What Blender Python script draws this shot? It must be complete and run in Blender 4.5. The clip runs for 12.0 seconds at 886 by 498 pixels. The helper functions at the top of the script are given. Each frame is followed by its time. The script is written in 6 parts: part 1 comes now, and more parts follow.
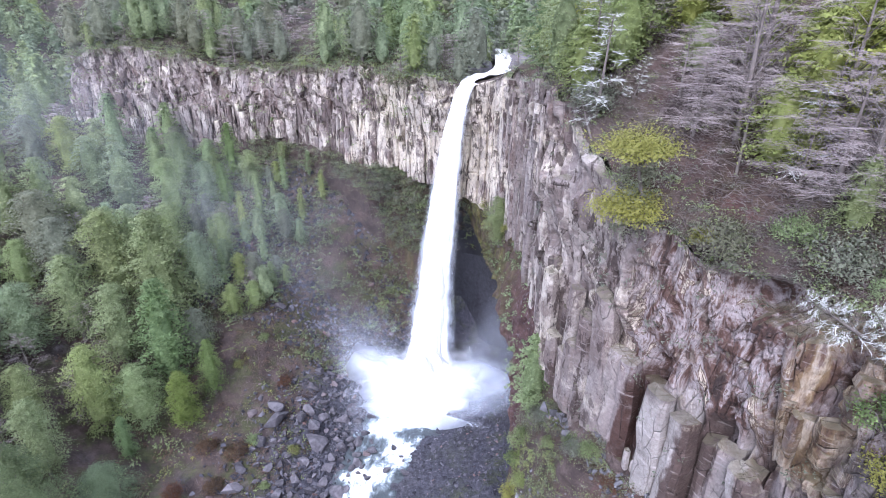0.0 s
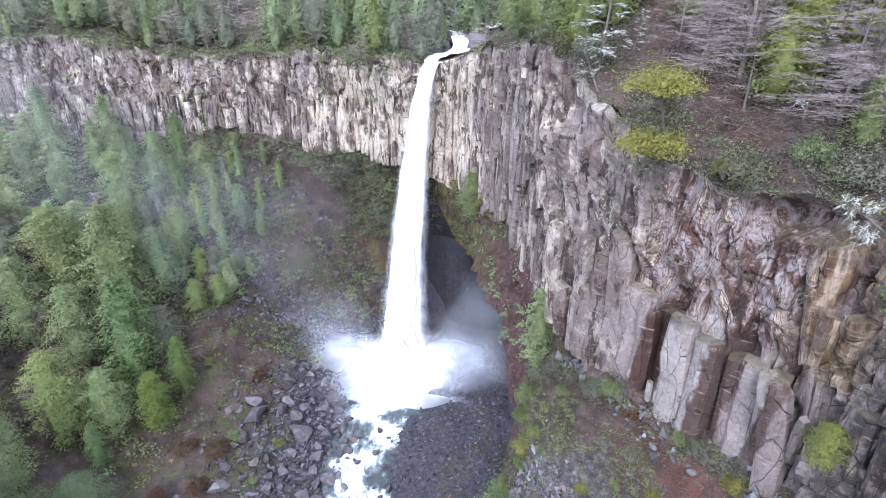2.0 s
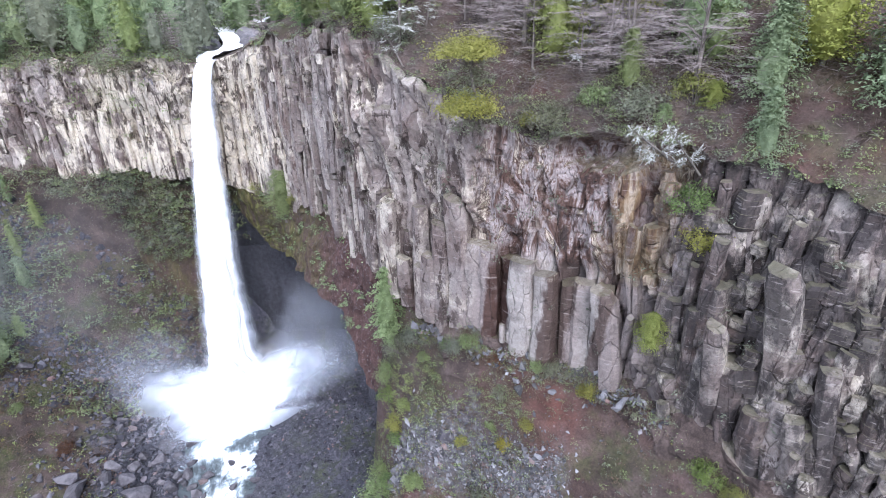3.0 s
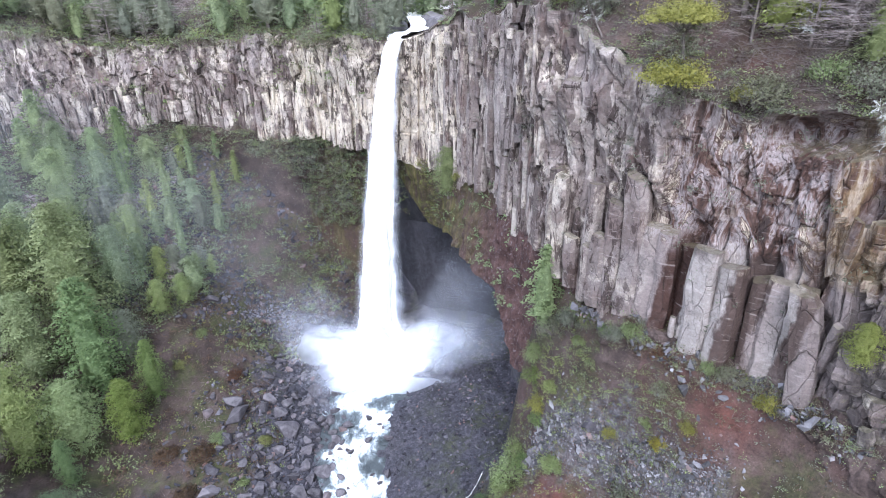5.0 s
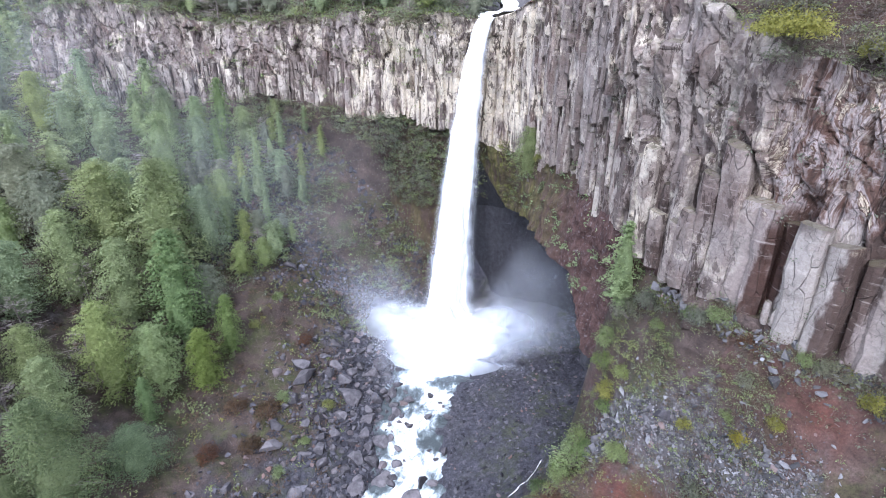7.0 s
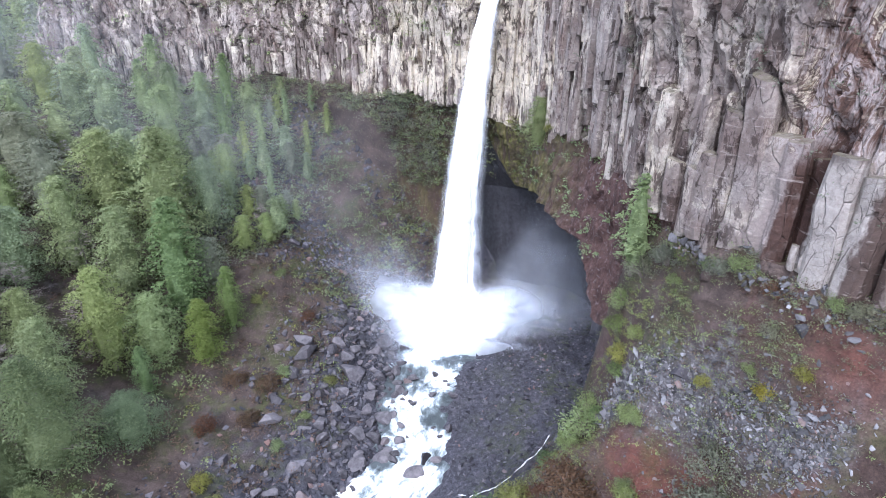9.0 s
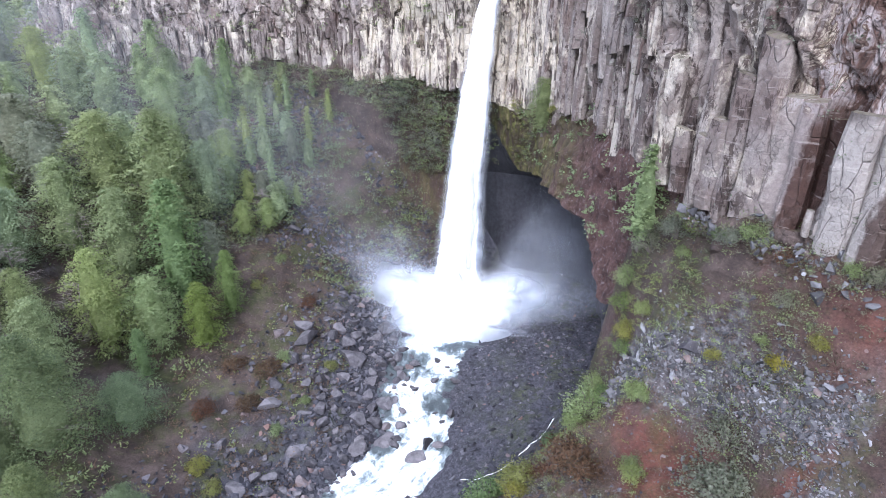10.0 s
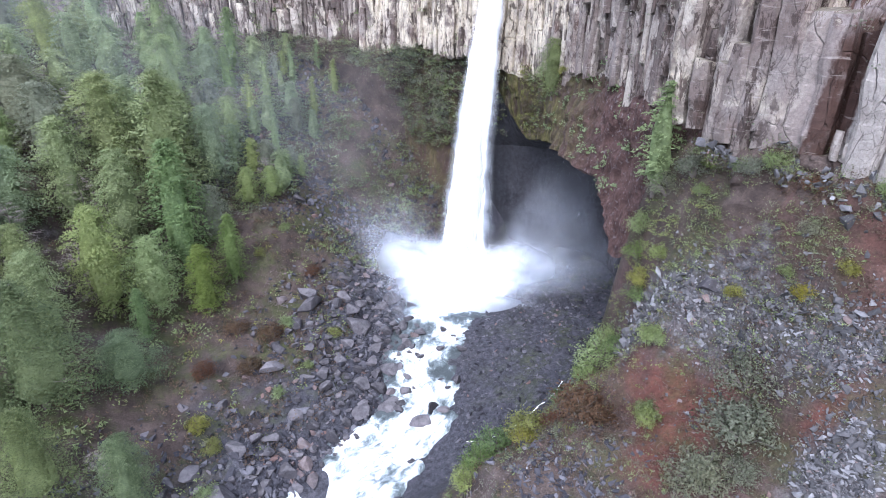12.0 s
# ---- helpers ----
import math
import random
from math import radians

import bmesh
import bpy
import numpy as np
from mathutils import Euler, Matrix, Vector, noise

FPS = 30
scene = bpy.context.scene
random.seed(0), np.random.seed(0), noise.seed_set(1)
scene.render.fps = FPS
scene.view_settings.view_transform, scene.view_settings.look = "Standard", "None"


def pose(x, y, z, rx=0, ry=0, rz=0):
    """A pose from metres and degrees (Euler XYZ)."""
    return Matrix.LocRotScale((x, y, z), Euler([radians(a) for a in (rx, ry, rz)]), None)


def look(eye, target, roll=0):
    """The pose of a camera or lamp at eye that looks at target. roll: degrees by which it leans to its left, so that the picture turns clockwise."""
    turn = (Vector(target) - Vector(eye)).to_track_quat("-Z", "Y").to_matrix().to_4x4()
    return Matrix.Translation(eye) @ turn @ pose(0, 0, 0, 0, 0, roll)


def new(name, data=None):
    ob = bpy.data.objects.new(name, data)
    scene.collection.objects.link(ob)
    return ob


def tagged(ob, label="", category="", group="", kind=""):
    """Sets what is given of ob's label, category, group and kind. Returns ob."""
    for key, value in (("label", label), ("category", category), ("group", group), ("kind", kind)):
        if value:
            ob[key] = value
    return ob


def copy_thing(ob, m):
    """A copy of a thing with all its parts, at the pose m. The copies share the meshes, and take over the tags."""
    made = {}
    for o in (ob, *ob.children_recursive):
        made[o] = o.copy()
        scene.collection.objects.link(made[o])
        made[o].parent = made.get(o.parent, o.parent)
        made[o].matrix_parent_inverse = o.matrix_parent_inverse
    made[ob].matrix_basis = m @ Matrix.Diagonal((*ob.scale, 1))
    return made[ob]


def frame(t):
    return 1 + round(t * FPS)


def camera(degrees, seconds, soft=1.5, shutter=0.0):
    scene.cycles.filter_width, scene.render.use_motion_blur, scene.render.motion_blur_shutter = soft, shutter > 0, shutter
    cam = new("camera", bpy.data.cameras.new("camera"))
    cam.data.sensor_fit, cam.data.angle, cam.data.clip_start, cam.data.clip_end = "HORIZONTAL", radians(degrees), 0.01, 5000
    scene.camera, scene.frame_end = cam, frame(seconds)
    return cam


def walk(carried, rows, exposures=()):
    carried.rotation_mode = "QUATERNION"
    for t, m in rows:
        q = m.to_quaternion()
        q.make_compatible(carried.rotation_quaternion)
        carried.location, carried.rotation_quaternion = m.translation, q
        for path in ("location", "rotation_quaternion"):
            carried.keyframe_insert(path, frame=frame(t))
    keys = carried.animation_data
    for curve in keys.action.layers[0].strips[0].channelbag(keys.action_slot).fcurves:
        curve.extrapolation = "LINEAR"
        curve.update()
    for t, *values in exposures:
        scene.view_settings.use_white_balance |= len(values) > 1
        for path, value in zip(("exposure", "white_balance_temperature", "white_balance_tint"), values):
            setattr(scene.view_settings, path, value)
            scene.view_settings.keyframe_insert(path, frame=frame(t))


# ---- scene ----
# The camera: a drone that slides to the left, swings to the right and back, and sinks straight down.
cam = camera(77.5, 12.0, soft=0.8)
# seconds, eye, yaw, pitch, roll
PATH = [
    (0.0, 0.51, 1.00, 72.55, 0.01, -25.42, 0.40),
    (0.5, -0.73, 0.58, 71.82, -0.14, -25.58, 0.18),
    (1.0, -2.45, 0.24, 70.99, -0.40, -25.66, 0.03),
    (1.5, -4.62, -0.15, 70.14, -1.62, -25.56, 0.10),
    (2.0, -7.01, -0.59, 69.36, -7.80, -25.45, 0.16),
    (2.5, -9.25, -0.61, 68.66, -22.69, -25.62, -0.87),
    (2.7, -9.97, -0.47, 68.52, -27.11, -25.85, -1.32),
    (3.1, -11.20, -0.18, 68.00, -31.20, -25.95, -1.80),
    (3.5, -12.30, 0.10, 67.40, -32.00, -25.85, -2.00),
    (3.9, -13.20, 0.30, 66.80, -30.60, -25.70, -2.00),
    (4.3, -13.80, 0.41, 66.25, -26.64, -25.62, -1.86),
    (4.5, -14.02, 0.40, 66.08, -23.72, -25.62, -1.67),
    (5.0, -14.25, 0.04, 65.34, -15.16, -25.31, -0.87),
    (5.5, -14.30, -0.25, 64.44, -11.41, -25.11, -0.40),
    (6.0, -14.24, -0.36, 63.50, -8.88, -25.05, -0.19),
    (6.5, -14.25, -0.41, 62.44, -7.30, -24.98, -0.02),
    (7.0, -14.29, -0.39, 61.45, -6.66, -25.00, 0.03),
    (9.0, -13.94, -0.27, 55.90, -5.70, -24.51, 0.18),
    (9.5, -13.89, -0.11, 54.56, -5.53, -24.57, 0.09),
    (10.0, -13.82, -0.04, 53.17, -5.37, -24.60, 0.07),
    (10.5, -13.77, 0.03, 51.74, -5.19, -24.58, 0.06),
    (11.0, -13.83, 0.06, 50.32, -5.02, -24.54, 0.10),
    (11.5, -13.90, -0.01, 48.91, -4.81, -24.47, 0.13),
    (12.0, -13.95, -0.48, 47.69, -4.71, -24.68, 0.08),
]
walk(cam, [(t, pose(x, y, z, 90 + pitch, 0, yaw) @ pose(0, 0, 0, 0, 0, roll)) for t, x, y, z, yaw, pitch, roll in PATH],
     exposures=[(0.0, 1.26, 5700, 23), (1.2, 1.26, 5700, 23), (2.5, 1.24, 5850, 17), (12.0, 1.23, 5850, 17)])

# ---- sky and sun: a bright overcast day ----
world = bpy.data.worlds.new("overcast_sky")
scene.world = world
world.use_nodes = True
wn = world.node_tree.nodes
wl = world.node_tree.links
sky = wn.new("ShaderNodeTexSky")
sky.sky_type, sky.sun_disc = "NISHITA", False
sky.sun_elevation, sky.sun_rotation = radians(52), radians(200)
sky.air_density, sky.dust_density, sky.ozone_density = 1.0, 4.0, 1.0
soften = wn.new("ShaderNodeMix")
soften.data_type = "RGBA"
soften.inputs[0].default_value = 0.8
soften.inputs[7].default_value = (7.1, 7.7, 8.7, 1)
wl.new(sky.outputs[0], soften.inputs[6])
wl.new(soften.outputs[2], wn["Background"].inputs[0])
wn["Background"].inputs[1].default_value = 0.15
sun_data = bpy.data.lights.new("sun", "SUN")
sun_data.energy, sun_data.angle, sun_data.color = 1.1, radians(25), (1.0, 0.98, 0.95)
sun = new("sun", sun_data)
sun.matrix_world = look((-40, -60, 130), (0, 60, 20))


# ---- materials ----
class Mat:
    """A node material, built up call by call."""

    def __init__(self, name, rough=0.9):
        self.m = bpy.data.materials.new(name)
        self.m.use_nodes = True
        self.n, self.l = self.m.node_tree.nodes, self.m.node_tree.links
        self.bsdf = self.n["Principled BSDF"]
        self.bsdf.inputs["Roughness"].default_value = rough
        self.bsdf.inputs["Specular IOR Level"].default_value = 0.25
        self.geo = self.n.new("ShaderNodeNewGeometry")

    def noise(self, scale, detail=4.0, rough=0.6, stretch=None, warp=0.0):
        t = self.n.new("ShaderNodeTexNoise")
        t.inputs["Scale"].default_value, t.inputs["Detail"].default_value = scale, detail
        t.inputs["Roughness"].default_value, t.inputs["Distortion"].default_value = rough, warp
        src = self.geo.outputs["Position"]
        if stretch:
            mul = self.n.new("ShaderNodeVectorMath")
            mul.operation = "MULTIPLY"
            mul.inputs[1].default_value = stretch
            self.l.new(src, mul.inputs[0])
            src = mul.outputs[0]
        self.l.new(src, t.inputs["Vector"])
        return t.outputs[0]

    def ramp(self, value, *stops):
        """Stops: (place, grey or colour)."""
        r = self.n.new("ShaderNodeValToRGB")
        while len(r.color_ramp.elements) < len(stops):
            r.color_ramp.elements.new(0.5)
        for e, (p, c) in zip(r.color_ramp.elements, stops):
            e.position = p
            e.color = (*c, 1) if isinstance(c, tuple) else (c, c, c, 1)
        self.l.new(value, r.inputs[0])
        return r.outputs[0]

    def mix(self, fac, a, b, blend="MIX"):
        x = self.n.new("ShaderNodeMix")
        x.data_type, x.blend_type = "RGBA", blend
        for socket, v in ((x.inputs[0], fac), (x.inputs[6], a), (x.inputs[7], b)):
            if isinstance(v, tuple):
                socket.default_value = (*v, 1)
            elif isinstance(v, (int, float)):
                socket.default_value = v
            else:
                self.l.new(v, socket)
        return x.outputs[2]

    def math(self, op, a, b=0.0, clamp=False):
        x = self.n.new("ShaderNodeMath")
        x.operation, x.use_clamp = op, clamp
        for socket, v in ((x.inputs[0], a), (x.inputs[1], b)):
            if isinstance(v, (int, float)):
                socket.default_value = v
            else:
                self.l.new(v, socket)
        return x.outputs[0]

    def cells(self, scale, stretch, warp=0.35, edge=True):
        """Irregular cells: the distance from their joints, or a grey value for each."""
        v = self.n.new("ShaderNodeTexVoronoi")
        v.feature = "DISTANCE_TO_EDGE" if edge else "F1"
        v.inputs["Scale"].default_value = scale
        mul = self.n.new("ShaderNodeVectorMath")
        mul.operation = "MULTIPLY"
        mul.inputs[1].default_value = stretch
        bend = self.n.new("ShaderNodeTexNoise")
        bend.inputs["Scale"].default_value, bend.inputs["Detail"].default_value = 0.9, 3
        self.l.new(self.geo.outputs["Position"], bend.inputs["Vector"])
        add = self.n.new("ShaderNodeVectorMath")
        add.operation = "MULTIPLY_ADD"
        add.inputs[1].default_value = (warp,) * 3
        self.l.new(bend.outputs["Color"], add.inputs[0])
        self.l.new(self.geo.outputs["Position"], mul.inputs[0])
        self.l.new(mul.outputs[0], add.inputs[2])
        self.l.new(add.outputs[0], v.inputs["Vector"])
        return v.outputs["Distance"] if edge else v.outputs["Color"]

    def random(self):
        return self.n.new("ShaderNodeObjectInfo").outputs["Random"]

    def island(self):
        return self.geo.outputs["Random Per Island"]

    def attr(self, name):
        a = self.n.new("ShaderNodeAttribute")
        a.attribute_name = name
        return a.outputs["Fac"]

    def axis(self, n, normal=False):
        s = self.n.new("ShaderNodeSeparateXYZ")
        self.l.new(self.geo.outputs["Normal" if normal else "Position"], s.inputs[0])
        return s.outputs[n]

    def bump(self, value, strength=0.5, distance=0.2):
        b = self.n.new("ShaderNodeBump")
        b.inputs["Strength"].default_value, b.inputs["Distance"].default_value = strength, distance
        self.l.new(value, b.inputs["Height"])
        self.l.new(b.outputs[0], self.bsdf.inputs["Normal"])
        return self

    def color(self, c):
        if isinstance(c, tuple):
            self.bsdf.inputs["Base Color"].default_value = (*c, 1)
        else:
            self.l.new(c, self.bsdf.inputs["Base Color"])
        return self

    def rough(self, v):
        self.l.new(v, self.bsdf.inputs["Roughness"])
        return self


def rock_material(name, piece):
    """Mauve-grey basalt with pale faces, rust and dark weathering. piece: by what the columns differ, object or island."""
    k = Mat(name, 0.85)
    tone = {"object": k.random, "island": k.island}[piece]() if piece else k.ramp(k.cells(0.55, (1, 1, 0.4), 0.2, False), (0.1, 0.0), (0.9, 1.0))
    c = k.ramp(tone, (0.0, (0.09, 0.073, 0.065)), (0.25, (0.21, 0.174, 0.157)), (0.55, (0.335, 0.290, 0.262)), (0.85, (0.45, 0.400, 0.352)), (1.0, (0.60, 0.545, 0.46)))
    blot = k.ramp(k.noise(0.30, 6, 0.68), (0.47, 0.0), (0.56, 1.0))
    c = k.mix(k.math("MULTIPLY", blot, 0.72), c, (0.155, 0.118, 0.108))
    # washed pale beside the fall
    near = k.n.new("ShaderNodeVectorMath")
    near.operation = "DISTANCE"
    near.inputs[1].default_value = (2.0, 104.0, 44.0)
    k.l.new(k.geo.outputs["Position"], near.inputs[0])
    washed = k.ramp(k.math("MULTIPLY", near.outputs["Value"], 0.02), (0.30, 0.0), (0.62, 0.15))
    pale = k.math("SUBTRACT", k.noise(0.26, 6, 0.7, (1, 1, 0.7)), washed)
    pale = k.ramp(pale, (0.41, 0.0), (0.50, 1.0))
    c = k.mix(k.math("MULTIPLY", pale, 0.75), c, (0.74, 0.665, 0.535))
    grey = k.ramp(k.noise(0.10, 4, 0.6), (0.52, 0.0), (0.60, 1.0))
    c = k.mix(k.math("MULTIPLY", grey, 0.4), c, (0.36, 0.325, 0.308))
    seam = k.ramp(k.noise(0.75, 7, 0.72, (1, 1, 0.36), 0.4), (0.535, 0.0), (0.575, 1.0))
    c = k.mix(k.math("MULTIPLY", seam, 0.85), c, (0.06, 0.043, 0.038))
    rust = k.ramp(k.noise(0.24, 5, 0.65, (1, 1, 0.5), 0.6), (0.57, 0.0), (0.66, 1.0))
    c = k.mix(k.math("MULTIPLY", rust, 0.45), c, (0.20, 0.128, 0.105))
    # bands of seepage below the tree-grown ledge: along the wall and up it, in metres
    run = k.n.new("ShaderNodeVectorMath")
    run.operation = "DOT_PRODUCT"
    run.inputs[1].default_value = (0.53, -0.85, -0.09)
    shift = k.n.new("ShaderNodeVectorMath")
    shift.operation = "SUBTRACT"
    shift.inputs[1].default_value = (13.9, 38.4, 47.0)
    k.l.new(k.geo.outputs["Position"], shift.inputs[0])
    k.l.new(shift.outputs[0], run.inputs[0])
    wave = k.math("MULTIPLY", k.math("SUBTRACT", k.noise(0.45, 5, 0.65, (1, 1, 0.5)), 0.5), 2.6)
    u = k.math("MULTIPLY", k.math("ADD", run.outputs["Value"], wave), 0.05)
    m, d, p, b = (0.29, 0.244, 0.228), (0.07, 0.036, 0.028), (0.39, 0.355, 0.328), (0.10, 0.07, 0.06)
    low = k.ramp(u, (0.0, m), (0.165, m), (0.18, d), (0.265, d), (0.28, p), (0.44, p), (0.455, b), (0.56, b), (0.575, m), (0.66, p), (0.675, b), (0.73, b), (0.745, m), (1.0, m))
    flow = k.noise(0.42, 6, 0.68, (1, 1, 0.42), 0.7)
    high = k.ramp(flow, (0.38, (0.04, 0.026, 0.023)), (0.455, (0.12, 0.066, 0.05)), (0.485, (0.24, 0.192, 0.182)), (0.535, (0.42, 0.37, 0.36)), (0.552, (0.18, 0.12, 0.10)), (0.575, (0.10, 0.058, 0.045)), (0.60, (0.70, 0.61, 0.48)), (0.63, (0.09, 0.05, 0.038)), (0.70, (0.50, 0.42, 0.29)))
    ochre = k.ramp(k.noise(0.5, 5, 0.65, (1, 1, 0.25)), (0.40, (0.09, 0.052, 0.035)), (0.50, (0.27, 0.185, 0.085)), (0.57, (0.66, 0.56, 0.41)), (0.63, (0.17, 0.10, 0.06)))
    high = k.mix(k.ramp(u, (0.60, 0.0), (0.66, 0.6), (0.84, 0.6), (0.9, 0.0)), high, ochre)
    level = k.math("ADD", k.axis(2), k.math("MULTIPLY", k.noise(0.35, 4, 0.65), 5.0))
    upper = k.ramp(k.math("MULTIPLY", k.math("SUBTRACT", level, 40.0), 0.05), (0.39, 0.0), (0.47, 1.0))
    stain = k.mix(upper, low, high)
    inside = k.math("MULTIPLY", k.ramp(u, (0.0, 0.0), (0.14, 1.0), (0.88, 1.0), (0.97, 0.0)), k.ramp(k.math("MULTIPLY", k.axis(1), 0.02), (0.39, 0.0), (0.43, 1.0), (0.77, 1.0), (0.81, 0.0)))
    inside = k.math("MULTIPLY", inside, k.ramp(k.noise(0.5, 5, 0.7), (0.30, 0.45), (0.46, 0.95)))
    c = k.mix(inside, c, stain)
    # the low-y end of the wall is darker, in noisy patches
    dark_end = k.ramp(k.math("MULTIPLY", k.axis(1), 0.02), (0.42, 1.0), (0.52, 0.0))
    dark_mask = k.ramp(k.noise(0.5, 6, 0.7, (1, 1, 0.6)), (0.45, 0.85), (0.58, 0.12))
    c = k.mix(k.math("MULTIPLY", dark_end, dark_mask), c, (0.045, 0.04, 0.04))
    grain = k.ramp(k.noise(2.6, 8, 0.75), (0.28, 0.66), (0.72, 1.30))
    c = k.mix(1.0, c, grain, "MULTIPLY")
    # thin pale chisel marks across, and cracks
    chip = k.ramp(k.noise(1.1, 4, 0.6, (0.7, 0.7, 3.6), 0.5), (0.60, 0.0), (0.68, 1.0))
    c = k.mix(k.math("MULTIPLY", chip, 0.28), c, (0.62, 0.57, 0.53))
    crack = k.ramp(k.cells(0.62, (1, 1, 0.36), 0.3), (0.0, 1.0), (0.022, 0.0))
    crack = k.math("MULTIPLY", crack, k.ramp(k.noise(0.5, 3), (0.42, 0.0), (0.56, 1.0)))
    split = k.ramp(k.cells(1.9, (0.8, 0.8, 0.7), 0.8), (0.0, 0.7), (0.03, 0.0))
    crack = k.math("MAXIMUM", crack, k.math("MULTIPLY", split, k.ramp(k.noise(0.4, 3), (0.46, 0.0), (0.6, 1.0))))
    c = k.mix(k.math("MULTIPLY", crack, 0.5), c, (0.06, 0.048, 0.045))
    lichen = k.ramp(k.math("MULTIPLY", k.axis(2, True), k.noise(0.9, 4)), (0.30, 0.0), (0.44, 1.0))
    c = k.mix(k.math("MULTIPLY", lichen, 0.5), c, (0.17, 0.16, 0.10))
    k.color(c)
    rough = k.math("ADD", k.noise(1.3, 7, 0.72), k.math("MULTIPLY", k.noise(7.0, 4, 0.7), 0.3))
    k.bump(k.math("SUBTRACT", rough, k.math("MULTIPLY", crack, 0.9)), 0.7, 0.35)
    k.rough(k.ramp(inside, (0.0, 0.9), (1.0, 0.55)))
    return k.m


def earth_material():
    """The reddish ash and conglomerate layer under the columns, mossy where spray reaches it."""
    k = Mat("ash_layer", 0.95)
    c = k.ramp(k.noise(0.7, 6, 0.7), (0.30, (0.055, 0.034, 0.033)), (0.52, (0.115, 0.068, 0.062)), (0.72, (0.19, 0.122, 0.108)))
    clast = k.ramp(k.noise(2.4, 4, 0.6), (0.58, 0.0), (0.66, 0.6))
    c = k.mix(clast, c, (0.26, 0.23, 0.235))
    near = k.n.new("ShaderNodeVectorMath")
    near.operation = "DISTANCE"
    near.inputs[1].default_value = (2.0, 98.0, 32.0)
    k.l.new(k.geo.outputs["Position"], near.inputs[0])
    # wetted by spray near the fall: darker and mossier
    dark_mask = k.ramp(k.math("MULTIPLY", near.outputs["Value"], 0.025), (0.35, 1.0), (0.85, 0.0))
    c = k.mix(k.math("MULTIPLY", dark_mask, 0.6), c, (0.06, 0.052, 0.04))
    moss = k.ramp(k.noise(0.6, 6, 0.7, (1, 1, 0.35)), (0.40, 0.0), (0.56, 1.0))
    tint = k.ramp(k.noise(1.4, 5, 0.7, (1, 1, 0.3)), (0.35, (0.05, 0.06, 0.022)), (0.55, (0.15, 0.14, 0.05)), (0.70, (0.27, 0.225, 0.13)))
    c = k.mix(k.math("MULTIPLY", k.math("MULTIPLY", moss, dark_mask), 0.9), c, tint)
    c = k.mix(1.0, c, k.ramp(k.noise(4.5, 6, 0.75), (0.25, 0.55), (0.75, 1.4)), "MULTIPLY")
    k.color(c)
    return k.bump(k.math("ADD", k.noise(1.3, 7, 0.75), k.noise(5.0, 4, 0.7)), 0.9, 0.35).m


def ground_material():
    k = Mat("slope_soil", 0.95)
    soil = k.ramp(k.noise(0.35, 6, 0.65), (0.30, (0.036, 0.028, 0.025)), (0.50, (0.082, 0.061, 0.054)), (0.72, (0.150, 0.115, 0.101)))
    gravel = k.ramp(k.noise(1.5, 5, 0.7), (0.30, (0.032, 0.033, 0.041)), (0.55, (0.080, 0.079, 0.095)), (0.78, (0.16, 0.156, 0.182)))
    red = k.ramp(k.noise(0.8, 5, 0.65), (0.3, (0.075, 0.033, 0.027)), (0.7, (0.165, 0.068, 0.052)))
    rubble = k.ramp(k.noise(1.1, 6, 0.75), (0.36, (0.035, 0.033, 0.035)), (0.52, (0.11, 0.106, 0.11)), (0.68, (0.26, 0.258, 0.265)))
    green = k.ramp(k.noise(1.2, 5, 0.7), (0.35, (0.035, 0.045, 0.018)), (0.65, (0.10, 0.115, 0.045)))
    c = k.mix(k.attr("gravel"), soil, gravel)
    c = k.mix(k.attr("red"), c, red)
    c = k.mix(k.attr("rubble"), c, rubble)
    moss = k.ramp(k.noise(0.22, 5, 0.7), (0.47, 0.0), (0.62, 0.75))
    c = k.mix(k.math("MULTIPLY", moss, k.attr("green")), c, green)
    c = k.mix(1.0, c, k.ramp(k.noise(5.0, 6, 0.8), (0.28, 0.45), (0.72, 1.5)), "MULTIPLY")
    k.color(c)
    k.bump(k.math("ADD", k.noise(0.9, 6, 0.7), k.math("MULTIPLY", k.noise(4.0, 4, 0.75), 0.5)), 0.8, 0.4)
    return k.m


def leaf_material(name, dark, mid, light, through_light=0.42):
    k = Mat(name, 0.6)
    c = k.mix(0.5, k.ramp(k.island(), (0.0, dark), (0.5, mid), (1.0, light)), mid)
    hue = k.n.new("ShaderNodeHueSaturation")
    k.l.new(k.ramp(k.random(), (0.0, 0.475), (1.0, 0.52)), hue.inputs["Hue"])
    k.l.new(k.ramp(k.random(), (0.0, 1.1), (1.0, 0.8)), hue.inputs["Saturation"])
    k.l.new(k.math("MULTIPLY", k.ramp(k.noise(0.12, 2), (0.3, 0.84), (0.7, 1.16)), k.ramp(k.noise(1.5, 5, 0.7), (0.3, 0.7), (0.7, 1.28))), hue.inputs["Value"])
    k.l.new(c, hue.inputs["Color"])
    k.color(hue.outputs[0])
    k.bsdf.inputs["Specular IOR Level"].default_value = 0.2
    tr = k.n.new("ShaderNodeBsdfTranslucent")
    k.l.new(hue.outputs[0], tr.inputs[0])
    both = k.n.new("ShaderNodeMixShader")
    both.inputs[0].default_value = through_light
    k.l.new(k.bsdf.outputs[0], both.inputs[1])
    k.l.new(tr.outputs[0], both.inputs[2])
    k.l.new(both.outputs[0], k.n["Material Output"].inputs["Surface"])
    return k.m


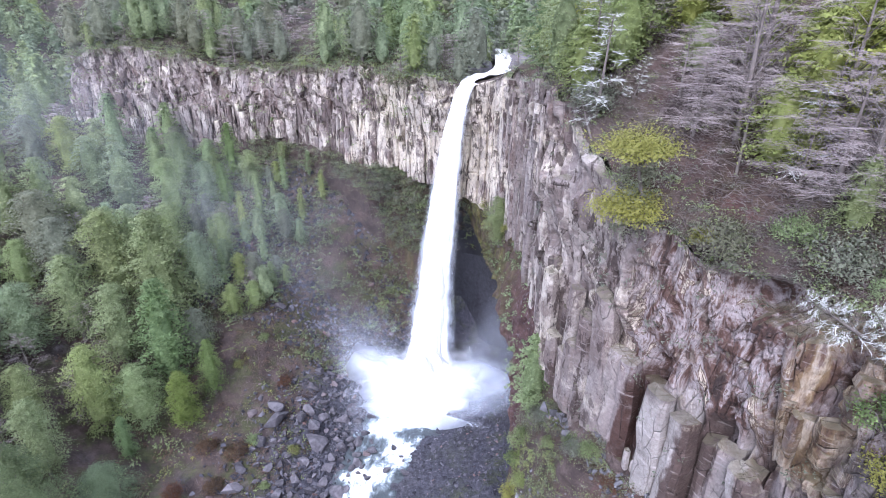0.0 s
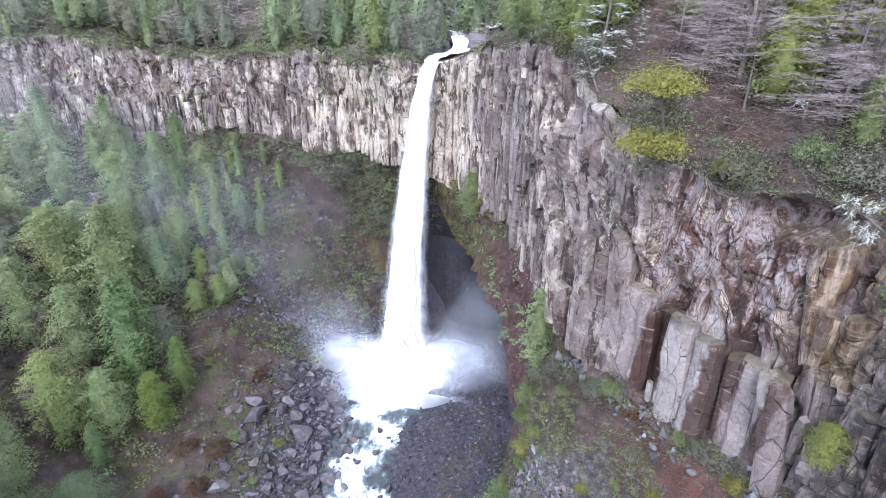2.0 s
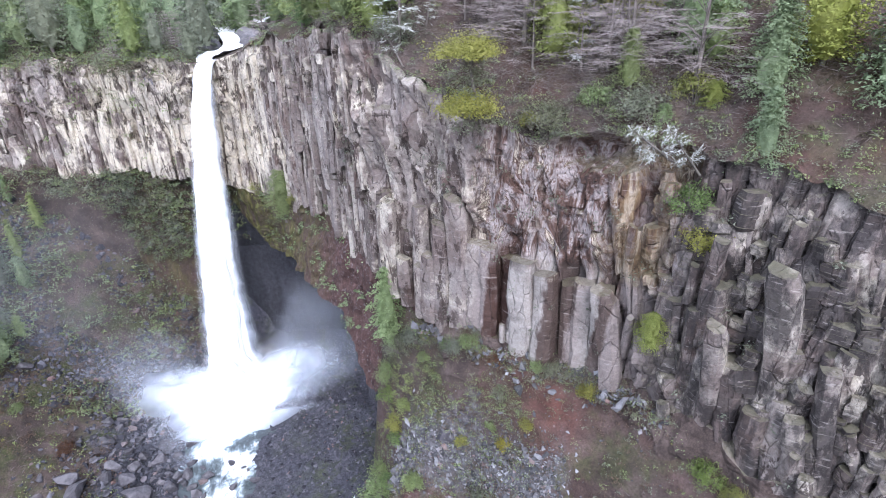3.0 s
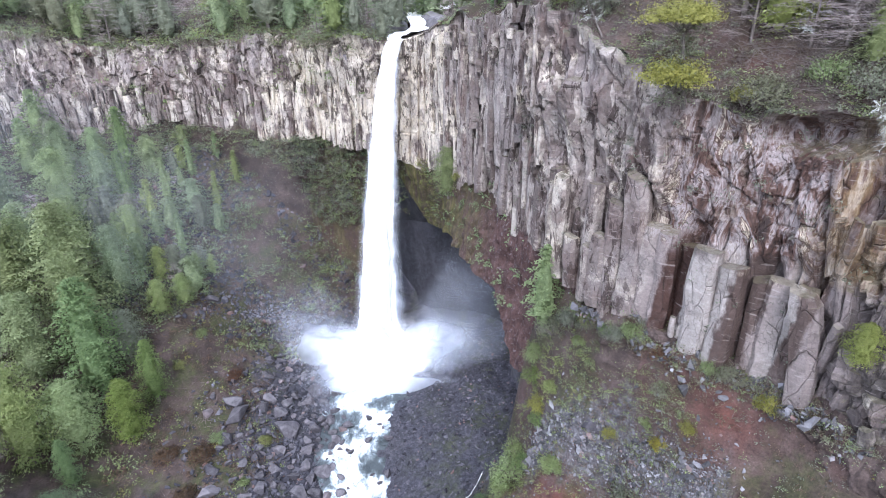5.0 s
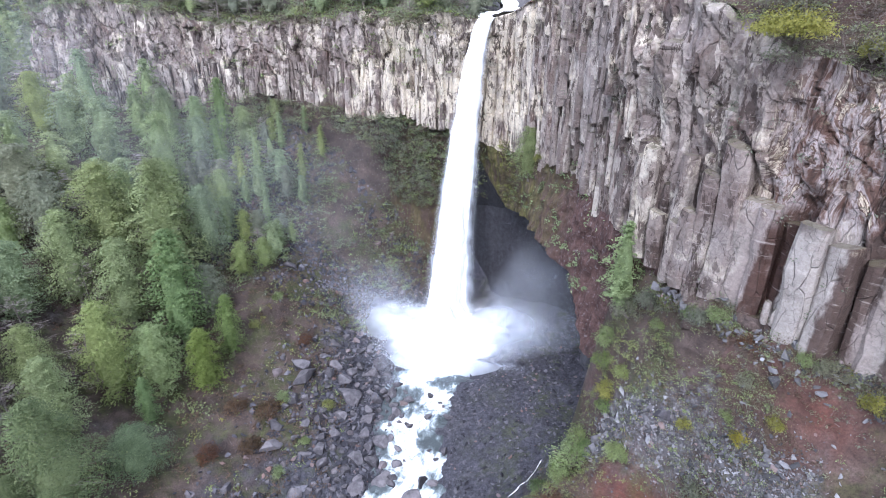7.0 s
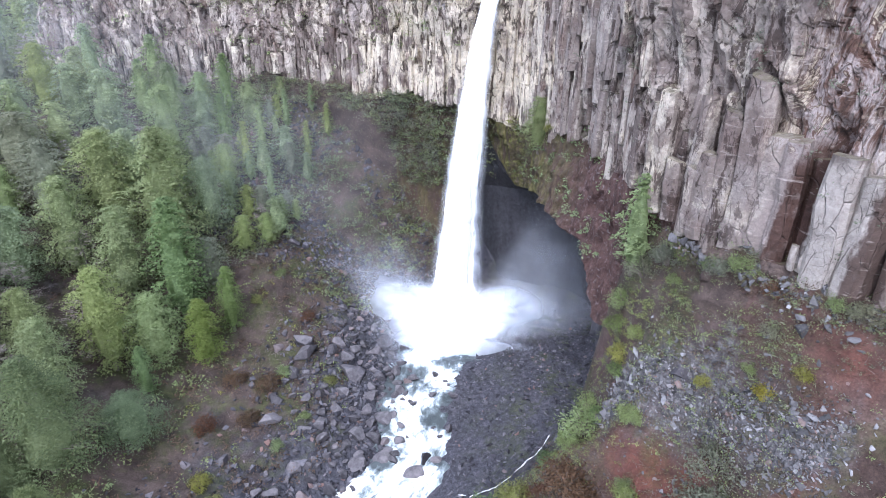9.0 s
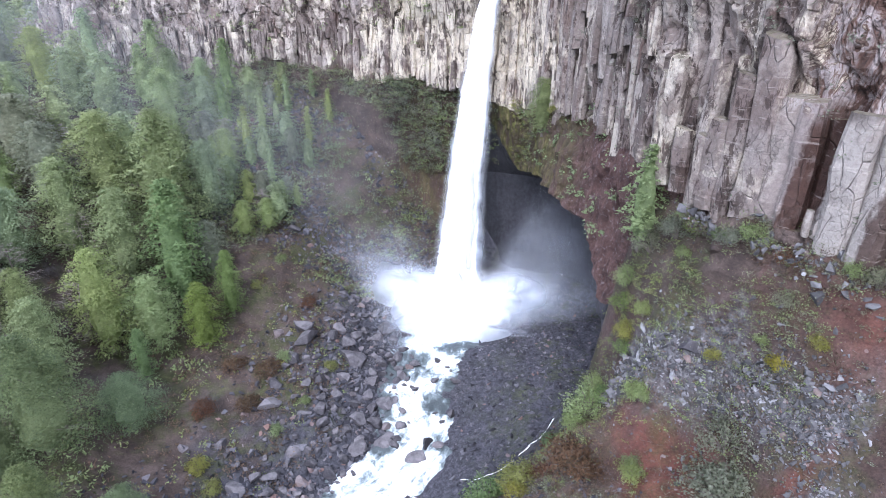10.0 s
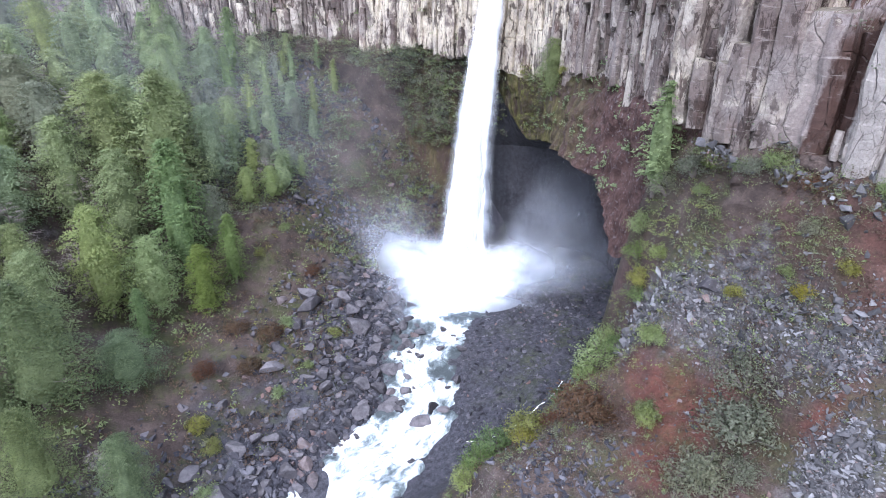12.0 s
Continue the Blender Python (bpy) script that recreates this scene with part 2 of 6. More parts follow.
def bark_material(name, a, b):
    k = Mat(name, 0.9)
    k.color(k.ramp(k.noise(2.5, 5, 0.7, (1, 1, 0.3)), (0.3, a), (0.7, b)))
    return k.bump(k.noise(9, 4, 0.7, (1, 1, 0.25)), 0.6, 0.05).m


def boulder_material(name, a, b, d):
    k = Mat(name, 0.75)
    c = k.ramp(k.random(), (0.0, a), (0.5, b), (0.9, d), (1.0, (0.20, 0.15, 0.14)))
    c = k.mix(1.0, c, k.ramp(k.noise(1.4, 6, 0.7), (0.25, 0.5), (0.75, 1.45)), "MULTIPLY")
    # faces that point up are paler, broken up by noise
    pale_top = k.ramp(k.math("MULTIPLY", k.axis(2, True), k.noise(1.1, 4)), (0.32, 0.0), (0.55, 0.6))
    c = k.mix(pale_top, c, k.mix(0.45, c, (0.36, 0.34, 0.35)))
    k.color(c)
    return k.bump(k.noise(2.5, 6, 0.7), 0.7, 0.2).m


def rubble_material(name, a, b, d):
    k = Mat(name, 0.85)
    c = k.ramp(k.island(), (0.0, a), (0.6, b), (0.92, d), (1.0, (0.19, 0.12, 0.105)))
    c = k.mix(1.0, c, k.ramp(k.noise(3.0, 5, 0.7), (0.25, 0.65), (0.75, 1.3)), "MULTIPLY")
    k.color(c)
    return k.bump(k.noise(5, 5, 0.7), 0.5, 0.1).m


def foam_material(name, stretch, lo, hi, deep=(0.13, 0.15, 0.15)):
    k = Mat(name, 0.35)
    f = k.ramp(k.noise(0.8, 8, 0.75, stretch, 0.5), (lo, 0.0), (hi, 1.0))
    k.color(k.mix(f, deep, (0.93, 0.94, 0.95)))
    return k.bump(k.noise(1.6, 6, 0.7, stretch), 0.6, 0.25).m


def river_material():
    """White water drawn out along the flow, with grey-green water where it is calm."""
    k = Mat("white_water", 0.3)
    flow = k.n.new("ShaderNodeCombineXYZ")
    k.l.new(k.attr("run"), flow.inputs[0])
    k.l.new(k.attr("across"), flow.inputs[1])

    def streaks(scale, along_flow, detail):
        t = k.n.new("ShaderNodeTexNoise")
        t.inputs["Scale"].default_value, t.inputs["Detail"].default_value = scale, detail
        t.inputs["Roughness"].default_value, t.inputs["Distortion"].default_value = 0.68, 0.7
        mul = k.n.new("ShaderNodeVectorMath")
        mul.operation = "MULTIPLY"
        mul.inputs[1].default_value = (along_flow, 1, 1)
        k.l.new(flow.outputs[0], mul.inputs[0])
        k.l.new(mul.outputs[0], t.inputs["Vector"])
        return t.outputs[0]
    f = k.math("ADD", k.math("MULTIPLY", streaks(0.5, 0.35, 6), 0.5), k.math("MULTIPLY", streaks(0.9, 0.8, 8), 0.5))
    f = k.math("SUBTRACT", f, k.math("MULTIPLY", k.attr("calm"), 0.22))
    k.color(k.ramp(f, (0.38, (0.075, 0.09, 0.095)), (0.455, (0.17, 0.205, 0.215)), (0.51, (0.40, 0.46, 0.49)), (0.58, (0.80, 0.84, 0.86)), (0.66, (0.93, 0.94, 0.95))))
    return k.bump(f, 0.8, 0.35).m


def plain_material(name, c, rough=0.7):
    k = Mat(name, rough)
    k.color(k.mix(1.0, c, k.ramp(k.noise(1.5, 5, 0.7), (0.3, 0.8), (0.7, 1.1)), "MULTIPLY"))
    return k.m


def mist_material():
    """Drops too fine to see, as a thin white veil: dense in its middle, torn at the edges."""
    k = Mat("fine_mist", 1.0)
    k.color((0.80, 0.86, 0.95))
    k.bsdf.inputs["Specular IOR Level"].default_value = 0.0
    haze = k.n.new("ShaderNodeAddShader")
    through_veil = k.n.new("ShaderNodeBsdfTranslucent")
    through_veil.inputs[0].default_value = (0.80, 0.86, 0.95, 1)
    k.l.new(k.bsdf.outputs[0], haze.inputs[0])
    k.l.new(through_veil.outputs[0], haze.inputs[1])
    cover = k.math("MULTIPLY", k.attr("cover"), k.ramp(k.noise(0.16, 4, 0.5), (0.28, 0.45), (0.70, 1.0)), True)
    both = k.n.new("ShaderNodeMixShader")
    k.l.new(cover, both.inputs[0])
    k.l.new(k.n.new("ShaderNodeBsdfTransparent").outputs[0], both.inputs[1])
    k.l.new(haze.outputs[0], both.inputs[2])
    k.l.new(both.outputs[0], k.n["Material Output"].inputs["Surface"])
    return k.m


MIST = mist_material()
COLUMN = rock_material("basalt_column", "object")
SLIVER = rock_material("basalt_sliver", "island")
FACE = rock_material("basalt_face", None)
EARTH = earth_material()
# wet black rock, its colour darkened further for the shade inside the hollow
HOLLOW = boulder_material("wet_shaded_rock", (0.035, 0.036, 0.042), (0.05, 0.05, 0.058), (0.07, 0.07, 0.08))
GROUND = ground_material()
BOULDER = boulder_material("river_boulder", (0.042, 0.040, 0.046), (0.082, 0.077, 0.086), (0.135, 0.126, 0.137))
SMOOTH = boulder_material("smooth_rock", (0.13, 0.125, 0.135), (0.17, 0.162, 0.172), (0.21, 0.2, 0.21))
STONES = rubble_material("loose_stones", (0.034, 0.034, 0.042), (0.078, 0.077, 0.092), (0.165, 0.162, 0.182))
PALE_STONES = rubble_material("pale_stones", (0.06, 0.06, 0.064), (0.14, 0.137, 0.145), (0.29, 0.29, 0.305))
FALL = foam_material("falling_water", (1.2, 1.2, 0.05), 0.33, 0.50, (0.66, 0.70, 0.75))
RIVER = river_material()
POOL = foam_material("boiling_water", (1, 1, 1), 0.18, 0.34, (0.55, 0.62, 0.66))
STREAM = foam_material("upper_stream", (1, 1, 1), 0.30, 0.45)
DEAD = bark_material("dead_stems", (0.10, 0.082, 0.074), (0.25, 0.21, 0.195))
SPRAY = plain_material("spray_drops", (0.93, 0.94, 0.96), 0.9)
BARK = bark_material("grey_bark", (0.10, 0.085, 0.075), (0.24, 0.21, 0.19))
TWIG = bark_material("bare_twigs", (0.28, 0.235, 0.225), (0.50, 0.435, 0.41))
LICHEN = bark_material("lichen_twigs", (0.42, 0.43, 0.40), (0.74, 0.75, 0.71))
LEAF_DARK = leaf_material("dark_leaves", (0.128, 0.168, 0.081), (0.25, 0.315, 0.156), (0.421, 0.494, 0.262))
LEAF_MID = leaf_material("mid_leaves", (0.148, 0.2, 0.081), (0.262, 0.337, 0.138), (0.399, 0.479, 0.212))
LEAF_BRIGHT = leaf_material("bright_leaves", (0.106, 0.169, 0.053), (0.188, 0.275, 0.094), (0.294, 0.394, 0.147))
LEAF_YELLOW = leaf_material("yellow_leaves", (0.19, 0.19, 0.045), (0.32, 0.325, 0.075), (0.44, 0.43, 0.12))
LEAF_LIME = leaf_material("lime_leaves", (0.15, 0.185, 0.05), (0.27, 0.32, 0.09), (0.40, 0.45, 0.14))
LEAF_GREY = leaf_material("grey_leaves", (0.142, 0.161, 0.106), (0.232, 0.253, 0.172), (0.332, 0.348, 0.253))
LEAF_RUST = leaf_material("rust_leaves", (0.09, 0.056, 0.034), (0.155, 0.096, 0.055), (0.23, 0.152, 0.08))
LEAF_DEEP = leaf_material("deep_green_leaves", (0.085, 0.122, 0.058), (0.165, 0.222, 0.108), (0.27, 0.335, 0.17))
LEAF_BROWN = leaf_material("brown_leaves", (0.090, 0.068, 0.049), (0.158, 0.116, 0.083), (0.240, 0.188, 0.128))


# ---- building helpers ----
RNG = np.random.default_rng(7)


def part(name, data, material, parent=None, label=""):
    """Links mesh data (or a bmesh) as one mesh object, under a thing or on its own."""
    if isinstance(data, bmesh.types.BMesh):
        me = bpy.data.meshes.new(name)
        data.to_mesh(me)
        data.free()
        data = me
    if material and not data.materials:
        data.materials.append(material)
    ob = new(name, data)
    if parent:
        ob.parent = parent
    return tagged(ob, label)


def sheet_mesh(name, verts, faces, smooth=True, normals=None):
    """A mesh from arrays of vertices and of triangles or quads."""
    verts, faces = np.asarray(verts, np.float32), np.asarray(faces, np.int32)
    me = bpy.data.meshes.new(name)
    me.vertices.add(len(verts))
    me.vertices.foreach_set("co", verts.ravel())
    n, k = faces.shape
    me.loops.add(n * k)
    me.loops.foreach_set("vertex_index", faces.ravel())
    me.polygons.add(n)
    me.polygons.foreach_set("loop_start", np.arange(n, dtype=np.int32) * k)
    me.polygons.foreach_set("use_smooth", np.full(n, smooth))
    me.update(calc_edges=True)
    if normals is not None:
        me.normals_split_custom_set_from_vertices(normals.tolist())
    return me


def grid_faces(rows, cols, flip=False):
    i = np.arange(rows - 1)[:, None] * cols + np.arange(cols - 1)
    q = np.stack([i, i + 1, i + cols + 1, i + cols], -1).reshape(-1, 4)
    return q[:, ::-1] if flip else q


def hashed(ix, iy, iz):
    h = (ix * 374761393 + iy * 668265263 + iz * 2147483647) & 0xFFFFFFFF
    h = ((h ^ (h >> 13)) * 1274126177) & 0xFFFFFFFF
    return ((h ^ (h >> 16)) & 0xFFFF) / 65535.0


def value_noise(p):
    p = np.asarray(p, float)
    i = np.floor(p).astype(np.int64)
    f = p - i
    f = f * f * (3 - 2 * f)
    out = 0.0
    for a in (0, 1):
        for b in (0, 1):
            for c in (0, 1):
                w = np.abs(1 - a - f[..., 0]) * np.abs(1 - b - f[..., 1]) * np.abs(1 - c - f[..., 2])
                out = out + w * hashed(i[..., 0] + a, i[..., 1] + b, i[..., 2] + c)
    return out * 2 - 1


def fbm(p, scale, octaves=4, gain=0.5):
    p, out, amp = np.asarray(p, float) * scale, 0.0, 1.0
    for n in range(octaves):
        out = out + amp * value_noise(p + 17.3 * n)
        p, amp = p * 2.03, amp * gain
    return out


def mask(me, name, values):
    a = me.attributes.new(name, "FLOAT", "POINT")
    a.data.foreach_set("value", np.asarray(values, np.float32).ravel())


def bell(x, y, cx, cy, rx, ry):
    return np.exp(-(((x - cx) / rx) ** 2 + ((y - cy) / ry) ** 2))


def spline(points, n):
    """n points along a Catmull-Rom curve, evenly in its parameter."""
    p = np.asarray(points, float)
    p = np.vstack([2 * p[0] - p[1], p, 2 * p[-1] - p[-2]])
    t = np.linspace(0, len(p) - 3 - 1e-9, n)
    k = t.astype(int)
    f = (t - k)[:, None]
    a, b, c, d = p[k], p[k + 1], p[k + 2], p[k + 3]
    return 0.5 * (2 * b + (c - a) * f + (2 * a - 5 * b + 4 * c - d) * f**2 + (3 * b - a - 3 * c + d) * f**3)


# ---- the lie of the land: cross-sections of the gorge, from downstream (small y) to the foot of the cliffs ----
# each: y, then x and height along the section
SECTIONS = [
    (-300, [(-900, 120), (-200, 40), (-90, 0), (-70, -22), (-50, -22), (-20, 0), (40, 30), (300, 60)]),
    (-40, [(-600, 110), (-120, 35), (-70, 5), (-55, -12), (-42, -12), (-25, -3), (0, 8), (15, 20), (30, 38), (60, 40)]),
    (8, [(-400, 90), (-120, 38), (-90, 30), (-60, 9), (-48, -4), (-42, -6.5), (-34, -6.5), (-26, -2), (-14, 6), (0, 12), (9, 17), (15, 24), (20, 33), (24, 37), (45, 40)]),
    (20, [(-400, 80), (-120, 36), (-90, 30), (-62, 10), (-47, 0), (-38, -5.6), (-29, -5.6), (-20, 3), (-9, 12), (2, 15), (9, 17.5), (13, 22), (17, 30), (20, 37), (40, 40)]),
    (32, [(-400, 70), (-120, 33), (-90, 29), (-62, 10), (-46, 2), (-35, -4.6), (-26, -4.8), (-17, 3), (-8, 12.8), (-4.5, 15.3), (4, 17.6), (8.2, 19.5), (9.8, 22.5), (12.3, 30), (16, 37), (40, 40)]),
    (37, [(-400, 70), (-120, 32), (-90, 28), (-62, 10), (-45, 2), (-33, -4), (-24, -4.3), (-15, -0.5), (-8, 8), (-3, 12.5), (4, 18), (6, 21.5), (8, 26.5), (10, 31), (14, 37.5), (40, 40)]),
    (44, [(-400, 60), (-120, 30), (-90, 27), (-60, 9), (-42, 1), (-30, -3.4), (-23, -4), (-15, -3), (-8, -0.5), (-3, 4.5), (2, 9), (5.5, 14), (7.5, 21), (9, 28), (10.5, 33), (12.5, 38), (40, 40)]),
    (48, [(-400, 50), (-120, 30), (-90, 27), (-57, 8), (-40, 1.5), (-27, -2.6), (-17, -3.3), (-11, -2.5), (-3, 2), (2, 5.5), (6.5, 10), (8.6, 19), (9.5, 27), (10.5, 32), (12.5, 38), (40, 40)]),
    (50.5, [(-400, 50), (-120, 30), (-90, 27), (-57, 8), (-40, 1.5), (-27, -2.6), (-17, -3.3), (-11, -2.5), (-2.5, 1.5), (2.5, 4.5), (7.2, 9), (8.6, 18), (9.3, 23.5), (11, 31), (12.5, 38), (40, 40)]),
    (52, [(-400, 50), (-120, 30), (-90, 27), (-57, 8), (-40, 1.5), (-27, -2.6), (-17, -3.3), (-11, -2.5), (-2, 1), (3, 4), (7.5, 7), (9.0, 14), (9.8, 21), (11.5, 30), (14, 36), (40, 40)]),
    (53, [(-400, 50), (-120, 30), (-90, 27), (-57, 8), (-40, 1.5), (-27, -2.6), (-17, -3.3), (-11, -2.5), (-2, 1), (3, 3.5), (8, 5), (16, 6), (25, 18), (40, 30)]),
    (58, [(-400, 40), (-120, 28), (-90, 27), (-57, 7), (-37, 2), (-22, -1.6), (-17, -2.2), (-9, -1.6), (0, 1.2), (8, 3), (18, 4.5), (27, 14), (40, 30)]),
    (72, [(-400, 40), (-120, 26), (-90, 27), (-60, 9), (-45, 4.5), (-30, 2.6), (-20, 0.6), (-13, -0.6), (-7, -0.6), (3, 1), (15, 2), (27, 3), (32, 10), (45, 30)]),
    (80, [(-400, 40), (-120, 24), (-90, 28), (-62, 13), (-45, 8), (-30, 4.6), (-20, 1.2), (-11, -0.6), (0, -0.5), (10, 0.5), (26, 2), (33, 10), (45, 30)]),
    (94, [(-400, 40), (-120, 22), (-90, 32), (-65, 23), (-50, 19), (-34, 13), (-22, 3.5), (-12, 0), (-2, -1), (8, -0.5), (18, 0.5), (26, 3), (32, 14), (45, 30)]),
    (105, [(-400, 50), (-130, 20), (-92, 35), (-65, 28), (-46, 24), (-32, 17), (-22, 7), (-13, 3), (-4, 2), (4, 1), (14, 2), (22, 12), (45, 30)]),
    (112, [(-400, 60), (-130, 22), (-92, 37), (-62, 31), (-40, 27), (-28, 23), (-18, 17), (-9, 11), (0, 12), (45, 30)]),
    (119, [(-400, 70), (-132, 24), (-92, 39), (-62, 33), (-40, 32), (-26, 31), (-16, 32), (45, 36)]),
    (127, [(-400, 75), (-135, 26), (-92, 41), (-62, 35), (-32, 39), (45, 40)]),
    (140, [(-400, 80), (-138, 30), (-100, 43), (-62, 38), (45, 40)]),
    (220, [(-450, 100), (-200, 60), (-145, 35), (-110, 45), (45, 42)]),
    (400, [(-600, 140), (-260, 95), (-160, 80), (-60, 60), (45, 50)]),
    (900, [(-900, 180), (-200, 120), (300, 110)]),
]


def land_height(x, y):
    """Height of the gorge floor and its slopes, before the fine relief."""
    x, y = np.asarray(x, float), np.asarray(y, float)
    ys = np.array([s[0] for s in SECTIONS], float)
    rows = np.stack([np.interp(x, *zip(*s[1])) for s in SECTIONS])
    k = np.clip(np.searchsorted(ys, y) - 1, 0, len(ys) - 2)
    f = np.clip((y - ys[k]) / (ys[k + 1] - ys[k]), 0, 1)
    lower = np.take_along_axis(rows, k[None], 0)[0]
    upper = np.take_along_axis(rows, k[None] + 1, 0)[0]
    return lower + (upper - lower) * f


RIVER_LINE = [(-4, 86), (-8, 78), (-10.5, 70), (-11.3, 65.5), (-11.4, 59), (-14.5, 53), (-20.5, 46.5), (-30, 36), (-40, 14), (-50, -40), (-70, -200)]
RIVER_HALF = [8.0, 7.5, 6.4, 5.6, 5.2, 6.5, 7.0, 6.0, 5.5, 6.0, 8.0]
RIVER_RUN = spline([(*p, w) for p, w in zip(RIVER_LINE, RIVER_HALF)], 120)


def off_river(x, y):
    """Distance from the bank: negative in the water."""
    d = np.hypot(x[..., None] - RIVER_RUN[:, 0], y[..., None] - RIVER_RUN[:, 1]) - RIVER_RUN[:, 2]
    return d.min(-1)


def relief(x, y, rough=1.0):
    p = np.stack([x, y, np.zeros_like(x)], -1)
    return (0.9 * fbm(p, 0.13, 3) + 0.45 * fbm(p, 0.5, 3)) * rough


def land(x, y):
    """Height of the ground as built, for things that stand on it."""
    x, y = np.atleast_1d(np.asarray(x, float)), np.atleast_1d(np.asarray(y, float))
    calm = np.clip(off_river(x, y) / 6, 0.15, 1)
    return land_height(x, y) + relief(x, y) * calm


def axis_lines(lo, hi, step, far):
    fine = np.arange(lo, hi + step / 2, step)
    out, d, at = [], step, hi
    while at < far:
        d *= 1.35
        at += d
        out.append(at)
    back, d, at = [], step, lo
    while at > -far:
        d *= 1.35
        at -= d
        back.append(at)
    return np.concatenate([back[::-1], fine, out])


gx, gy = axis_lines(-95, 32, 0.75, 2600), axis_lines(-6, 130, 0.75, 2600)
GX, GY = np.meshgrid(gx, gy)
GZ = land(GX.ravel(), GY.ravel()).reshape(GX.shape)
ground_data = sheet_mesh("ground", np.stack([GX, GY, GZ], -1).reshape(-1, 3), grid_faces(len(gy), len(gx)))
bank = off_river(GX, GY)
wobble = fbm(np.stack([GX, GY, GZ], -1), 0.2, 4)
mask(ground_data, "gravel", np.clip(1.25 - (bank - 3 - 5 * wobble) / 7, 0, 1) * (GZ < 9) + np.clip(bell(GX, GY, 8, 72, 18, 22) * 2, 0, 1) * (GZ < 12) + (GX > -4) * (GY > 62) * (GZ < 14))
redness = bell(GX, GY, 6.4, 33.5, 2.0, 3.0) * 1.7 + bell(GX, GY, 8.8, 30.6, 1.8, 1.5) * 1.7 + bell(GX, GY, 4.6, 28.5, 2.8, 2.6) * 1.5 + bell(GX, GY, 12.6, 24.6, 1.8, 0.7) * 1.4 + 0.3 * np.clip(wobble, 0, 1) * (GX > 4) * (GY < 50) + 0.6 * bell(GX, GY, 15.5, 28, 2.5, 5)
mask(ground_data, "red", np.clip(redness * (1 + 0.5 * wobble), 0, 1))
RIB = spline([(6.8, 40.5), (7.9, 37.6), (9.3, 35.2), (10.9, 31.9), (12.2, 28.6), (13.2, 26.2), (14.6, 24.6)], 40)
off_rib = np.sqrt(((GX[..., None] - RIB[:, 0]) ** 2 + (GY[..., None] - RIB[:, 1]) ** 2).min(-1))
rib = np.clip(1.7 - off_rib / 1.1 + 0.9 * wobble, 0, 1) + np.clip(2.0 * bell(GX, GY, 11.6, 21.9, 2.0, 1.9) + 0.6 * wobble - 0.3, 0, 1)
mask(ground_data, "rubble", 0.9 * np.clip(rib, 0, 1))
mask(ground_data, "green", np.clip(bank / 10, 0, 1) * np.where(GX > 0, 0.75, 1.0))
ground = tagged(part("ground", ground_data, GROUND), "brown stony soil of a wooded gorge with grey gravel beside the water", "ground", kind="structure")


# ---- the cliffs: stations along the rim, from the far end of one wall round to the other ----
# rim, foot of the columns, edge of the layer below, back of the hollow, base
def station(rim, foot, lip=None, back=None, base=None, way=(0, 1), rise=0.2):
    """Where no hollow is given, scree leans on the foot of the columns."""
    f = Vector(foot)
    w = Vector((*way, 0))
    lip = lip or tuple(f - 0.9 * w + Vector((0, 0, -1.6)))
    back = back or tuple(f - 2.2 * w + Vector((0, 0, -5)))
    base = base or tuple(f - 1.0 * w + Vector((0, 0, -22)))
    return [rim, foot, lip, back, base, (*way, rise)]


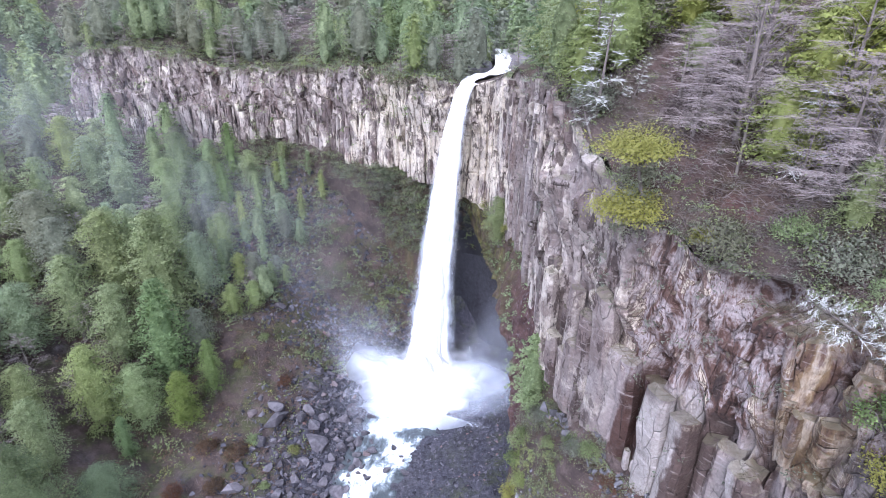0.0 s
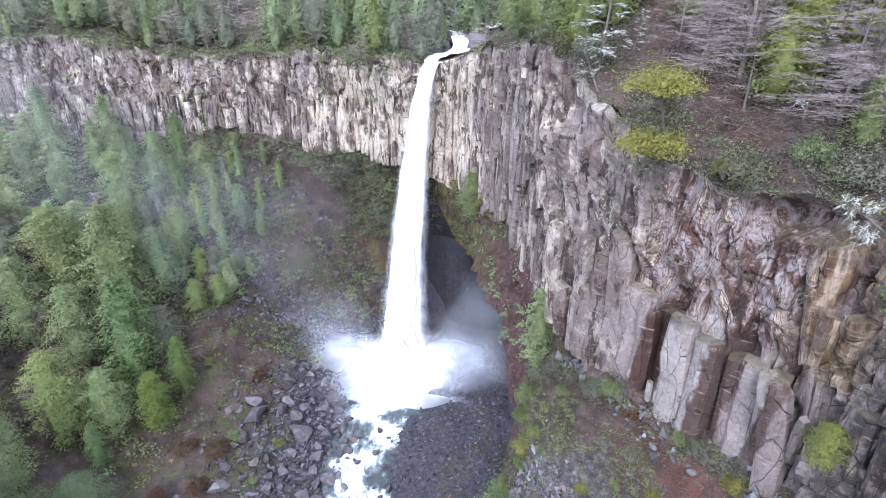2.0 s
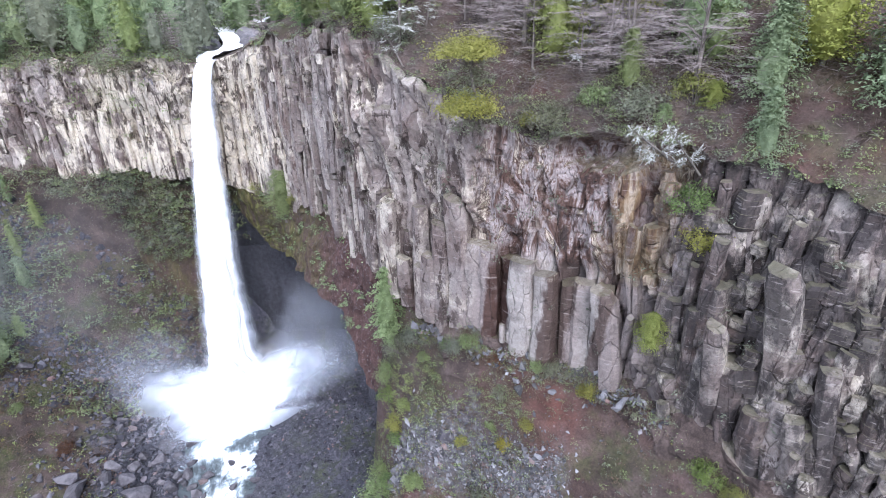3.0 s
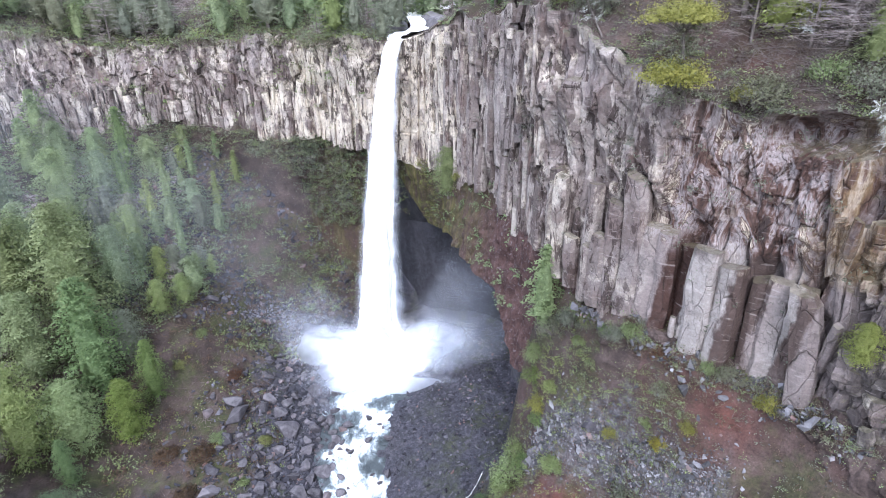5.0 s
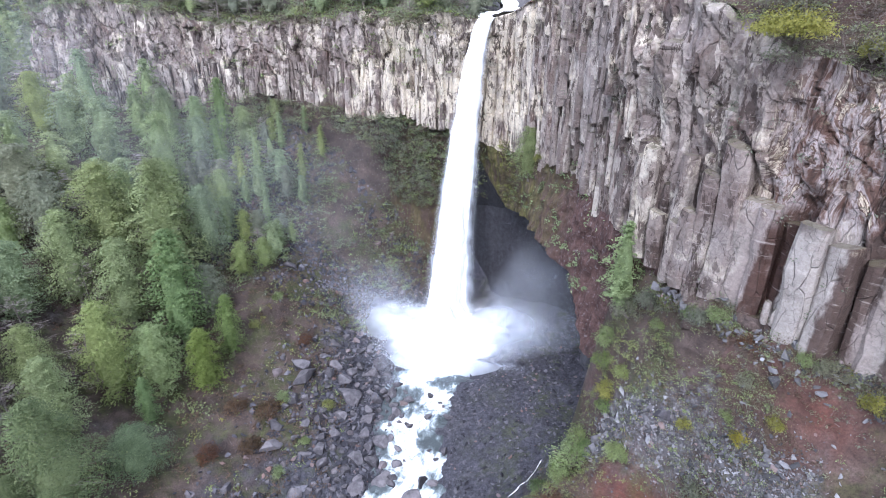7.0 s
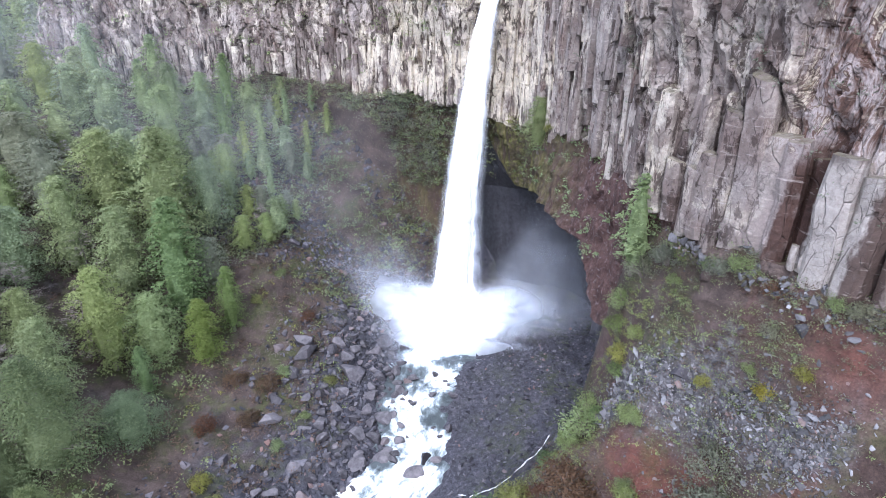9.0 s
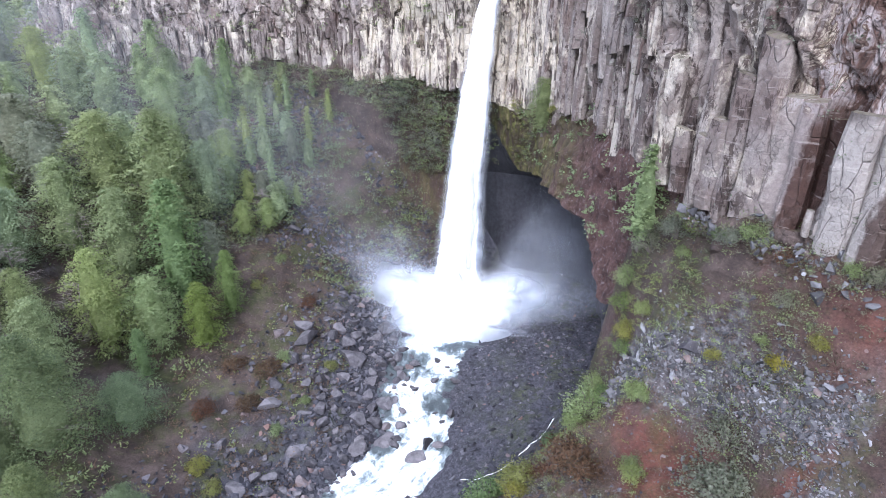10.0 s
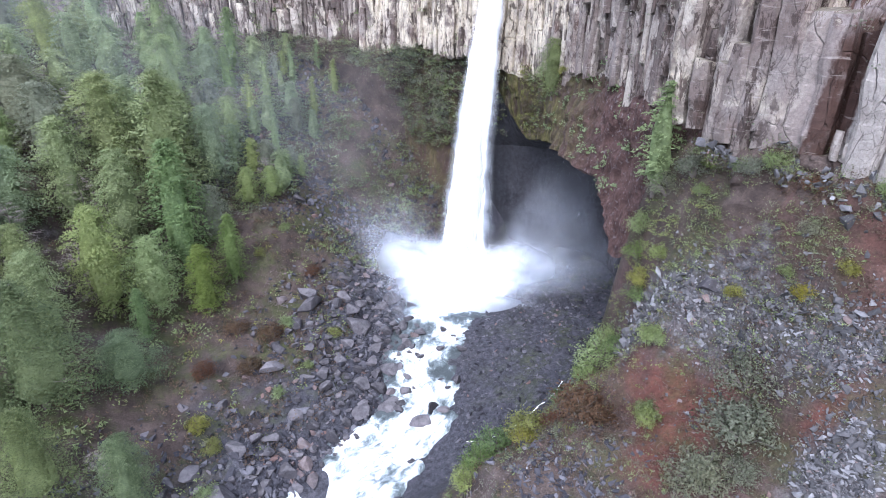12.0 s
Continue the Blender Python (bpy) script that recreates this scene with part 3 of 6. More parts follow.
STATIONS = [
    station((-150, 260, 70), (-149, 257, 50), way=(0.9, 0.5)),
    station((-112, 190, 62), (-111, 187, 48), way=(0.8, 0.6)),
    station((-92, 150, 57), (-91.5, 147, 46), way=(0.5, 0.9)),
    station((-87, 137, 57), (-87, 134, 45), way=(0.2, 1)),
    station((-75, 135, 60.5), (-76, 132, 39), way=(0, 1), rise=0.25),
    station((-62, 133, 58.5), (-65, 129.5, 36), way=(0, 1), rise=0.25),
    station((-46, 133, 56), (-48, 129.5, 40), way=(0, 1), rise=0.3),
    station((-28, 126, 57), (-31, 125, 40), way=(0.1, 1), rise=0.3),
    station((-15, 115.5, 58), (-17, 117, 38.5), way=(0.2, 1), rise=0.25),
    station((-8.5, 108.5, 57.5), (-9.5, 112.5, 39), (-9, 115, 36), (-10, 114, 20), (-9, 111.5, 0), way=(0.25, 1), rise=0.15),
    station((-3, 103.5, 58.5), (-2.5, 107, 38), (-2, 110, 35), (-2, 110, 20), (-2, 108, -2), way=(0.3, 1), rise=0.06),
    station((4.2, 99.5, 57.3), (3.5, 102.5, 36), (4.5, 106, 33), (4.5, 110, 20), (4, 109, -2), way=(0.35, 1), rise=0.0),
    station((8.5, 96.5, 58.5), (8.2, 97.5, 35), (8.4, 97.5, 25), (13, 103, 21), (13, 101, -2), way=(0.45, 1), rise=0.0),
    station((10.6, 88, 60.5), (10.3, 88.5, 37), (9.5, 86, 26.5), (21, 94, 21), (22, 93, -2), way=(0.9, 0.5), rise=0.25),
    station((11.4, 75, 62.5), (12, 74, 39), (9.4, 75, 27), (26, 78, 20), (27, 78, 0), way=(1, 0.35), rise=0.4),
    station((11.0, 62, 63.5), (11.8, 60, 39.5), (9.2, 61, 27), (26, 63, 20), (27, 63, 0), way=(1, 0.25), rise=0.5),
    station((10.9, 53, 64), (11.2, 52.5, 39), (9.3, 51.8, 22.6), (9.9, 52.3, 13), (10.6, 52.3, 0), way=(1, 0.2), rise=0.6),
    station((12.6, 43, 61.3), (12.0, 42.5, 38), (11.5, 43, 34), (14, 44, 20), (15, 44, 0), way=(1, 0.1), rise=0.7),
    station((13.9, 38.4, 58.5), (13.5, 38, 37.7), way=(1, 0), rise=0.75),
    station((17.4, 32.4, 56.4), (16.7, 32.2, 37.3), way=(1, 0.15), rise=0.8),
    station((20.2, 28.3, 57.0), (19.2, 27.5, 36), way=(1, 0.1), rise=0.8),
    station((22.4, 24.0, 57.0), (20.4, 22.8, 37.2), way=(1, 0), rise=0.75),
    station((25.4, 16, 55.6), (21.4, 15.5, 37.5), way=(1, -0.1), rise=0.7),
    station((29, 5, 54), (24, 4, 36), way=(1, -0.2), rise=0.6),
    station((34, -12, 52), (31, -13, 36), way=(1, -0.4), rise=0.5),
    station((60, -60, 60), (57, -62, 36), way=(0.8, -0.6), rise=0.4),
    station((160, -220, 70), (157, -224, 30), way=(0.7, -0.7), rise=0.3),
]
LIP_AT = 11.5
PER = 52
along = spline([np.concatenate(s) for s in STATIONS], (len(STATIONS) - 1) * PER + 1)
RIM, FOOT, LIP, BACK, BASE = (along[:, 3 * n:3 * n + 3] for n in range(5))
WAY = along[:, 15:17] / np.linalg.norm(along[:, 15:17], axis=1)[:, None]
RISE = along[:, 17]
split = int(LIP_AT * PER)
# the rim and the foot of the columns are ragged
ragged = np.clip(np.abs(np.arange(len(along)) / PER - 11.5) / 0.8 - 0.3, 0, 1)
RIM = RIM.copy()
FOOT = FOOT.copy()
RIM[:, 2] += ragged * (1.0 * fbm(RIM, 0.16, 3) + 0.5 * fbm(RIM, 0.6, 2))
RIM[:, :2] += WAY * (ragged * 1.1 * fbm(RIM + 50, 0.2, 3))[:, None]
FOOT[:, 2] += ragged * 1.5 * fbm(FOOT, 0.22, 3)
FOOT[:, :2] += WAY * (ragged * 0.8 * fbm(FOOT + 50, 0.25, 3))[:, None]


arc = np.concatenate([[0], np.cumsum(np.linalg.norm(np.diff(RIM[:, :2], axis=0), axis=1))])
FACE_ROWS, LAYER_ROWS = 88, 26


def plates(s, z, wide, tall, amp, tilt, seed, groove=0.0):
    """Broken facets of rock, each a tilted plane: s along the wall, z up. How far each point lies in."""
    u, v = s / wide, z / tall
    iu, iv = np.floor(u).astype(np.int64), np.floor(v).astype(np.int64)
    best, second = np.full(u.shape, 9.0), np.full(u.shape, 9.0)
    ci, cj, du, dv = iu * 0, iv * 0, u * 0, v * 0
    for a in (-1, 0, 1):
        for b in (-1, 0, 1):
            i, j = iu + a, iv + b
            x = u - (i + 0.1 + 0.8 * hashed(i, j, i * 0 + seed))
            y = v - (j + 0.1 + 0.8 * hashed(i, j, i * 0 + seed + 1))
            d = np.maximum(np.abs(x + 0.2 * y), 0.8 * np.abs(y)) + 0.25 * np.hypot(x, y)
            hit = d < best
            second = np.where(hit, best, np.minimum(second, d))
            best = np.where(hit, d, best)
            ci, cj, du, dv = np.where(hit, i, ci), np.where(hit, j, cj), np.where(hit, x, du), np.where(hit, y, dv)
    h = [hashed(ci, cj, ci * 0 + seed + n) - 0.5 for n in (2, 3, 4)]
    return amp * h[0] + tilt * (h[1] * du * wide + 0.6 * h[2] * dv * tall) + groove * np.clip(1 - (second - best) / 0.09, 0, 1)


def pillars(s, z, wide, tall, amp, seed, groove=0.4):
    """Upright prisms side by side, broken across here and there."""
    u = s / wide
    i = np.floor(u).astype(np.int64)
    lo, hi = i + 0.5 * hashed(i, i * 0, i * 0 + seed), i + 1 + 0.5 * hashed(i + 1, i * 0, i * 0 + seed)
    i = np.where(u < lo, i - 1, i)
    lo, hi = i + 0.5 * hashed(i, i * 0, i * 0 + seed), i + 1 + 0.5 * hashed(i + 1, i * 0, i * 0 + seed)
    f = (u - lo) / (hi - lo)
    j = np.floor(z / tall + 3 * hashed(i, i * 0 + 7, i * 0 + seed)).astype(np.int64)
    step, turn = hashed(i, j, i * 0 + seed + 1) - 0.5, hashed(i, i * 0, i * 0 + seed + 2) - 0.5
    off = np.abs(f - 0.5)
    return amp * step + 0.5 * turn * (f - 0.5) * wide + 0.9 * wide * np.clip(off - 0.27, 0, 1) + groove * np.clip((off - 0.42) / 0.06, 0, 1)


def massive(k, f):
    """Where the wall is solid broken rock, not columns. k: station, f: 0 at the rim, 1 at the foot."""
    near = np.clip((k - 16.6) * 3, 0, 1) * np.clip((21.0 - k) * 3, 0, 1) * np.clip((0.50 - f) * 8, 0, 1)
    brink = np.clip((k - 8.2) * 1.5, 0, 1) * np.clip((12.0 - k) * 3, 0, 1) * np.clip((0.42 - f) * 6, 0, 1)
    far = np.clip((8.8 - k) * 3, 0, 1) * np.clip((0.66 - f) * 5, 0, 1)
    bulge = np.clip(1.8 - ((k - 15.9) / 0.75) ** 2 - ((f - 0.36) / 0.36) ** 2, 0, 1)
    return np.maximum(np.maximum(near, brink), np.maximum(far, bulge))


def recess(k, f):
    """How far the wall is set back: the rust-stained slot, the dark bays beside it, the undercut ledge and clefts."""
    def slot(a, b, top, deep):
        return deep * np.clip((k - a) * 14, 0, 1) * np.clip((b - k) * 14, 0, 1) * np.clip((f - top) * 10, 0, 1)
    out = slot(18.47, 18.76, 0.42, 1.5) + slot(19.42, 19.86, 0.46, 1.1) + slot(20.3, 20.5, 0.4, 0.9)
    out = out + slot(14.05, 14.2, 0.15, 1.0) + slot(14.9, 15.02, 0.5, 1.2) + slot(13.2, 13.32, 0.05, 1.2) + slot(16.55, 16.68, 0.35, 0.9) + slot(12.75, 12.84, 0.2, 1.0)
    out = out + slot(9.15, 9.32, 0.45, 0.9) + slot(8.3, 8.42, 0.2, 1.0) + slot(7.2, 7.4, 0.3, 1.2) + slot(5.6, 5.75, 0.1, 1.3) + slot(4.7, 4.82, 0.2, 1.2)
    out = out + 2.8 * np.exp(-((k - 19.95) / 0.62) ** 4 - ((f - 0.07) / 0.05) ** 4)
    return out + 2.2 * np.exp(-((k - 20.85) / 0.3) ** 2 - ((f - 0.16) / 0.12) ** 2) - 0.7 * np.exp(-((k - 15.9) / 0.6) ** 2 - ((f - 0.4) / 0.3) ** 2)


def cliff_rows(lo, hi):
    """The face of the cliff, rim to base, as a grid."""
    out = []
    for a, b, n in ((RIM, FOOT, FACE_ROWS), (FOOT, LIP, LAYER_ROWS), (LIP, BACK, 12), (BACK, BASE, 14)):
        f = np.linspace(0, 1, n, endpoint=False)[:, None, None]
        out.append(a[None, lo:hi] * (1 - f) + b[None, lo:hi] * f)
    out.append(BASE[None, lo:hi])
    p = np.concatenate(out)
    push = WAY[lo:hi]
    n, m = FACE_ROWS, FACE_ROWS + LAYER_ROWS
    step = 0.9 * fbm(p, 0.16, 4)
    step[:1] *= 0.2
    step[n:] *= 0.7
    step[n:m + 6] += 0.55 * fbm(p[n:m + 6], 0.45, 3) + 0.28 * fbm(p[n:m + 6] + 30, 1.3, 3)
    f = np.linspace(0, 1, n, endpoint=False)[:, None]
    k = (np.arange(lo, hi) / PER)[None]
    s, z = np.broadcast_arrays(arc[None, lo:hi], p[:n, :, 2])
    solid = massive(k, f)
    slabs = pillars(s, z, 1.7, 7.0, 0.9, 1) + plates(s, z, 0.9, 2.4, 0.30, 0.35, 2)
    worn = 0.5 * fbm(p[:n], 0.22, 3) + plates(s + 0.25 * z, z, 3.0, 5.0, 1.1, 0.5, 4, 0.4) + plates(s, z, 1.2, 2.3, 0.42, 0.55, 6, 0.2) + plates(s - 0.3 * z, z, 0.55, 0.9, 0.12, 0.4, 8)
    soft = np.clip(f * 12, 0.1, 1)
    step[:n] += soft * (slabs * (1 - solid) + worn * solid) + 0.45 * (1 - solid) + recess(k, f)
    step[:2] -= 0.4 * np.exp(-((k - 19.9) / 0.8) ** 4)
    p = p.copy()
    p[..., 0] += push[:, 0] * step
    p[..., 1] += push[:, 1] * step
    p[n:m, :, 2] += 0.35 * fbm(p[n:m], 0.4, 3)
    return p


def cliff(name, lo, hi, label):
    p = cliff_rows(lo, hi)
    me = sheet_mesh(name, p.reshape(-1, 3), grid_faces(p.shape[0], p.shape[1]), False)
    ob = tagged(part(name, me, FACE), label, "cliff", kind="structure")
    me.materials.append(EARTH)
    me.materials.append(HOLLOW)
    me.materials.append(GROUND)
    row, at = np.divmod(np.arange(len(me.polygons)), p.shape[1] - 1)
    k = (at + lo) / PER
    # the inside of the hollow takes the rock with shade in its colour
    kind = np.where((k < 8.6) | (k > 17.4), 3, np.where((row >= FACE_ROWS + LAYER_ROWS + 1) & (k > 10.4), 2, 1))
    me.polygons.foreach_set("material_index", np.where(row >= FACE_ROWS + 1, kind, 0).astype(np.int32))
    return ob


cliff_west = cliff("cliff_west", 0, split + 1, "mauve-grey columnar basalt cliff above a wooded scree slope")
cliff_east = cliff("cliff_east", split, len(along), "tall columnar basalt cliff with rust and cream stained faces over a hollow")

# the high ground behind the rim
outs = np.array([0.25, 1.2, 3, 6, 10, 15, 22, 32, 46, 66, 95, 140, 210, 330, 600, 1200, 2200])
hill = RIM[None].repeat(len(outs), 0).copy()
hill[..., :2] += outs[:, None, None] * WAY[None]
hill[..., 2] += (RISE * 38)[None] * (1 - np.exp(-outs / 38))[:, None] + 0.035 * outs[:, None]
hill[..., 2] += np.clip(outs / 8, 0, 1)[:, None] * 0.8 * fbm(hill, 0.15, 3)
hill[0, :, 2] -= 0.25
STREAM_LINE = spline([(4.3, 98.0, 57.6, 1.2), (5.2, 102.2, 57.9, 1.3), (7.4, 104.8, 58.2, 1.7), (10.2, 106.4, 58.5, 1.9), (11.7, 110.5, 59.0, 1.7), (12.1, 115, 59.8, 1.6), (12.6, 119.5, 60.5, 1.8), (14.5, 124.5, 60.9, 3.2), (20, 133, 61.3, 4.5), (28, 150, 62.5, 4.5)], 120)
gap = np.linalg.norm(hill[:, :, None, :2] - STREAM_LINE[None, None, ::3, :2], axis=-1)
bed = STREAM_LINE[::3][gap.argmin(-1)]
hill[..., 2] = np.where((gap.min(-1) < bed[..., 3] + 3.5) & (hill[..., 1] > 96), np.minimum(hill[..., 2], bed[..., 2] - 0.5 + 0.35 * np.maximum(gap.min(-1) - bed[..., 3], 0)), hill[..., 2])
upland_data = sheet_mesh("upland", hill.reshape(-1, 3), grid_faces(hill.shape[0], hill.shape[1], True))
for key in ("gravel", "rubble"):
    mask(upland_data, key, np.zeros(hill.shape[:2]))
mask(upland_data, "red", 0.5 * np.clip(fbm(hill, 0.3, 3) + 0.2, 0, 1) * (hill[..., 0] > 10))
mask(upland_data, "green", np.where(hill[..., 0] > 12, 0.5, 1.0))
upland = tagged(part("upland_ground", upland_data, GROUND), "brown forest floor above the cliff rim", "ground", kind="structure")


def upland_at(k, out):
    """A point on the high ground: k metres-free station number, out: metres behind the rim."""
    i = int(np.clip(k * PER, 0, len(along) - 1))
    z = np.interp(out, outs, hill[:, i, 2])
    return Vector((RIM[i, 0] + out * WAY[i, 0], RIM[i, 1] + out * WAY[i, 1], z))


# ---- water ----
def tube(points, radii, sides=7):
    """Vertices and quads of a tapering tube along points."""
    p = np.asarray(points, float)
    r = np.asarray(radii, float)
    t = np.gradient(p, axis=0)
    t /= np.linalg.norm(t, axis=1)[:, None] + 1e-9
    ref = np.where(np.abs(t[:, 2:3]) > 0.9, [[1.0, 0, 0]], [[0, 0, 1.0]])
    u = np.cross(t, ref)
    u /= np.linalg.norm(u, axis=1)[:, None] + 1e-9
    v = np.cross(t, u)
    a = np.linspace(0, 2 * np.pi, sides, endpoint=False)
    ring = p[:, None] + r[:, None, None] * (np.cos(a)[None, :, None] * u[:, None] + np.sin(a)[None, :, None] * v[:, None])
    i = np.arange(len(p) - 1)[:, None] * sides
    j = np.arange(sides)
    k = (j + 1) % sides
    q = np.stack([i + j, i + k, i + sides + k, i + sides + j], -1).reshape(-1, 4)
    return ring.reshape(-1, 3), q


def joined(pieces):
    """Several (vertices, faces) as one."""
    vs, fs, n = [], [], 0
    for v, f in pieces:
        vs.append(np.asarray(v))
        fs.append(np.asarray(f) + n)
        n += len(v)
    return np.concatenate(vs), np.concatenate(fs)


FALL_TOP, FALL_BASE = np.array([5.0, 98.3, 57.6]), np.array([-2.6, 94.6, 0.0])


def fall_line(s):
    """The middle of the fall: s is 0 at the brink and 1 at the pool."""
    s = np.asarray(s, float)
    way = np.sqrt(np.clip(s, 0, 1))[..., None] * (FALL_BASE - FALL_TOP) * (1, 1, 0)
    return FALL_TOP + way + s[..., None] * (0, 0, -57.6)


def fall_half(s):
    return np.interp(s, [0, 0.06, 0.2, 0.45, 0.75, 0.9, 0.96, 1.0], [1.3, 1.35, 1.75, 2.5, 3.1, 3.6, 4.4, 6.0])


s = np.linspace(0, 1, 240)
a = np.linspace(0, 2 * np.pi, 49)
S, A = np.meshgrid(s, a, indexing="ij")
mid = fall_line(S)
ridge = fbm(np.stack([np.cos(A) * 2.2, np.sin(A) * 2.2, S * 5.0], -1), 1.6, 4)
half = fall_half(S) * (1 + 0.16 * ridge + 0.06 * fbm(np.stack([A * 0, S * 26, S * 0], -1), 1.0, 3))
body = mid + np.stack([np.cos(A) * half, np.sin(A) * half * 0.55, 0 * A], -1)
waterfall = tagged(new("waterfall"), "tall white waterfall plunging free from the cliff brink", "waterfall", kind="structure")
part("fall_body", sheet_mesh("fall_body", body.reshape(-1, 3), grid_faces(*S.shape)), FALL, waterfall)


def drops(points, size, rng):
    """Loose drops: a small triangle at each point."""
    n = len(points)
    v = rng.normal(size=(n, 3, 3))
    v /= np.linalg.norm(v, axis=-1, keepdims=True)
    v = points[:, None] + v * np.asarray(size).reshape(-1, 1, 1)
    return v.reshape(-1, 3), np.arange(3 * n).reshape(-1, 3)


# torn edges of the fall
n = 32000
ss = RNG.uniform(0, 1, n) ** 0.8
aa = RNG.uniform(0, 2 * np.pi, n)
out = 0.96 + np.abs(RNG.normal(0, 0.15, n)) * (0.5 + ss)
edge = fall_line(ss) + np.stack([np.cos(aa) * out * fall_half(ss), np.sin(aa) * out * fall_half(ss) * 0.6, RNG.normal(0, 0.3, n)], -1)
tagged(part("torn_edge", sheet_mesh("torn_edge", *drops(edge, RNG.uniform(0.02, 0.06, n), RNG), False), SPRAY, waterfall), kind="stuff")


def spray_puffs(n, puffs, rng):
    """Drops gathered in soft puffs: (x, y, z, radius, share of the drops)."""
    share = np.array([p[4] for p in puffs], float)
    k = rng.choice(len(puffs), n, p=share / share.sum())
    c = np.array([p[:4] for p in puffs], float)[k]
    d = rng.normal(size=(n, 3))
    d /= np.linalg.norm(d, axis=1)[:, None]
    p = c[:, :3] + d * (c[:, 3] * rng.uniform(0, 1, n) ** 0.55)[:, None] * (1, 1, 0.75)
    p += 0.9 * np.stack([fbm(p, 0.35, 3), fbm(p + 40, 0.35, 3), 0.7 * fbm(p + 80, 0.4, 3)], -1)
    return p[p[:, 2] > land_height(p[:, 0], p[:, 1]) + 0.1]


# the burst of spray at the foot
def burst_height(x, y):
    """Height of the white mass over the pool."""
    r = np.hypot((x + 3.4) / 1.25, y - 90.0)
    h = 4.6 * np.exp(-(r / 3.6) ** 2) + 3.0 * np.exp(-(r / 8.0) ** 2)
    p = np.stack([x, y, 0 * x], -1)
    return h * (1 + 0.35 * fbm(p, 0.33, 4)) - 0.25


ang = RNG.uniform(0, 2 * np.pi, 80000)
rad = 12.5 * RNG.uniform(0, 1, 80000) ** 0.62
x, y = -3.4 + 1.2 * rad * np.cos(ang), 89.5 + 0.95 * rad * np.sin(ang)
z = np.maximum(burst_height(x, y), 0.1) + np.abs(RNG.normal(0, 1, len(x))) * (0.6 + 0.9 * np.exp(-rad / 7))
puff = np.stack([x, y, z], -1)
bursts = []
for n in range(30):
    q = RNG.uniform(0, 2 * np.pi)
    bursts.append((-4.0 + RNG.uniform(6, 14) * np.cos(q), 90 + RNG.uniform(4, 10) * np.sin(q), RNG.uniform(0.8, 4.5), RNG.uniform(2.0, 4.2), 1.0))
puff = np.concatenate([puff, spray_puffs(24000, bursts, RNG)])
spray = tagged(part("spray_cloud", sheet_mesh("spray_cloud", *drops(puff, RNG.uniform(0.025, 0.06, len(puff)), RNG), False), SPRAY),
               "white burst of spray where the fall meets the pool", "spray", kind="stuff")
# thin mist that drifts into the hollow and over the bank
drift = tagged(new("drifting_mist"), "thin pale mist drifting beside the foot of the fall", "mist", kind="stuff")


def veil(x, y, z, wide, tall, turn, density):
    """A wavering sheet of mist, thick in its middle and thinning out to nothing."""
    u, v = np.meshgrid(np.linspace(-1, 1, 29), np.linspace(-1, 1, 21))
    p = np.stack([u * wide / 2, 1.6 * fbm(np.stack([u * 2 + x, v * 2 + y, u * 0], -1), 0.9, 3) - 0.12 * wide * u**2, v * tall / 2], -1)
    c, q = math.cos(radians(turn)), math.sin(radians(turn))
    p = np.stack([x + p[..., 0] * c - p[..., 1] * q, y + p[..., 0] * q + p[..., 1] * c, z + p[..., 2]], -1)
    me = sheet_mesh("mist_veil", p.reshape(-1, 3), grid_faces(*u.shape))
    torn = 0.35 * fbm(p, 0.16, 3)
    mask(me, "cover", density * np.clip(1 - (u**2 + v**2) + torn * (1 - np.maximum(u**2, v**2)), 0, 1) ** 1.3 * (1 - np.maximum(np.abs(u), np.abs(v)) ** 6))
    tagged(part("mist_veil", me, MIST, drift), kind="stuff")


wisps = []
for n in range(30):
    wisps.append((RNG.uniform(3, 16), RNG.uniform(78, 93), RNG.uniform(0, 9), RNG.uniform(2.5, 5), 0.85))
for n in range(14):
    wisps.append((RNG.uniform(-18, -7), RNG.uniform(88, 100), RNG.uniform(1, 8), RNG.uniform(2.5, 4.5), 0.8))
mist = spray_puffs(9000, wisps, RNG)
tagged(part("fine_drops", sheet_mesh("fine_drops", *drops(mist, RNG.uniform(0.02, 0.045, len(mist)), RNG), False), SPRAY, drift), kind="stuff")
for spec in ((8.0, 84.5, 5.5, 20, 15, 12, 0.20), (11.0, 88.0, 8.0, 24, 22, 15, 0.15), (15.0, 91.0, 11.0, 24, 28, 20, 0.19), (15.0, 82.0, 6.0, 24, 18, 14, 0.17), (12.0, 80.0, 3.5, 22, 11, 8, 0.12),
             (-3.6, 78.6, 1.2, 30, 5, 0, 0.5), (-4.0, 81.5, 2.4, 30, 8, 0, 0.5), (-3.5, 85.0, 3.2, 33, 10, -3, 0.6), (-11.0, 89.0, 4.6, 22, 12, -12, 0.55), (-15.0, 92.0, 6.0, 20, 13, -18, 0.28), (-17.0, 97.0, 8.0, 24, 17, -18, 0.15), (6.5, 86.5, 4.0, 22, 11, 8, 0.55),
             (-25.0, 99.0, 14.0, 40, 24, -22, 0.045), (-42.0, 102.0, 28.0, 70, 36, -14, 0.05), (-75.0, 100.0, 38.0, 110, 60, -8, 0.05), (-110.0, 124.0, 50.0, 130, 60, -10, 0.05), (-20.0, 108.0, 30.0, 60, 24, -10, 0.03)):
    veil(*spec)

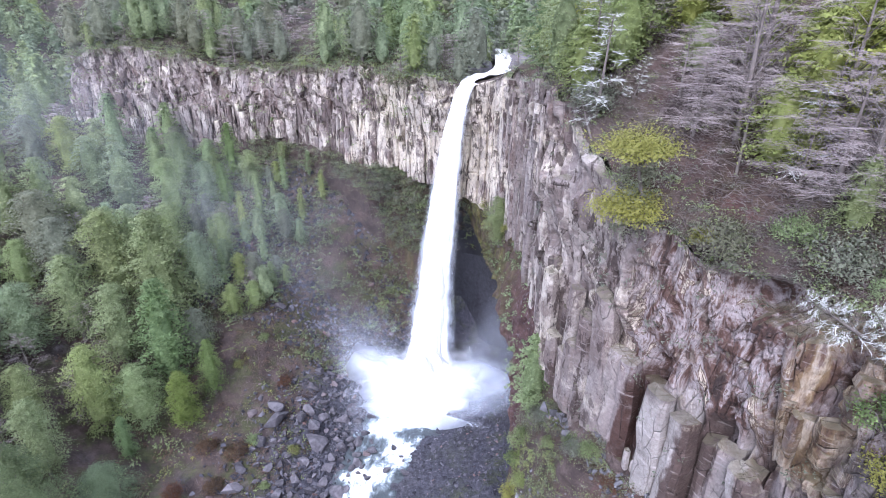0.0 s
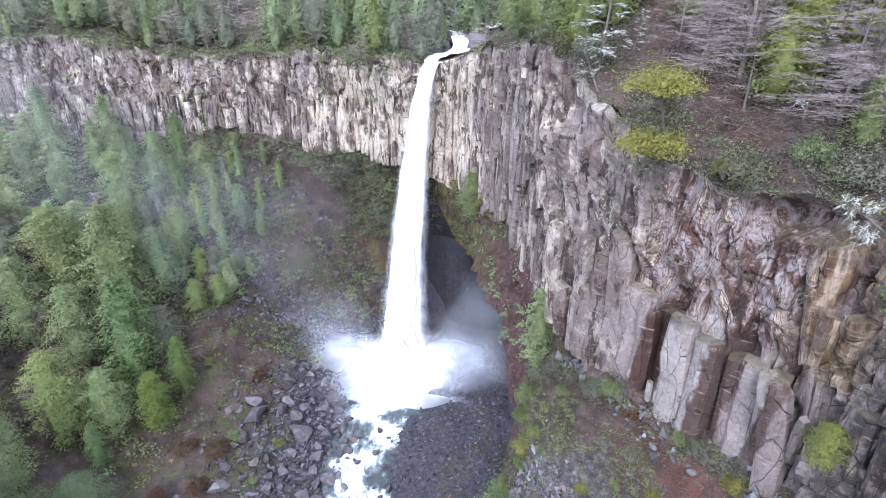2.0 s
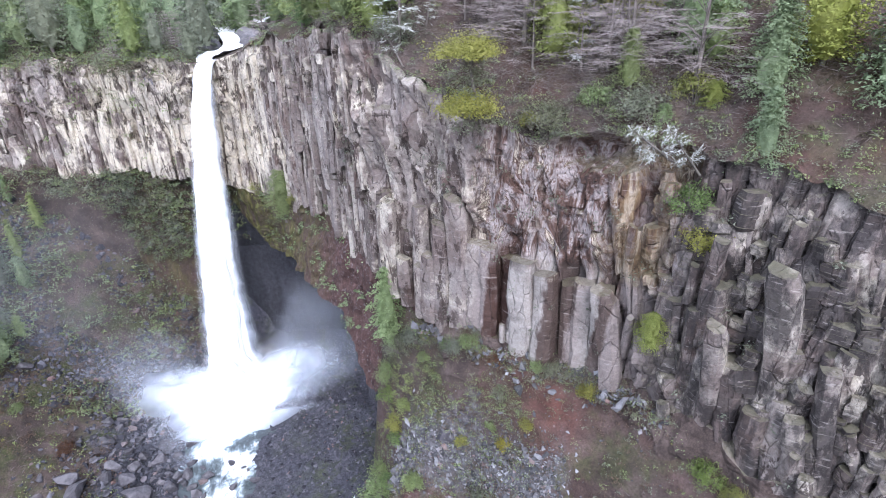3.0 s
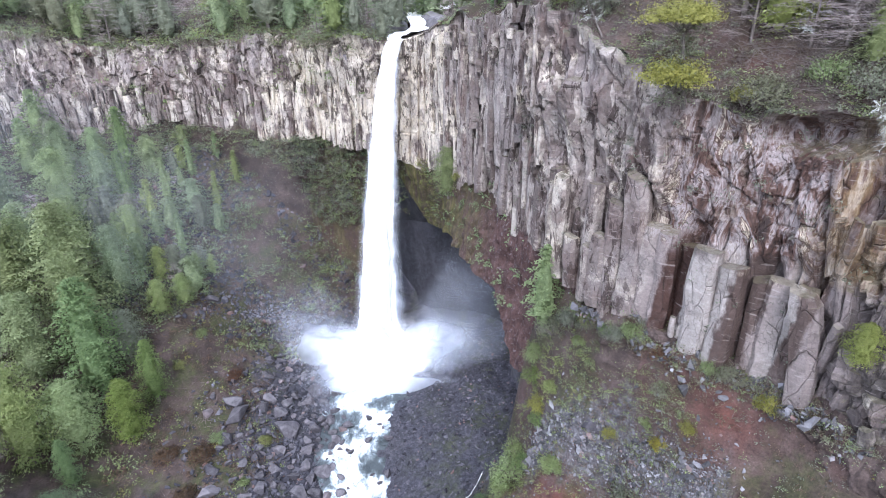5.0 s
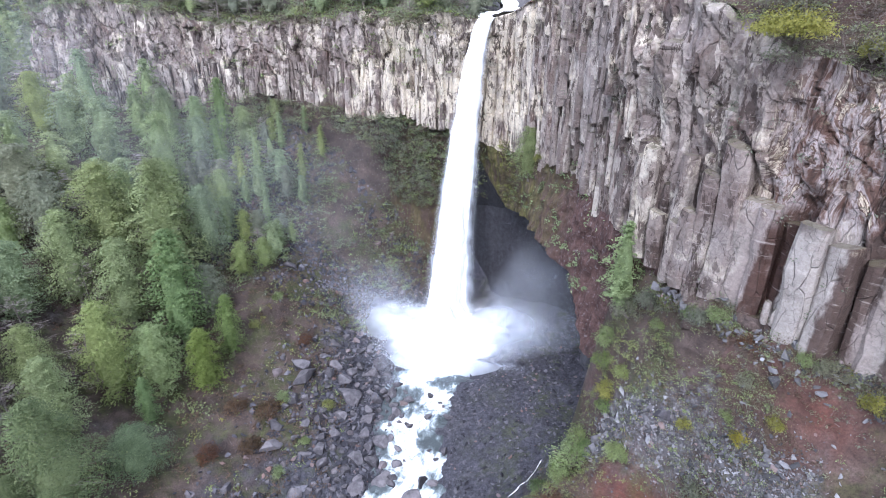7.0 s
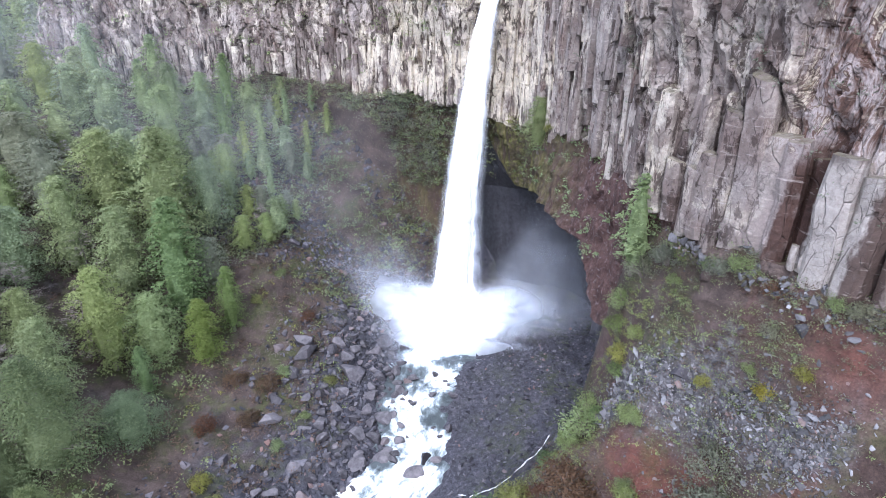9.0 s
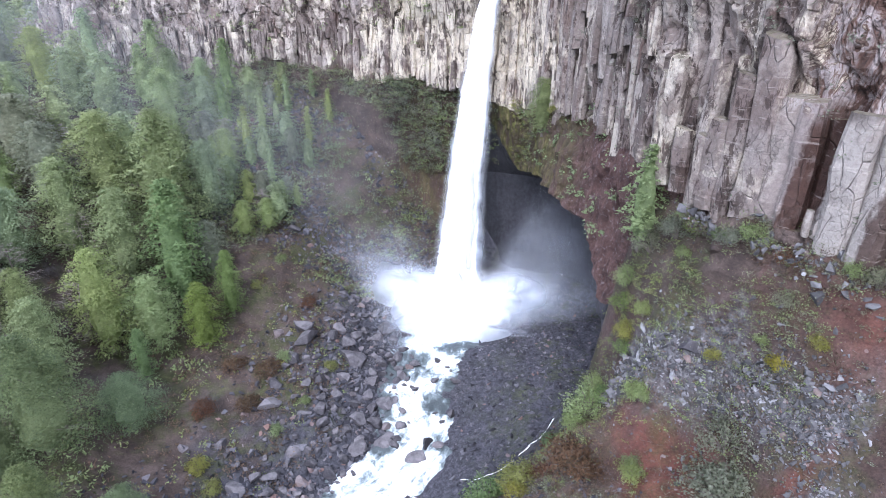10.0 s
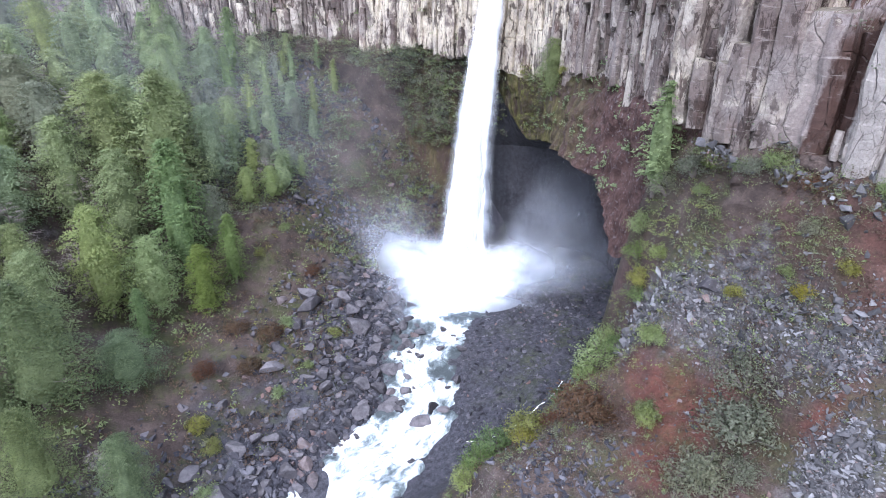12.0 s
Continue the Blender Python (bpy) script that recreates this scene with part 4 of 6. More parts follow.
# the soft sleeve of fine spray that the fall drags down with it
u, v = np.meshgrid(np.linspace(-1, 1, 25), np.linspace(0.02, 0.98, 60))
p = fall_line(v) + np.stack([u * fall_half(v) * (1.25 + 0.35 * v), 0 * u - 1.2, 0 * u], -1)
p[..., 0] += 0.25 * fbm(p, 0.5, 3)
sleeve = sheet_mesh("mist_veil", p.reshape(-1, 3), grid_faces(*u.shape))
mask(sleeve, "cover", 0.75 * np.clip(1 - u**2 + 0.25 * fbm(p, 0.6, 3) * (1 - u**4), 0, 1) ** 1.2 * np.clip(v * 8, 0, 1))
tagged(part("mist_veil", sleeve, MIST, drift), kind="stuff")

# the churned heart of the pool, a low mound of white water
q = np.linspace(0, 1, 90)
b = np.linspace(0, 2 * np.pi, 181)
Q, B = np.meshgrid(q, b, indexing="ij")
ragged = 1 + 0.07 * np.sin(3 * B + 1) + 0.05 * np.sin(7 * B) + 0.03 * np.sin(17 * B + 2)
mx = -3.9 + Q * 11.0 * np.cos(B) * ragged
my = 88.8 + Q * 8.6 * np.sin(B) * ragged
mz = burst_height(mx, my) - 0.9 * Q**6
tagged(part("plunge_pool", sheet_mesh("plunge_pool", np.stack([mx, my, mz], -1).reshape(-1, 3), grid_faces(*Q.shape)), POOL),
       "boiling white water of the plunge pool", "water", kind="structure")

# the river, with standing waves
along_r = spline([(*p, w) for p, w in zip(RIVER_LINE, RIVER_HALF)], 420)
tan = np.gradient(along_r[:, :2], axis=0)
tan /= np.linalg.norm(tan, axis=1)[:, None]
side = np.stack([tan[:, 1], -tan[:, 0]], -1)
w = np.linspace(-1.1, 1.1, 41)
R = along_r[:, None, :2] + side[:, None] * (w[None, :, None] * along_r[:, None, 2:3])
level = land_height(along_r[:, 0], along_r[:, 1]) + 0.55
churn = fbm(np.dstack([R, 0 * R[..., :1]]), 0.55, 4)
rz = level[:, None] + 0.34 * churn - 0.35 * np.clip(np.abs(w)[None] - 0.75, 0, 1)
river_data = sheet_mesh("river", np.dstack([R, rz]).reshape(-1, 3), grid_faces(*rz.shape, True))
run = np.concatenate([[0], np.cumsum(np.linalg.norm(np.diff(along_r[:, :2], axis=0), axis=1))])
mask(river_data, "run", np.broadcast_to(run[:, None], rz.shape))
mask(river_data, "across", w[None] * along_r[:, 2:3])
lively = bell(R[..., 0], R[..., 1], -20, 46, 14, 11)
mask(river_data, "calm", np.clip((np.abs(w)[None] - 0.62) * (1.1 + 0.9 * lively) + 0.9 * fbm(np.dstack([R, 0 * R[..., :1]]), 0.3, 3) * (1 - 0.4 * lively) + 0.34 - 0.42 * lively, -0.3, 1.1))
river = tagged(part("river", river_data, RIVER),
               "foaming white river running between dark boulders", "water", kind="structure")

# the stream above the brink
top_line = STREAM_LINE
tt = np.gradient(top_line[:, :2], axis=0)
tt /= np.linalg.norm(tt, axis=1)[:, None]
sd = np.stack([tt[:, 1], -tt[:, 0]], -1)
w = np.linspace(-1, 1, 13)
R = top_line[:, None, :2] + sd[:, None] * (w[None, :, None] * top_line[:, None, 3:4])
rz = top_line[:, 2:3] + 0.12 * fbm(np.dstack([R, 0 * R[..., :1]]), 0.8, 3)
tagged(part("upper_stream", sheet_mesh("upper_stream", np.dstack([R, rz]).reshape(-1, 3), grid_faces(*rz.shape)), STREAM),
       "narrow white stream sliding to the brink between rocks", "water", kind="structure")


# ---- trees and shrubs ----
def clumps(centres, radii, per, leaf, rng, squash=0.7):
    """Many low leafy clumps in one mesh."""
    k = np.repeat(np.arange(len(centres)), per)
    d = rng.normal(size=(len(k), 3)) * 0.5
    d[:, 2] = np.abs(d[:, 2])
    p = np.asarray(centres)[k] + d * np.asarray(radii)[k][:, None] * (1, 1, squash)
    nm = rng.normal(size=(len(k), 3)) * 0.6 + d * 0.6 + (0, 0, 0.6)
    nm /= np.linalg.norm(nm, axis=1)[:, None]
    return leaf_cards(p, nm, leaf * rng.uniform(0.6, 1.4, len(k)), rng, d * 0.8 + (0, 0, 0.7))


def leaf_cards(centres, normals, size, rng, soft=None):
    """A small leaf spray, one triangle, at every centre. soft: the way the mass of leaves faces there."""
    n = len(centres)
    r = rng.normal(size=(n, 3))
    u = np.cross(normals, r)
    u /= np.linalg.norm(u, axis=1)[:, None] + 1e-9
    v = np.cross(normals, u)
    size = np.asarray(size).reshape(-1, 1) * np.ones((n, 1))
    ln, wd = size * rng.uniform(0.9, 1.6, (n, 1)), size * rng.uniform(0.38, 0.72, (n, 1))
    dip = normals * size * -0.25
    verts = np.stack([centres - u * ln + dip, centres - v * wd + u * ln * 0.4, centres + v * wd * 0.9 + u * ln * 0.6 + dip], 1)
    face = np.arange(3 * n).reshape(-1, 3)
    if soft is None:
        return verts.reshape(-1, 3), face
    soft = soft / (np.linalg.norm(soft, axis=1)[:, None] + 1e-9)
    flip = (np.cross(verts[:, 1] - verts[:, 0], verts[:, 2] - verts[:, 0]) * soft).sum(1) < 0
    verts[flip] = verts[flip][:, ::-1]
    return verts.reshape(-1, 3), face, np.repeat(soft, 3, 0)


def leaf_mesh(name, cards):
    return sheet_mesh(name, cards[0], cards[1], True, cards[2])


def crown_mesh(rng, height, radius, low, pads, per_pad, leaf, flat, profile):
    """A closed, lumpy, tiered crown of leaf sprays round a leafy body. profile: relative radius from the crown's foot to its top."""
    seed = rng.uniform(0, 90, 3)
    tall = height - low

    def shell(az, rel):
        """Radius of the crown by azimuth and relative height."""
        p = np.stack([np.cos(az) * 1.3, np.sin(az) * 1.3, rel * tall / radius * 1.5], -1) + seed
        q = np.stack([np.cos(az) * 2.2, np.sin(az) * 2.2, rel * tall / radius * 4.2], -1) + seed
        return radius * np.interp(rel, np.linspace(0, 1, len(profile)), profile) * (0.95 + 0.34 * fbm(p, 1.0, 2) + 0.20 * fbm(q, 1.0, 2))

    def facing(az, rel):
        e = 0.05
        r, up, rd = shell(az, rel), shell(az, np.clip(rel + e, 0, 1)), shell(az + e, rel)
        out = np.stack([np.cos(az), np.sin(az), 0 * az], -1)
        side = np.stack([-np.sin(az), np.cos(az), 0 * az], -1)
        n = out - 0.5 * np.clip((rd - r) / (e * r + 1e-6), -1.5, 1.5)[..., None] * side + (0, 0, 1) * np.clip((r - up) / (e * tall), -0.9, 2.5)[..., None]
        n = n / np.linalg.norm(n, axis=-1, keepdims=True) + (0, 0, 0.25)
        return n / np.linalg.norm(n, axis=-1, keepdims=True)

    # the body
    rel, az = np.meshgrid(np.linspace(0, 1, 8), np.linspace(0, 2 * np.pi, 13), indexing="ij")
    r = 0.42 * shell(az, rel)
    r[0] *= 0.3
    r[-1] *= 0.05
    hull = np.stack([r * np.cos(az), r * np.sin(az), low + rel * tall * 0.95], -1).reshape(-1, 3)
    hull_n = facing(az, rel).reshape(-1, 3)
    quads = grid_faces(8, 13)
    hull_f = np.concatenate([quads[:, :3], quads[:, [0, 2, 3]]])
    # the sprays: flat fans of leaves that stand out and droop at their ends, tier over tier
    n = np.arange(pads)
    rel = np.clip(((n + rng.uniform(0, 1, pads)) / pads) ** 0.85, 0, 0.995)
    az = 2.4 * n + rng.uniform(-0.5, 0.5, pads)
    full = np.interp(rel, np.linspace(0, 1, len(profile)), profile)
    out_r = shell(az, rel) * np.where(n % 4 == 3, rng.uniform(0.35, 0.55, pads), rng.uniform(0.62, 0.84, pads))
    size = radius * rng.uniform(0.20, 0.36, pads) * (0.45 + 0.55 * full)
    k = np.repeat(n, per_pad)
    m = len(k)
    d = np.clip(rng.normal(0, 0.55, (m, 2)), -1.3, 1.3)
    out = np.stack([np.cos(az), np.sin(az), 0 * az], -1)[k]
    side = np.stack([-np.sin(az), np.cos(az), 0 * az], -1)[k]
    x, y = 1.3 * d[:, 0] * size[k], d[:, 1] * size[k]
    z = low + rel[k] * tall - (0.28 - flat * 0.3) * x - 0.22 * size[k] * (d**2).sum(1) + rng.normal(0, 0.12, m) * size[k]
    p = out * (out_r[k] + x)[:, None] + side * y[:, None] + (0, 0, 1) * z[:, None]
    up = np.array([0, 0, 1.0])
    soft = 0.45 * facing(az, rel)[k] + up * 0.45 + 0.35 * out * (d[:, :1] > 0.4) + 0.14 * rng.normal(size=(m, 3))
    nrm = rng.normal(size=(m, 3)) * 0.38 + up * 0.8 + 0.3 * out
    nrm /= np.linalg.norm(nrm, axis=1)[:, None]
    v, f, nn = leaf_cards(p, nrm, leaf * rng.uniform(0.6, 1.4, m), rng, soft)
    tips = np.stack([out_r * np.cos(az), out_r * np.sin(az), low + rel * tall], -1)
    return (*joined([(v, f), (hull, hull_f)]), np.concatenate([nn, hull_n])), tips


def limbs_mesh(rng, height, foot_r, tips, share=1.0, lean=0.03):
    """A tapered trunk with limbs that run out to the pads."""
    z = np.linspace(0, height * 0.93, 9)
    bend = np.cumsum(rng.normal(0, lean * height / 9, (9, 2)), axis=0)
    trunk = np.column_stack([bend * (z / height)[:, None], z])
    trunk[0, 2] = -0.8
    pieces = [tube(trunk, foot_r * (1 - 0.9 * z / height), 6)]
    for tip in tips[rng.uniform(size=len(tips)) < share]:
        h0 = max(0.12 * height, tip[2] - 0.35 * np.hypot(tip[0], tip[1]) - 0.05 * height)
        a = np.array([np.interp(h0, z, trunk[:, 0]), np.interp(h0, z, trunk[:, 1]), h0])
        m = a * 0.5 + tip * 0.5 + (0, 0, 0.04 * height) + rng.normal(0, 0.02 * height, 3)
        r0 = foot_r * 0.26 * (1 - 0.6 * h0 / height)
        pieces.append(tube([a, m, tip], [r0, r0 * 0.6, r0 * 0.15], 3))
    return joined(pieces)


def tree_kind(name, seed, height, radius, low, pads, per_pad, leaf, flat, profile, leaves, bark, label, share=0.13):
    """One tree, standing at the origin far below ground until it is copied into place."""
    rng = np.random.default_rng(seed)
    cards, tips = crown_mesh(rng, height, radius, low, pads, per_pad, leaf, flat, profile)
    root = tagged(new(name), label, "tree")
    tv, tf = limbs_mesh(rng, height, 0.022 * height + 0.05, tips, share)
    part("trunk", sheet_mesh("trunk", tv, tf), bark, root)
    part("crown", leaf_mesh("crown", cards), leaves, root)
    return root


def bare_kind(name, seed, height, spread, bark, label, level=0.0, forks=34, twigs=9, leaves=None, thick=1.0):
    """A leafless tree: trunk, limbs and many fine twigs."""
    rng = np.random.default_rng(seed)
    hs = height * (0.09 + 0.88 * rng.uniform(0, 1, forks))
    az = rng.uniform(0, 2 * np.pi, forks)
    reach = spread * (1.05 - 0.75 * (hs / height) ** 2) * rng.uniform(0.55, 1.0, forks)
    tips = np.stack([reach * np.cos(az), reach * np.sin(az), hs + reach * level], -1)
    root = tagged(new(name), label, "tree")
    tv, tf = limbs_mesh(rng, height, 0.018 * height + 0.04, tips, 1.0)
    part("trunk", sheet_mesh("trunk", tv, tf), BARK, root)
    fine = []
    for tip, r in zip(tips, reach):
        for n in range(twigs):
            s = rng.uniform(0.3, 1.0)
            base = tip * (s, s, 1) - (0, 0, (1 - s) * r * level)
            way = np.array([tip[0], tip[1], 0.0]) / (r + 1e-6) + rng.normal(0, 0.8, 3) * (1, 1, 0.32)
            end = base + way * r * rng.uniform(0.18, 0.38)
            fine.append((base, end, 0.011 * thick))
            for _ in range(5):
                b2 = base + (end - base) * rng.uniform(0.2, 0.95)
                fine.append((b2, b2 + (way * 0.7 + rng.normal(0, 0.8, 3) * (1, 1, 0.45)) * r * 0.15, 0.0095 * thick))
    a0, a1 = np.array([f[0] for f in fine]), np.array([f[1] for f in fine])
    wide = np.cross(a1 - a0, rng.normal(size=a0.shape))
    wide *= (np.array([f[2] for f in fine]) / (np.linalg.norm(wide, axis=1) + 1e-9))[:, None]
    slivers = np.stack([a0 - wide, a0 + wide, a1], 1).reshape(-1, 3)
    part("branchwork", sheet_mesh("branchwork", slivers, np.arange(len(slivers)).reshape(-1, 3), False), bark, root)
    if leaves:
        k = rng.integers(0, forks, 500)
        p = tips[k] * rng.uniform(0.6, 1.05, (500, 1)) * (1, 1, 0) + tips[k] * (0, 0, 1) + rng.normal(0, 0.35, (500, 3))
        nm = rng.normal(size=(500, 3)) + (0, 0, 1.0)
        part("crown", sheet_mesh("crown", *leaf_cards(p, nm / np.linalg.norm(nm, axis=1)[:, None], 0.11, rng), False), leaves, root)
    return root


def shrub_kind(name, seed, height, radius, leaves, label, count=2000, leaf=0.068, upright=0.6):
    rng = np.random.default_rng(seed)
    root = tagged(new(name), label, "shrub")
    stems, tips = [], []
    for n in range(26):
        az, out = rng.uniform(0, 2 * np.pi), radius * np.sqrt(rng.uniform(0, 1))
        tip = np.array([out * np.cos(az), out * np.sin(az), height * (1.05 - 0.6 * (out / radius) ** 2) * rng.uniform(0.65, 1.0)])
        tips.append(tip)
        stems.append(tube([(0, 0, -0.3), tip * (0.4, 0.4, 0.55), tip], [0.05, 0.035, 0.012], 4))
    tips = np.array(tips)
    part("stem", sheet_mesh("stem", *joined(stems)), BARK, root)
    k = rng.integers(0, len(tips), count)
    f = rng.uniform(0.45, 1.05, (count, 1)) ** upright
    p = tips[k] * f + rng.normal(0, 0.16 * radius, (count, 3))
    nm = rng.normal(size=(count, 3)) * 0.7 + (0, 0, 0.7)
    part("foliage", leaf_mesh("foliage", leaf_cards(p, nm / np.linalg.norm(nm, axis=1)[:, None], leaf, rng, p / (radius, radius, height) * (0.7, 0.7, 0.5) + (0, 0, 0.2) + 0.25 * rng.normal(size=(count, 3)))), leaves, root)
    return root


EGG = (0.55, 0.95, 1.0, 0.88, 0.62, 0.25)
CONE = (0.9, 1.0, 0.8, 0.58, 0.36, 0.1)
SPIRE = (0.7, 1.0, 0.95, 0.8, 0.5, 0.15)
KINDS = {
    "beech_a": tree_kind("beech_tree", 1, 14, 4.6, 1.6, 160, 72, 0.145, 0.38, EGG, LEAF_DARK, BARK, "evergreen southern beech with layered dark green foliage"),
    "beech_b": tree_kind("beech_tree", 2, 15, 5.2, 1.6, 170, 74, 0.145, 0.36, CONE, LEAF_DARK, BARK, "evergreen southern beech with tiered blue-green foliage"),
    "beech_c": tree_kind("beech_tree", 3, 12, 4.2, 1.2, 150, 68, 0.14, 0.42, EGG, LEAF_MID, BARK, "evergreen southern beech with mid green rounded crown"),
    "bright": tree_kind("slender_tree", 4, 14, 3.0, 1.0, 150, 56, 0.135, 0.55, SPIRE, LEAF_BRIGHT, BARK, "slender bright green evergreen tree with a ragged crown"),
    "grey": tree_kind("pale_beech_tree", 5, 13, 4.4, 1.8, 150, 60, 0.145, 0.36, EGG, LEAF_GREY, BARK, "greyish green beech with a thin dusty crown"),
    "hill_a": tree_kind("beech_tree", 61, 14, 4.7, 1.4, 84, 54, 0.19, 0.38, EGG, LEAF_DARK, BARK, "evergreen southern beech with a dark green layered crown"),
    "hill_b": tree_kind("beech_tree", 62, 13, 4.3, 1.2, 84, 50, 0.185, 0.40, CONE, LEAF_MID, BARK, "evergreen southern beech with a mid green tiered crown"),
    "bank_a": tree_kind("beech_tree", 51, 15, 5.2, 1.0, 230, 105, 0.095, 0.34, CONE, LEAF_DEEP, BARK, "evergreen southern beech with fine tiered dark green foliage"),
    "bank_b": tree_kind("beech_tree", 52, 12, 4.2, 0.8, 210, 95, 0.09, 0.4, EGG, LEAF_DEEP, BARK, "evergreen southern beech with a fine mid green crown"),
    "far_a": tree_kind("beech_tree", 21, 14, 4.8, 2.0, 46, 16, 0.50, 0.35, EGG, LEAF_DARK, BARK, "evergreen beech in the wood behind the rim", 0.1),
    "far_b": tree_kind("beech_tree", 22, 15, 5.0, 2.0, 40, 18, 0.52, 0.35, CONE, LEAF_MID, BARK, "evergreen beech in the wood behind the rim", 0.1),
    "far_c": tree_kind("pale_beech_tree", 23, 13, 4.6, 2.0, 40, 18, 0.52, 0.35, EGG, LEAF_GREY, BARK, "greyish beech in the wood behind the rim", 0.1),
    "rim_a": tree_kind("beech_tree", 41, 14, 4.8, 1.2, 60, 32, 0.30, 0.42, EGG, LEAF_DARK, BARK, "evergreen beech with a dark green crown above the rim", 0.12),
    "rim_b": tree_kind("beech_tree", 42, 13, 4.2, 1.0, 60, 30, 0.28, 0.45, SPIRE, LEAF_MID, BARK, "evergreen beech with a mid green crown above the rim", 0.12),
    "rim_c": tree_kind("pale_beech_tree", 43, 13, 4.6, 1.2, 60, 30, 0.28, 0.42, EGG, LEAF_GREY, BARK, "greyish thin-crowned beech above the rim", 0.12),
    "near_a": tree_kind("green_tree", 31, 9, 3.2, 0.8, 120, 50, 0.14, 0.45, EGG, LEAF_MID, BARK, "leafy green tree on the hillside above the cliff"),
    "near_b": tree_kind("beech_tree", 32, 10, 3.4, 0.8, 130, 52, 0.14, 0.30, CONE, LEAF_DARK, BARK, "tiered dark green beech on the hillside above the cliff"),
    "near_c": tree_kind("yellowish_tree", 33, 8, 3.2, 0.5, 120, 52, 0.13, 0.5, EGG, LEAF_LIME, BARK, "bright green bushy tree on the hillside above the cliff"),
    "poplar": tree_kind("columnar_tree", 6, 10, 1.9, 0.3, 80, 42, 0.13, 0.6, SPIRE, LEAF_MID, BARK, "narrow columnar green tree on a rocky ledge"),
    "bare": bare_kind("bare_tree", 8, 12, 4.6, TWIG, "leafless winter tree with tiered mauve-brown twigs", 0.02, 46, 14),
    "bare_b": bare_kind("bare_tree", 9, 10, 4.0, TWIG, "leafless winter tree with spreading brownish twigs", 0.15, 42, 14),
    "snag": bare_kind("lichen_snag", 10, 9, 2.2, LICHEN, "dead tree hung with pale grey lichen", 0.1, 30, 9, LEAF_GREY, 2.6),
    "shrub": shrub_kind("green_shrub", 11, 1.5, 1.2, LEAF_MID, "green leafy shrub on the slope"),
    "shrub_y": shrub_kind("yellow_shrub", 12, 1.3, 1.1, LEAF_YELLOW, "yellow-green shrub on stony soil"),
    "shrub_b": shrub_kind("brown_shrub", 13, 1.2, 1.3, LEAF_RUST, "rust-brown autumn shrub on stony soil"),
    "shrub_g": shrub_kind("grey_shrub", 14, 1.5, 1.5, LEAF_GREY, "grey lichened shrub at the cliff edge"),
    "shrub_l": shrub_kind("bright_shrub", 15, 1.4, 1.1, LEAF_BRIGHT, "bright green bush at the foot of the cliff"),
}


def plant(kind, x, y, z=None, size=1.0, turn=None, group="", label="", lean=0.0, wide=1.0):
    """Copies a plant of that kind onto the ground (or to the height z)."""
    z = float(land(x, y)[0]) - 0.1 if z is None else z
    turn = RNG.uniform(0, 360) if turn is None else turn
    ob = copy_thing(KINDS[kind], pose(x, y, z, lean, 0, turn))
    ob.scale = (size * wide * RNG.uniform(0.92, 1.08), size * wide * RNG.uniform(0.92, 1.08), size)
    return tagged(ob, label, group=group)


def wood(kinds, count, place, sizes, group, gap):
    """Scatters trees with a least distance between them."""
    done = []
    for _ in range(count * 12):
        if len(done) >= count:
            break
        x, y, z = place()
        s = RNG.uniform(*sizes)
        if any((x - a) ** 2 + (y - b) ** 2 < (gap * s) ** 2 for a, b in done):
            continue
        done.append((x, y))
        plant(kinds[RNG.integers(len(kinds))], x, y, z, s, group=group)
    return done


def in_box(x0, x1, y0, y1):
    def pick():
        return RNG.uniform(x0, x1), RNG.uniform(y0, y1), None
    return pick


def behind_rim(k0, k1, o0, o1):
    def pick():
        p = upland_at(RNG.uniform(k0, k1), o0 + (o1 - o0) * RNG.uniform() ** 1.3)
        return p.x, p.y, p.z - 0.2
    return pick


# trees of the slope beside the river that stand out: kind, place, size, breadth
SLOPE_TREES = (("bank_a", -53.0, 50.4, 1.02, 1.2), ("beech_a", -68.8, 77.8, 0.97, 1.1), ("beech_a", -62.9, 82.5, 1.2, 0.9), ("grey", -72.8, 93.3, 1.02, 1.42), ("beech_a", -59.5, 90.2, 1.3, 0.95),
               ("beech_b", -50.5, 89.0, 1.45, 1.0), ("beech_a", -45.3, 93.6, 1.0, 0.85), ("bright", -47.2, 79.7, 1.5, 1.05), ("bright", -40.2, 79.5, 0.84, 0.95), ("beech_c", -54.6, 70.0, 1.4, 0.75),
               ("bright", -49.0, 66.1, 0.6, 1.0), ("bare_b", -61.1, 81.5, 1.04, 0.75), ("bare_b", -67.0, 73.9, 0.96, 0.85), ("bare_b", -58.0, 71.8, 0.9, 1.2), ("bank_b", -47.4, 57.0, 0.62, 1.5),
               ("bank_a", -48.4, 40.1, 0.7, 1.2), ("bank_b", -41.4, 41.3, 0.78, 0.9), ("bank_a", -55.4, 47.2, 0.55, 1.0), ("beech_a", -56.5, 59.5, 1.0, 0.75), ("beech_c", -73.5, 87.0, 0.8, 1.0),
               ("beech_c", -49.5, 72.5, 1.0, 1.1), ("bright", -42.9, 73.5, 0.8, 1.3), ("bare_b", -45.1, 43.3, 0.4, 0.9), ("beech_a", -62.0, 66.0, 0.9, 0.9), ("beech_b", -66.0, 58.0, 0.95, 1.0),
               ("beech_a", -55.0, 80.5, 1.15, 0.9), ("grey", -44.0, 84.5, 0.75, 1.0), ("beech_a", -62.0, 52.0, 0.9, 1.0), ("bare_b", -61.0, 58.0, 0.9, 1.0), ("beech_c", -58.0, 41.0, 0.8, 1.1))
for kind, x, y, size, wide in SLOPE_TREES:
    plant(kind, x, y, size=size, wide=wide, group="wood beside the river")


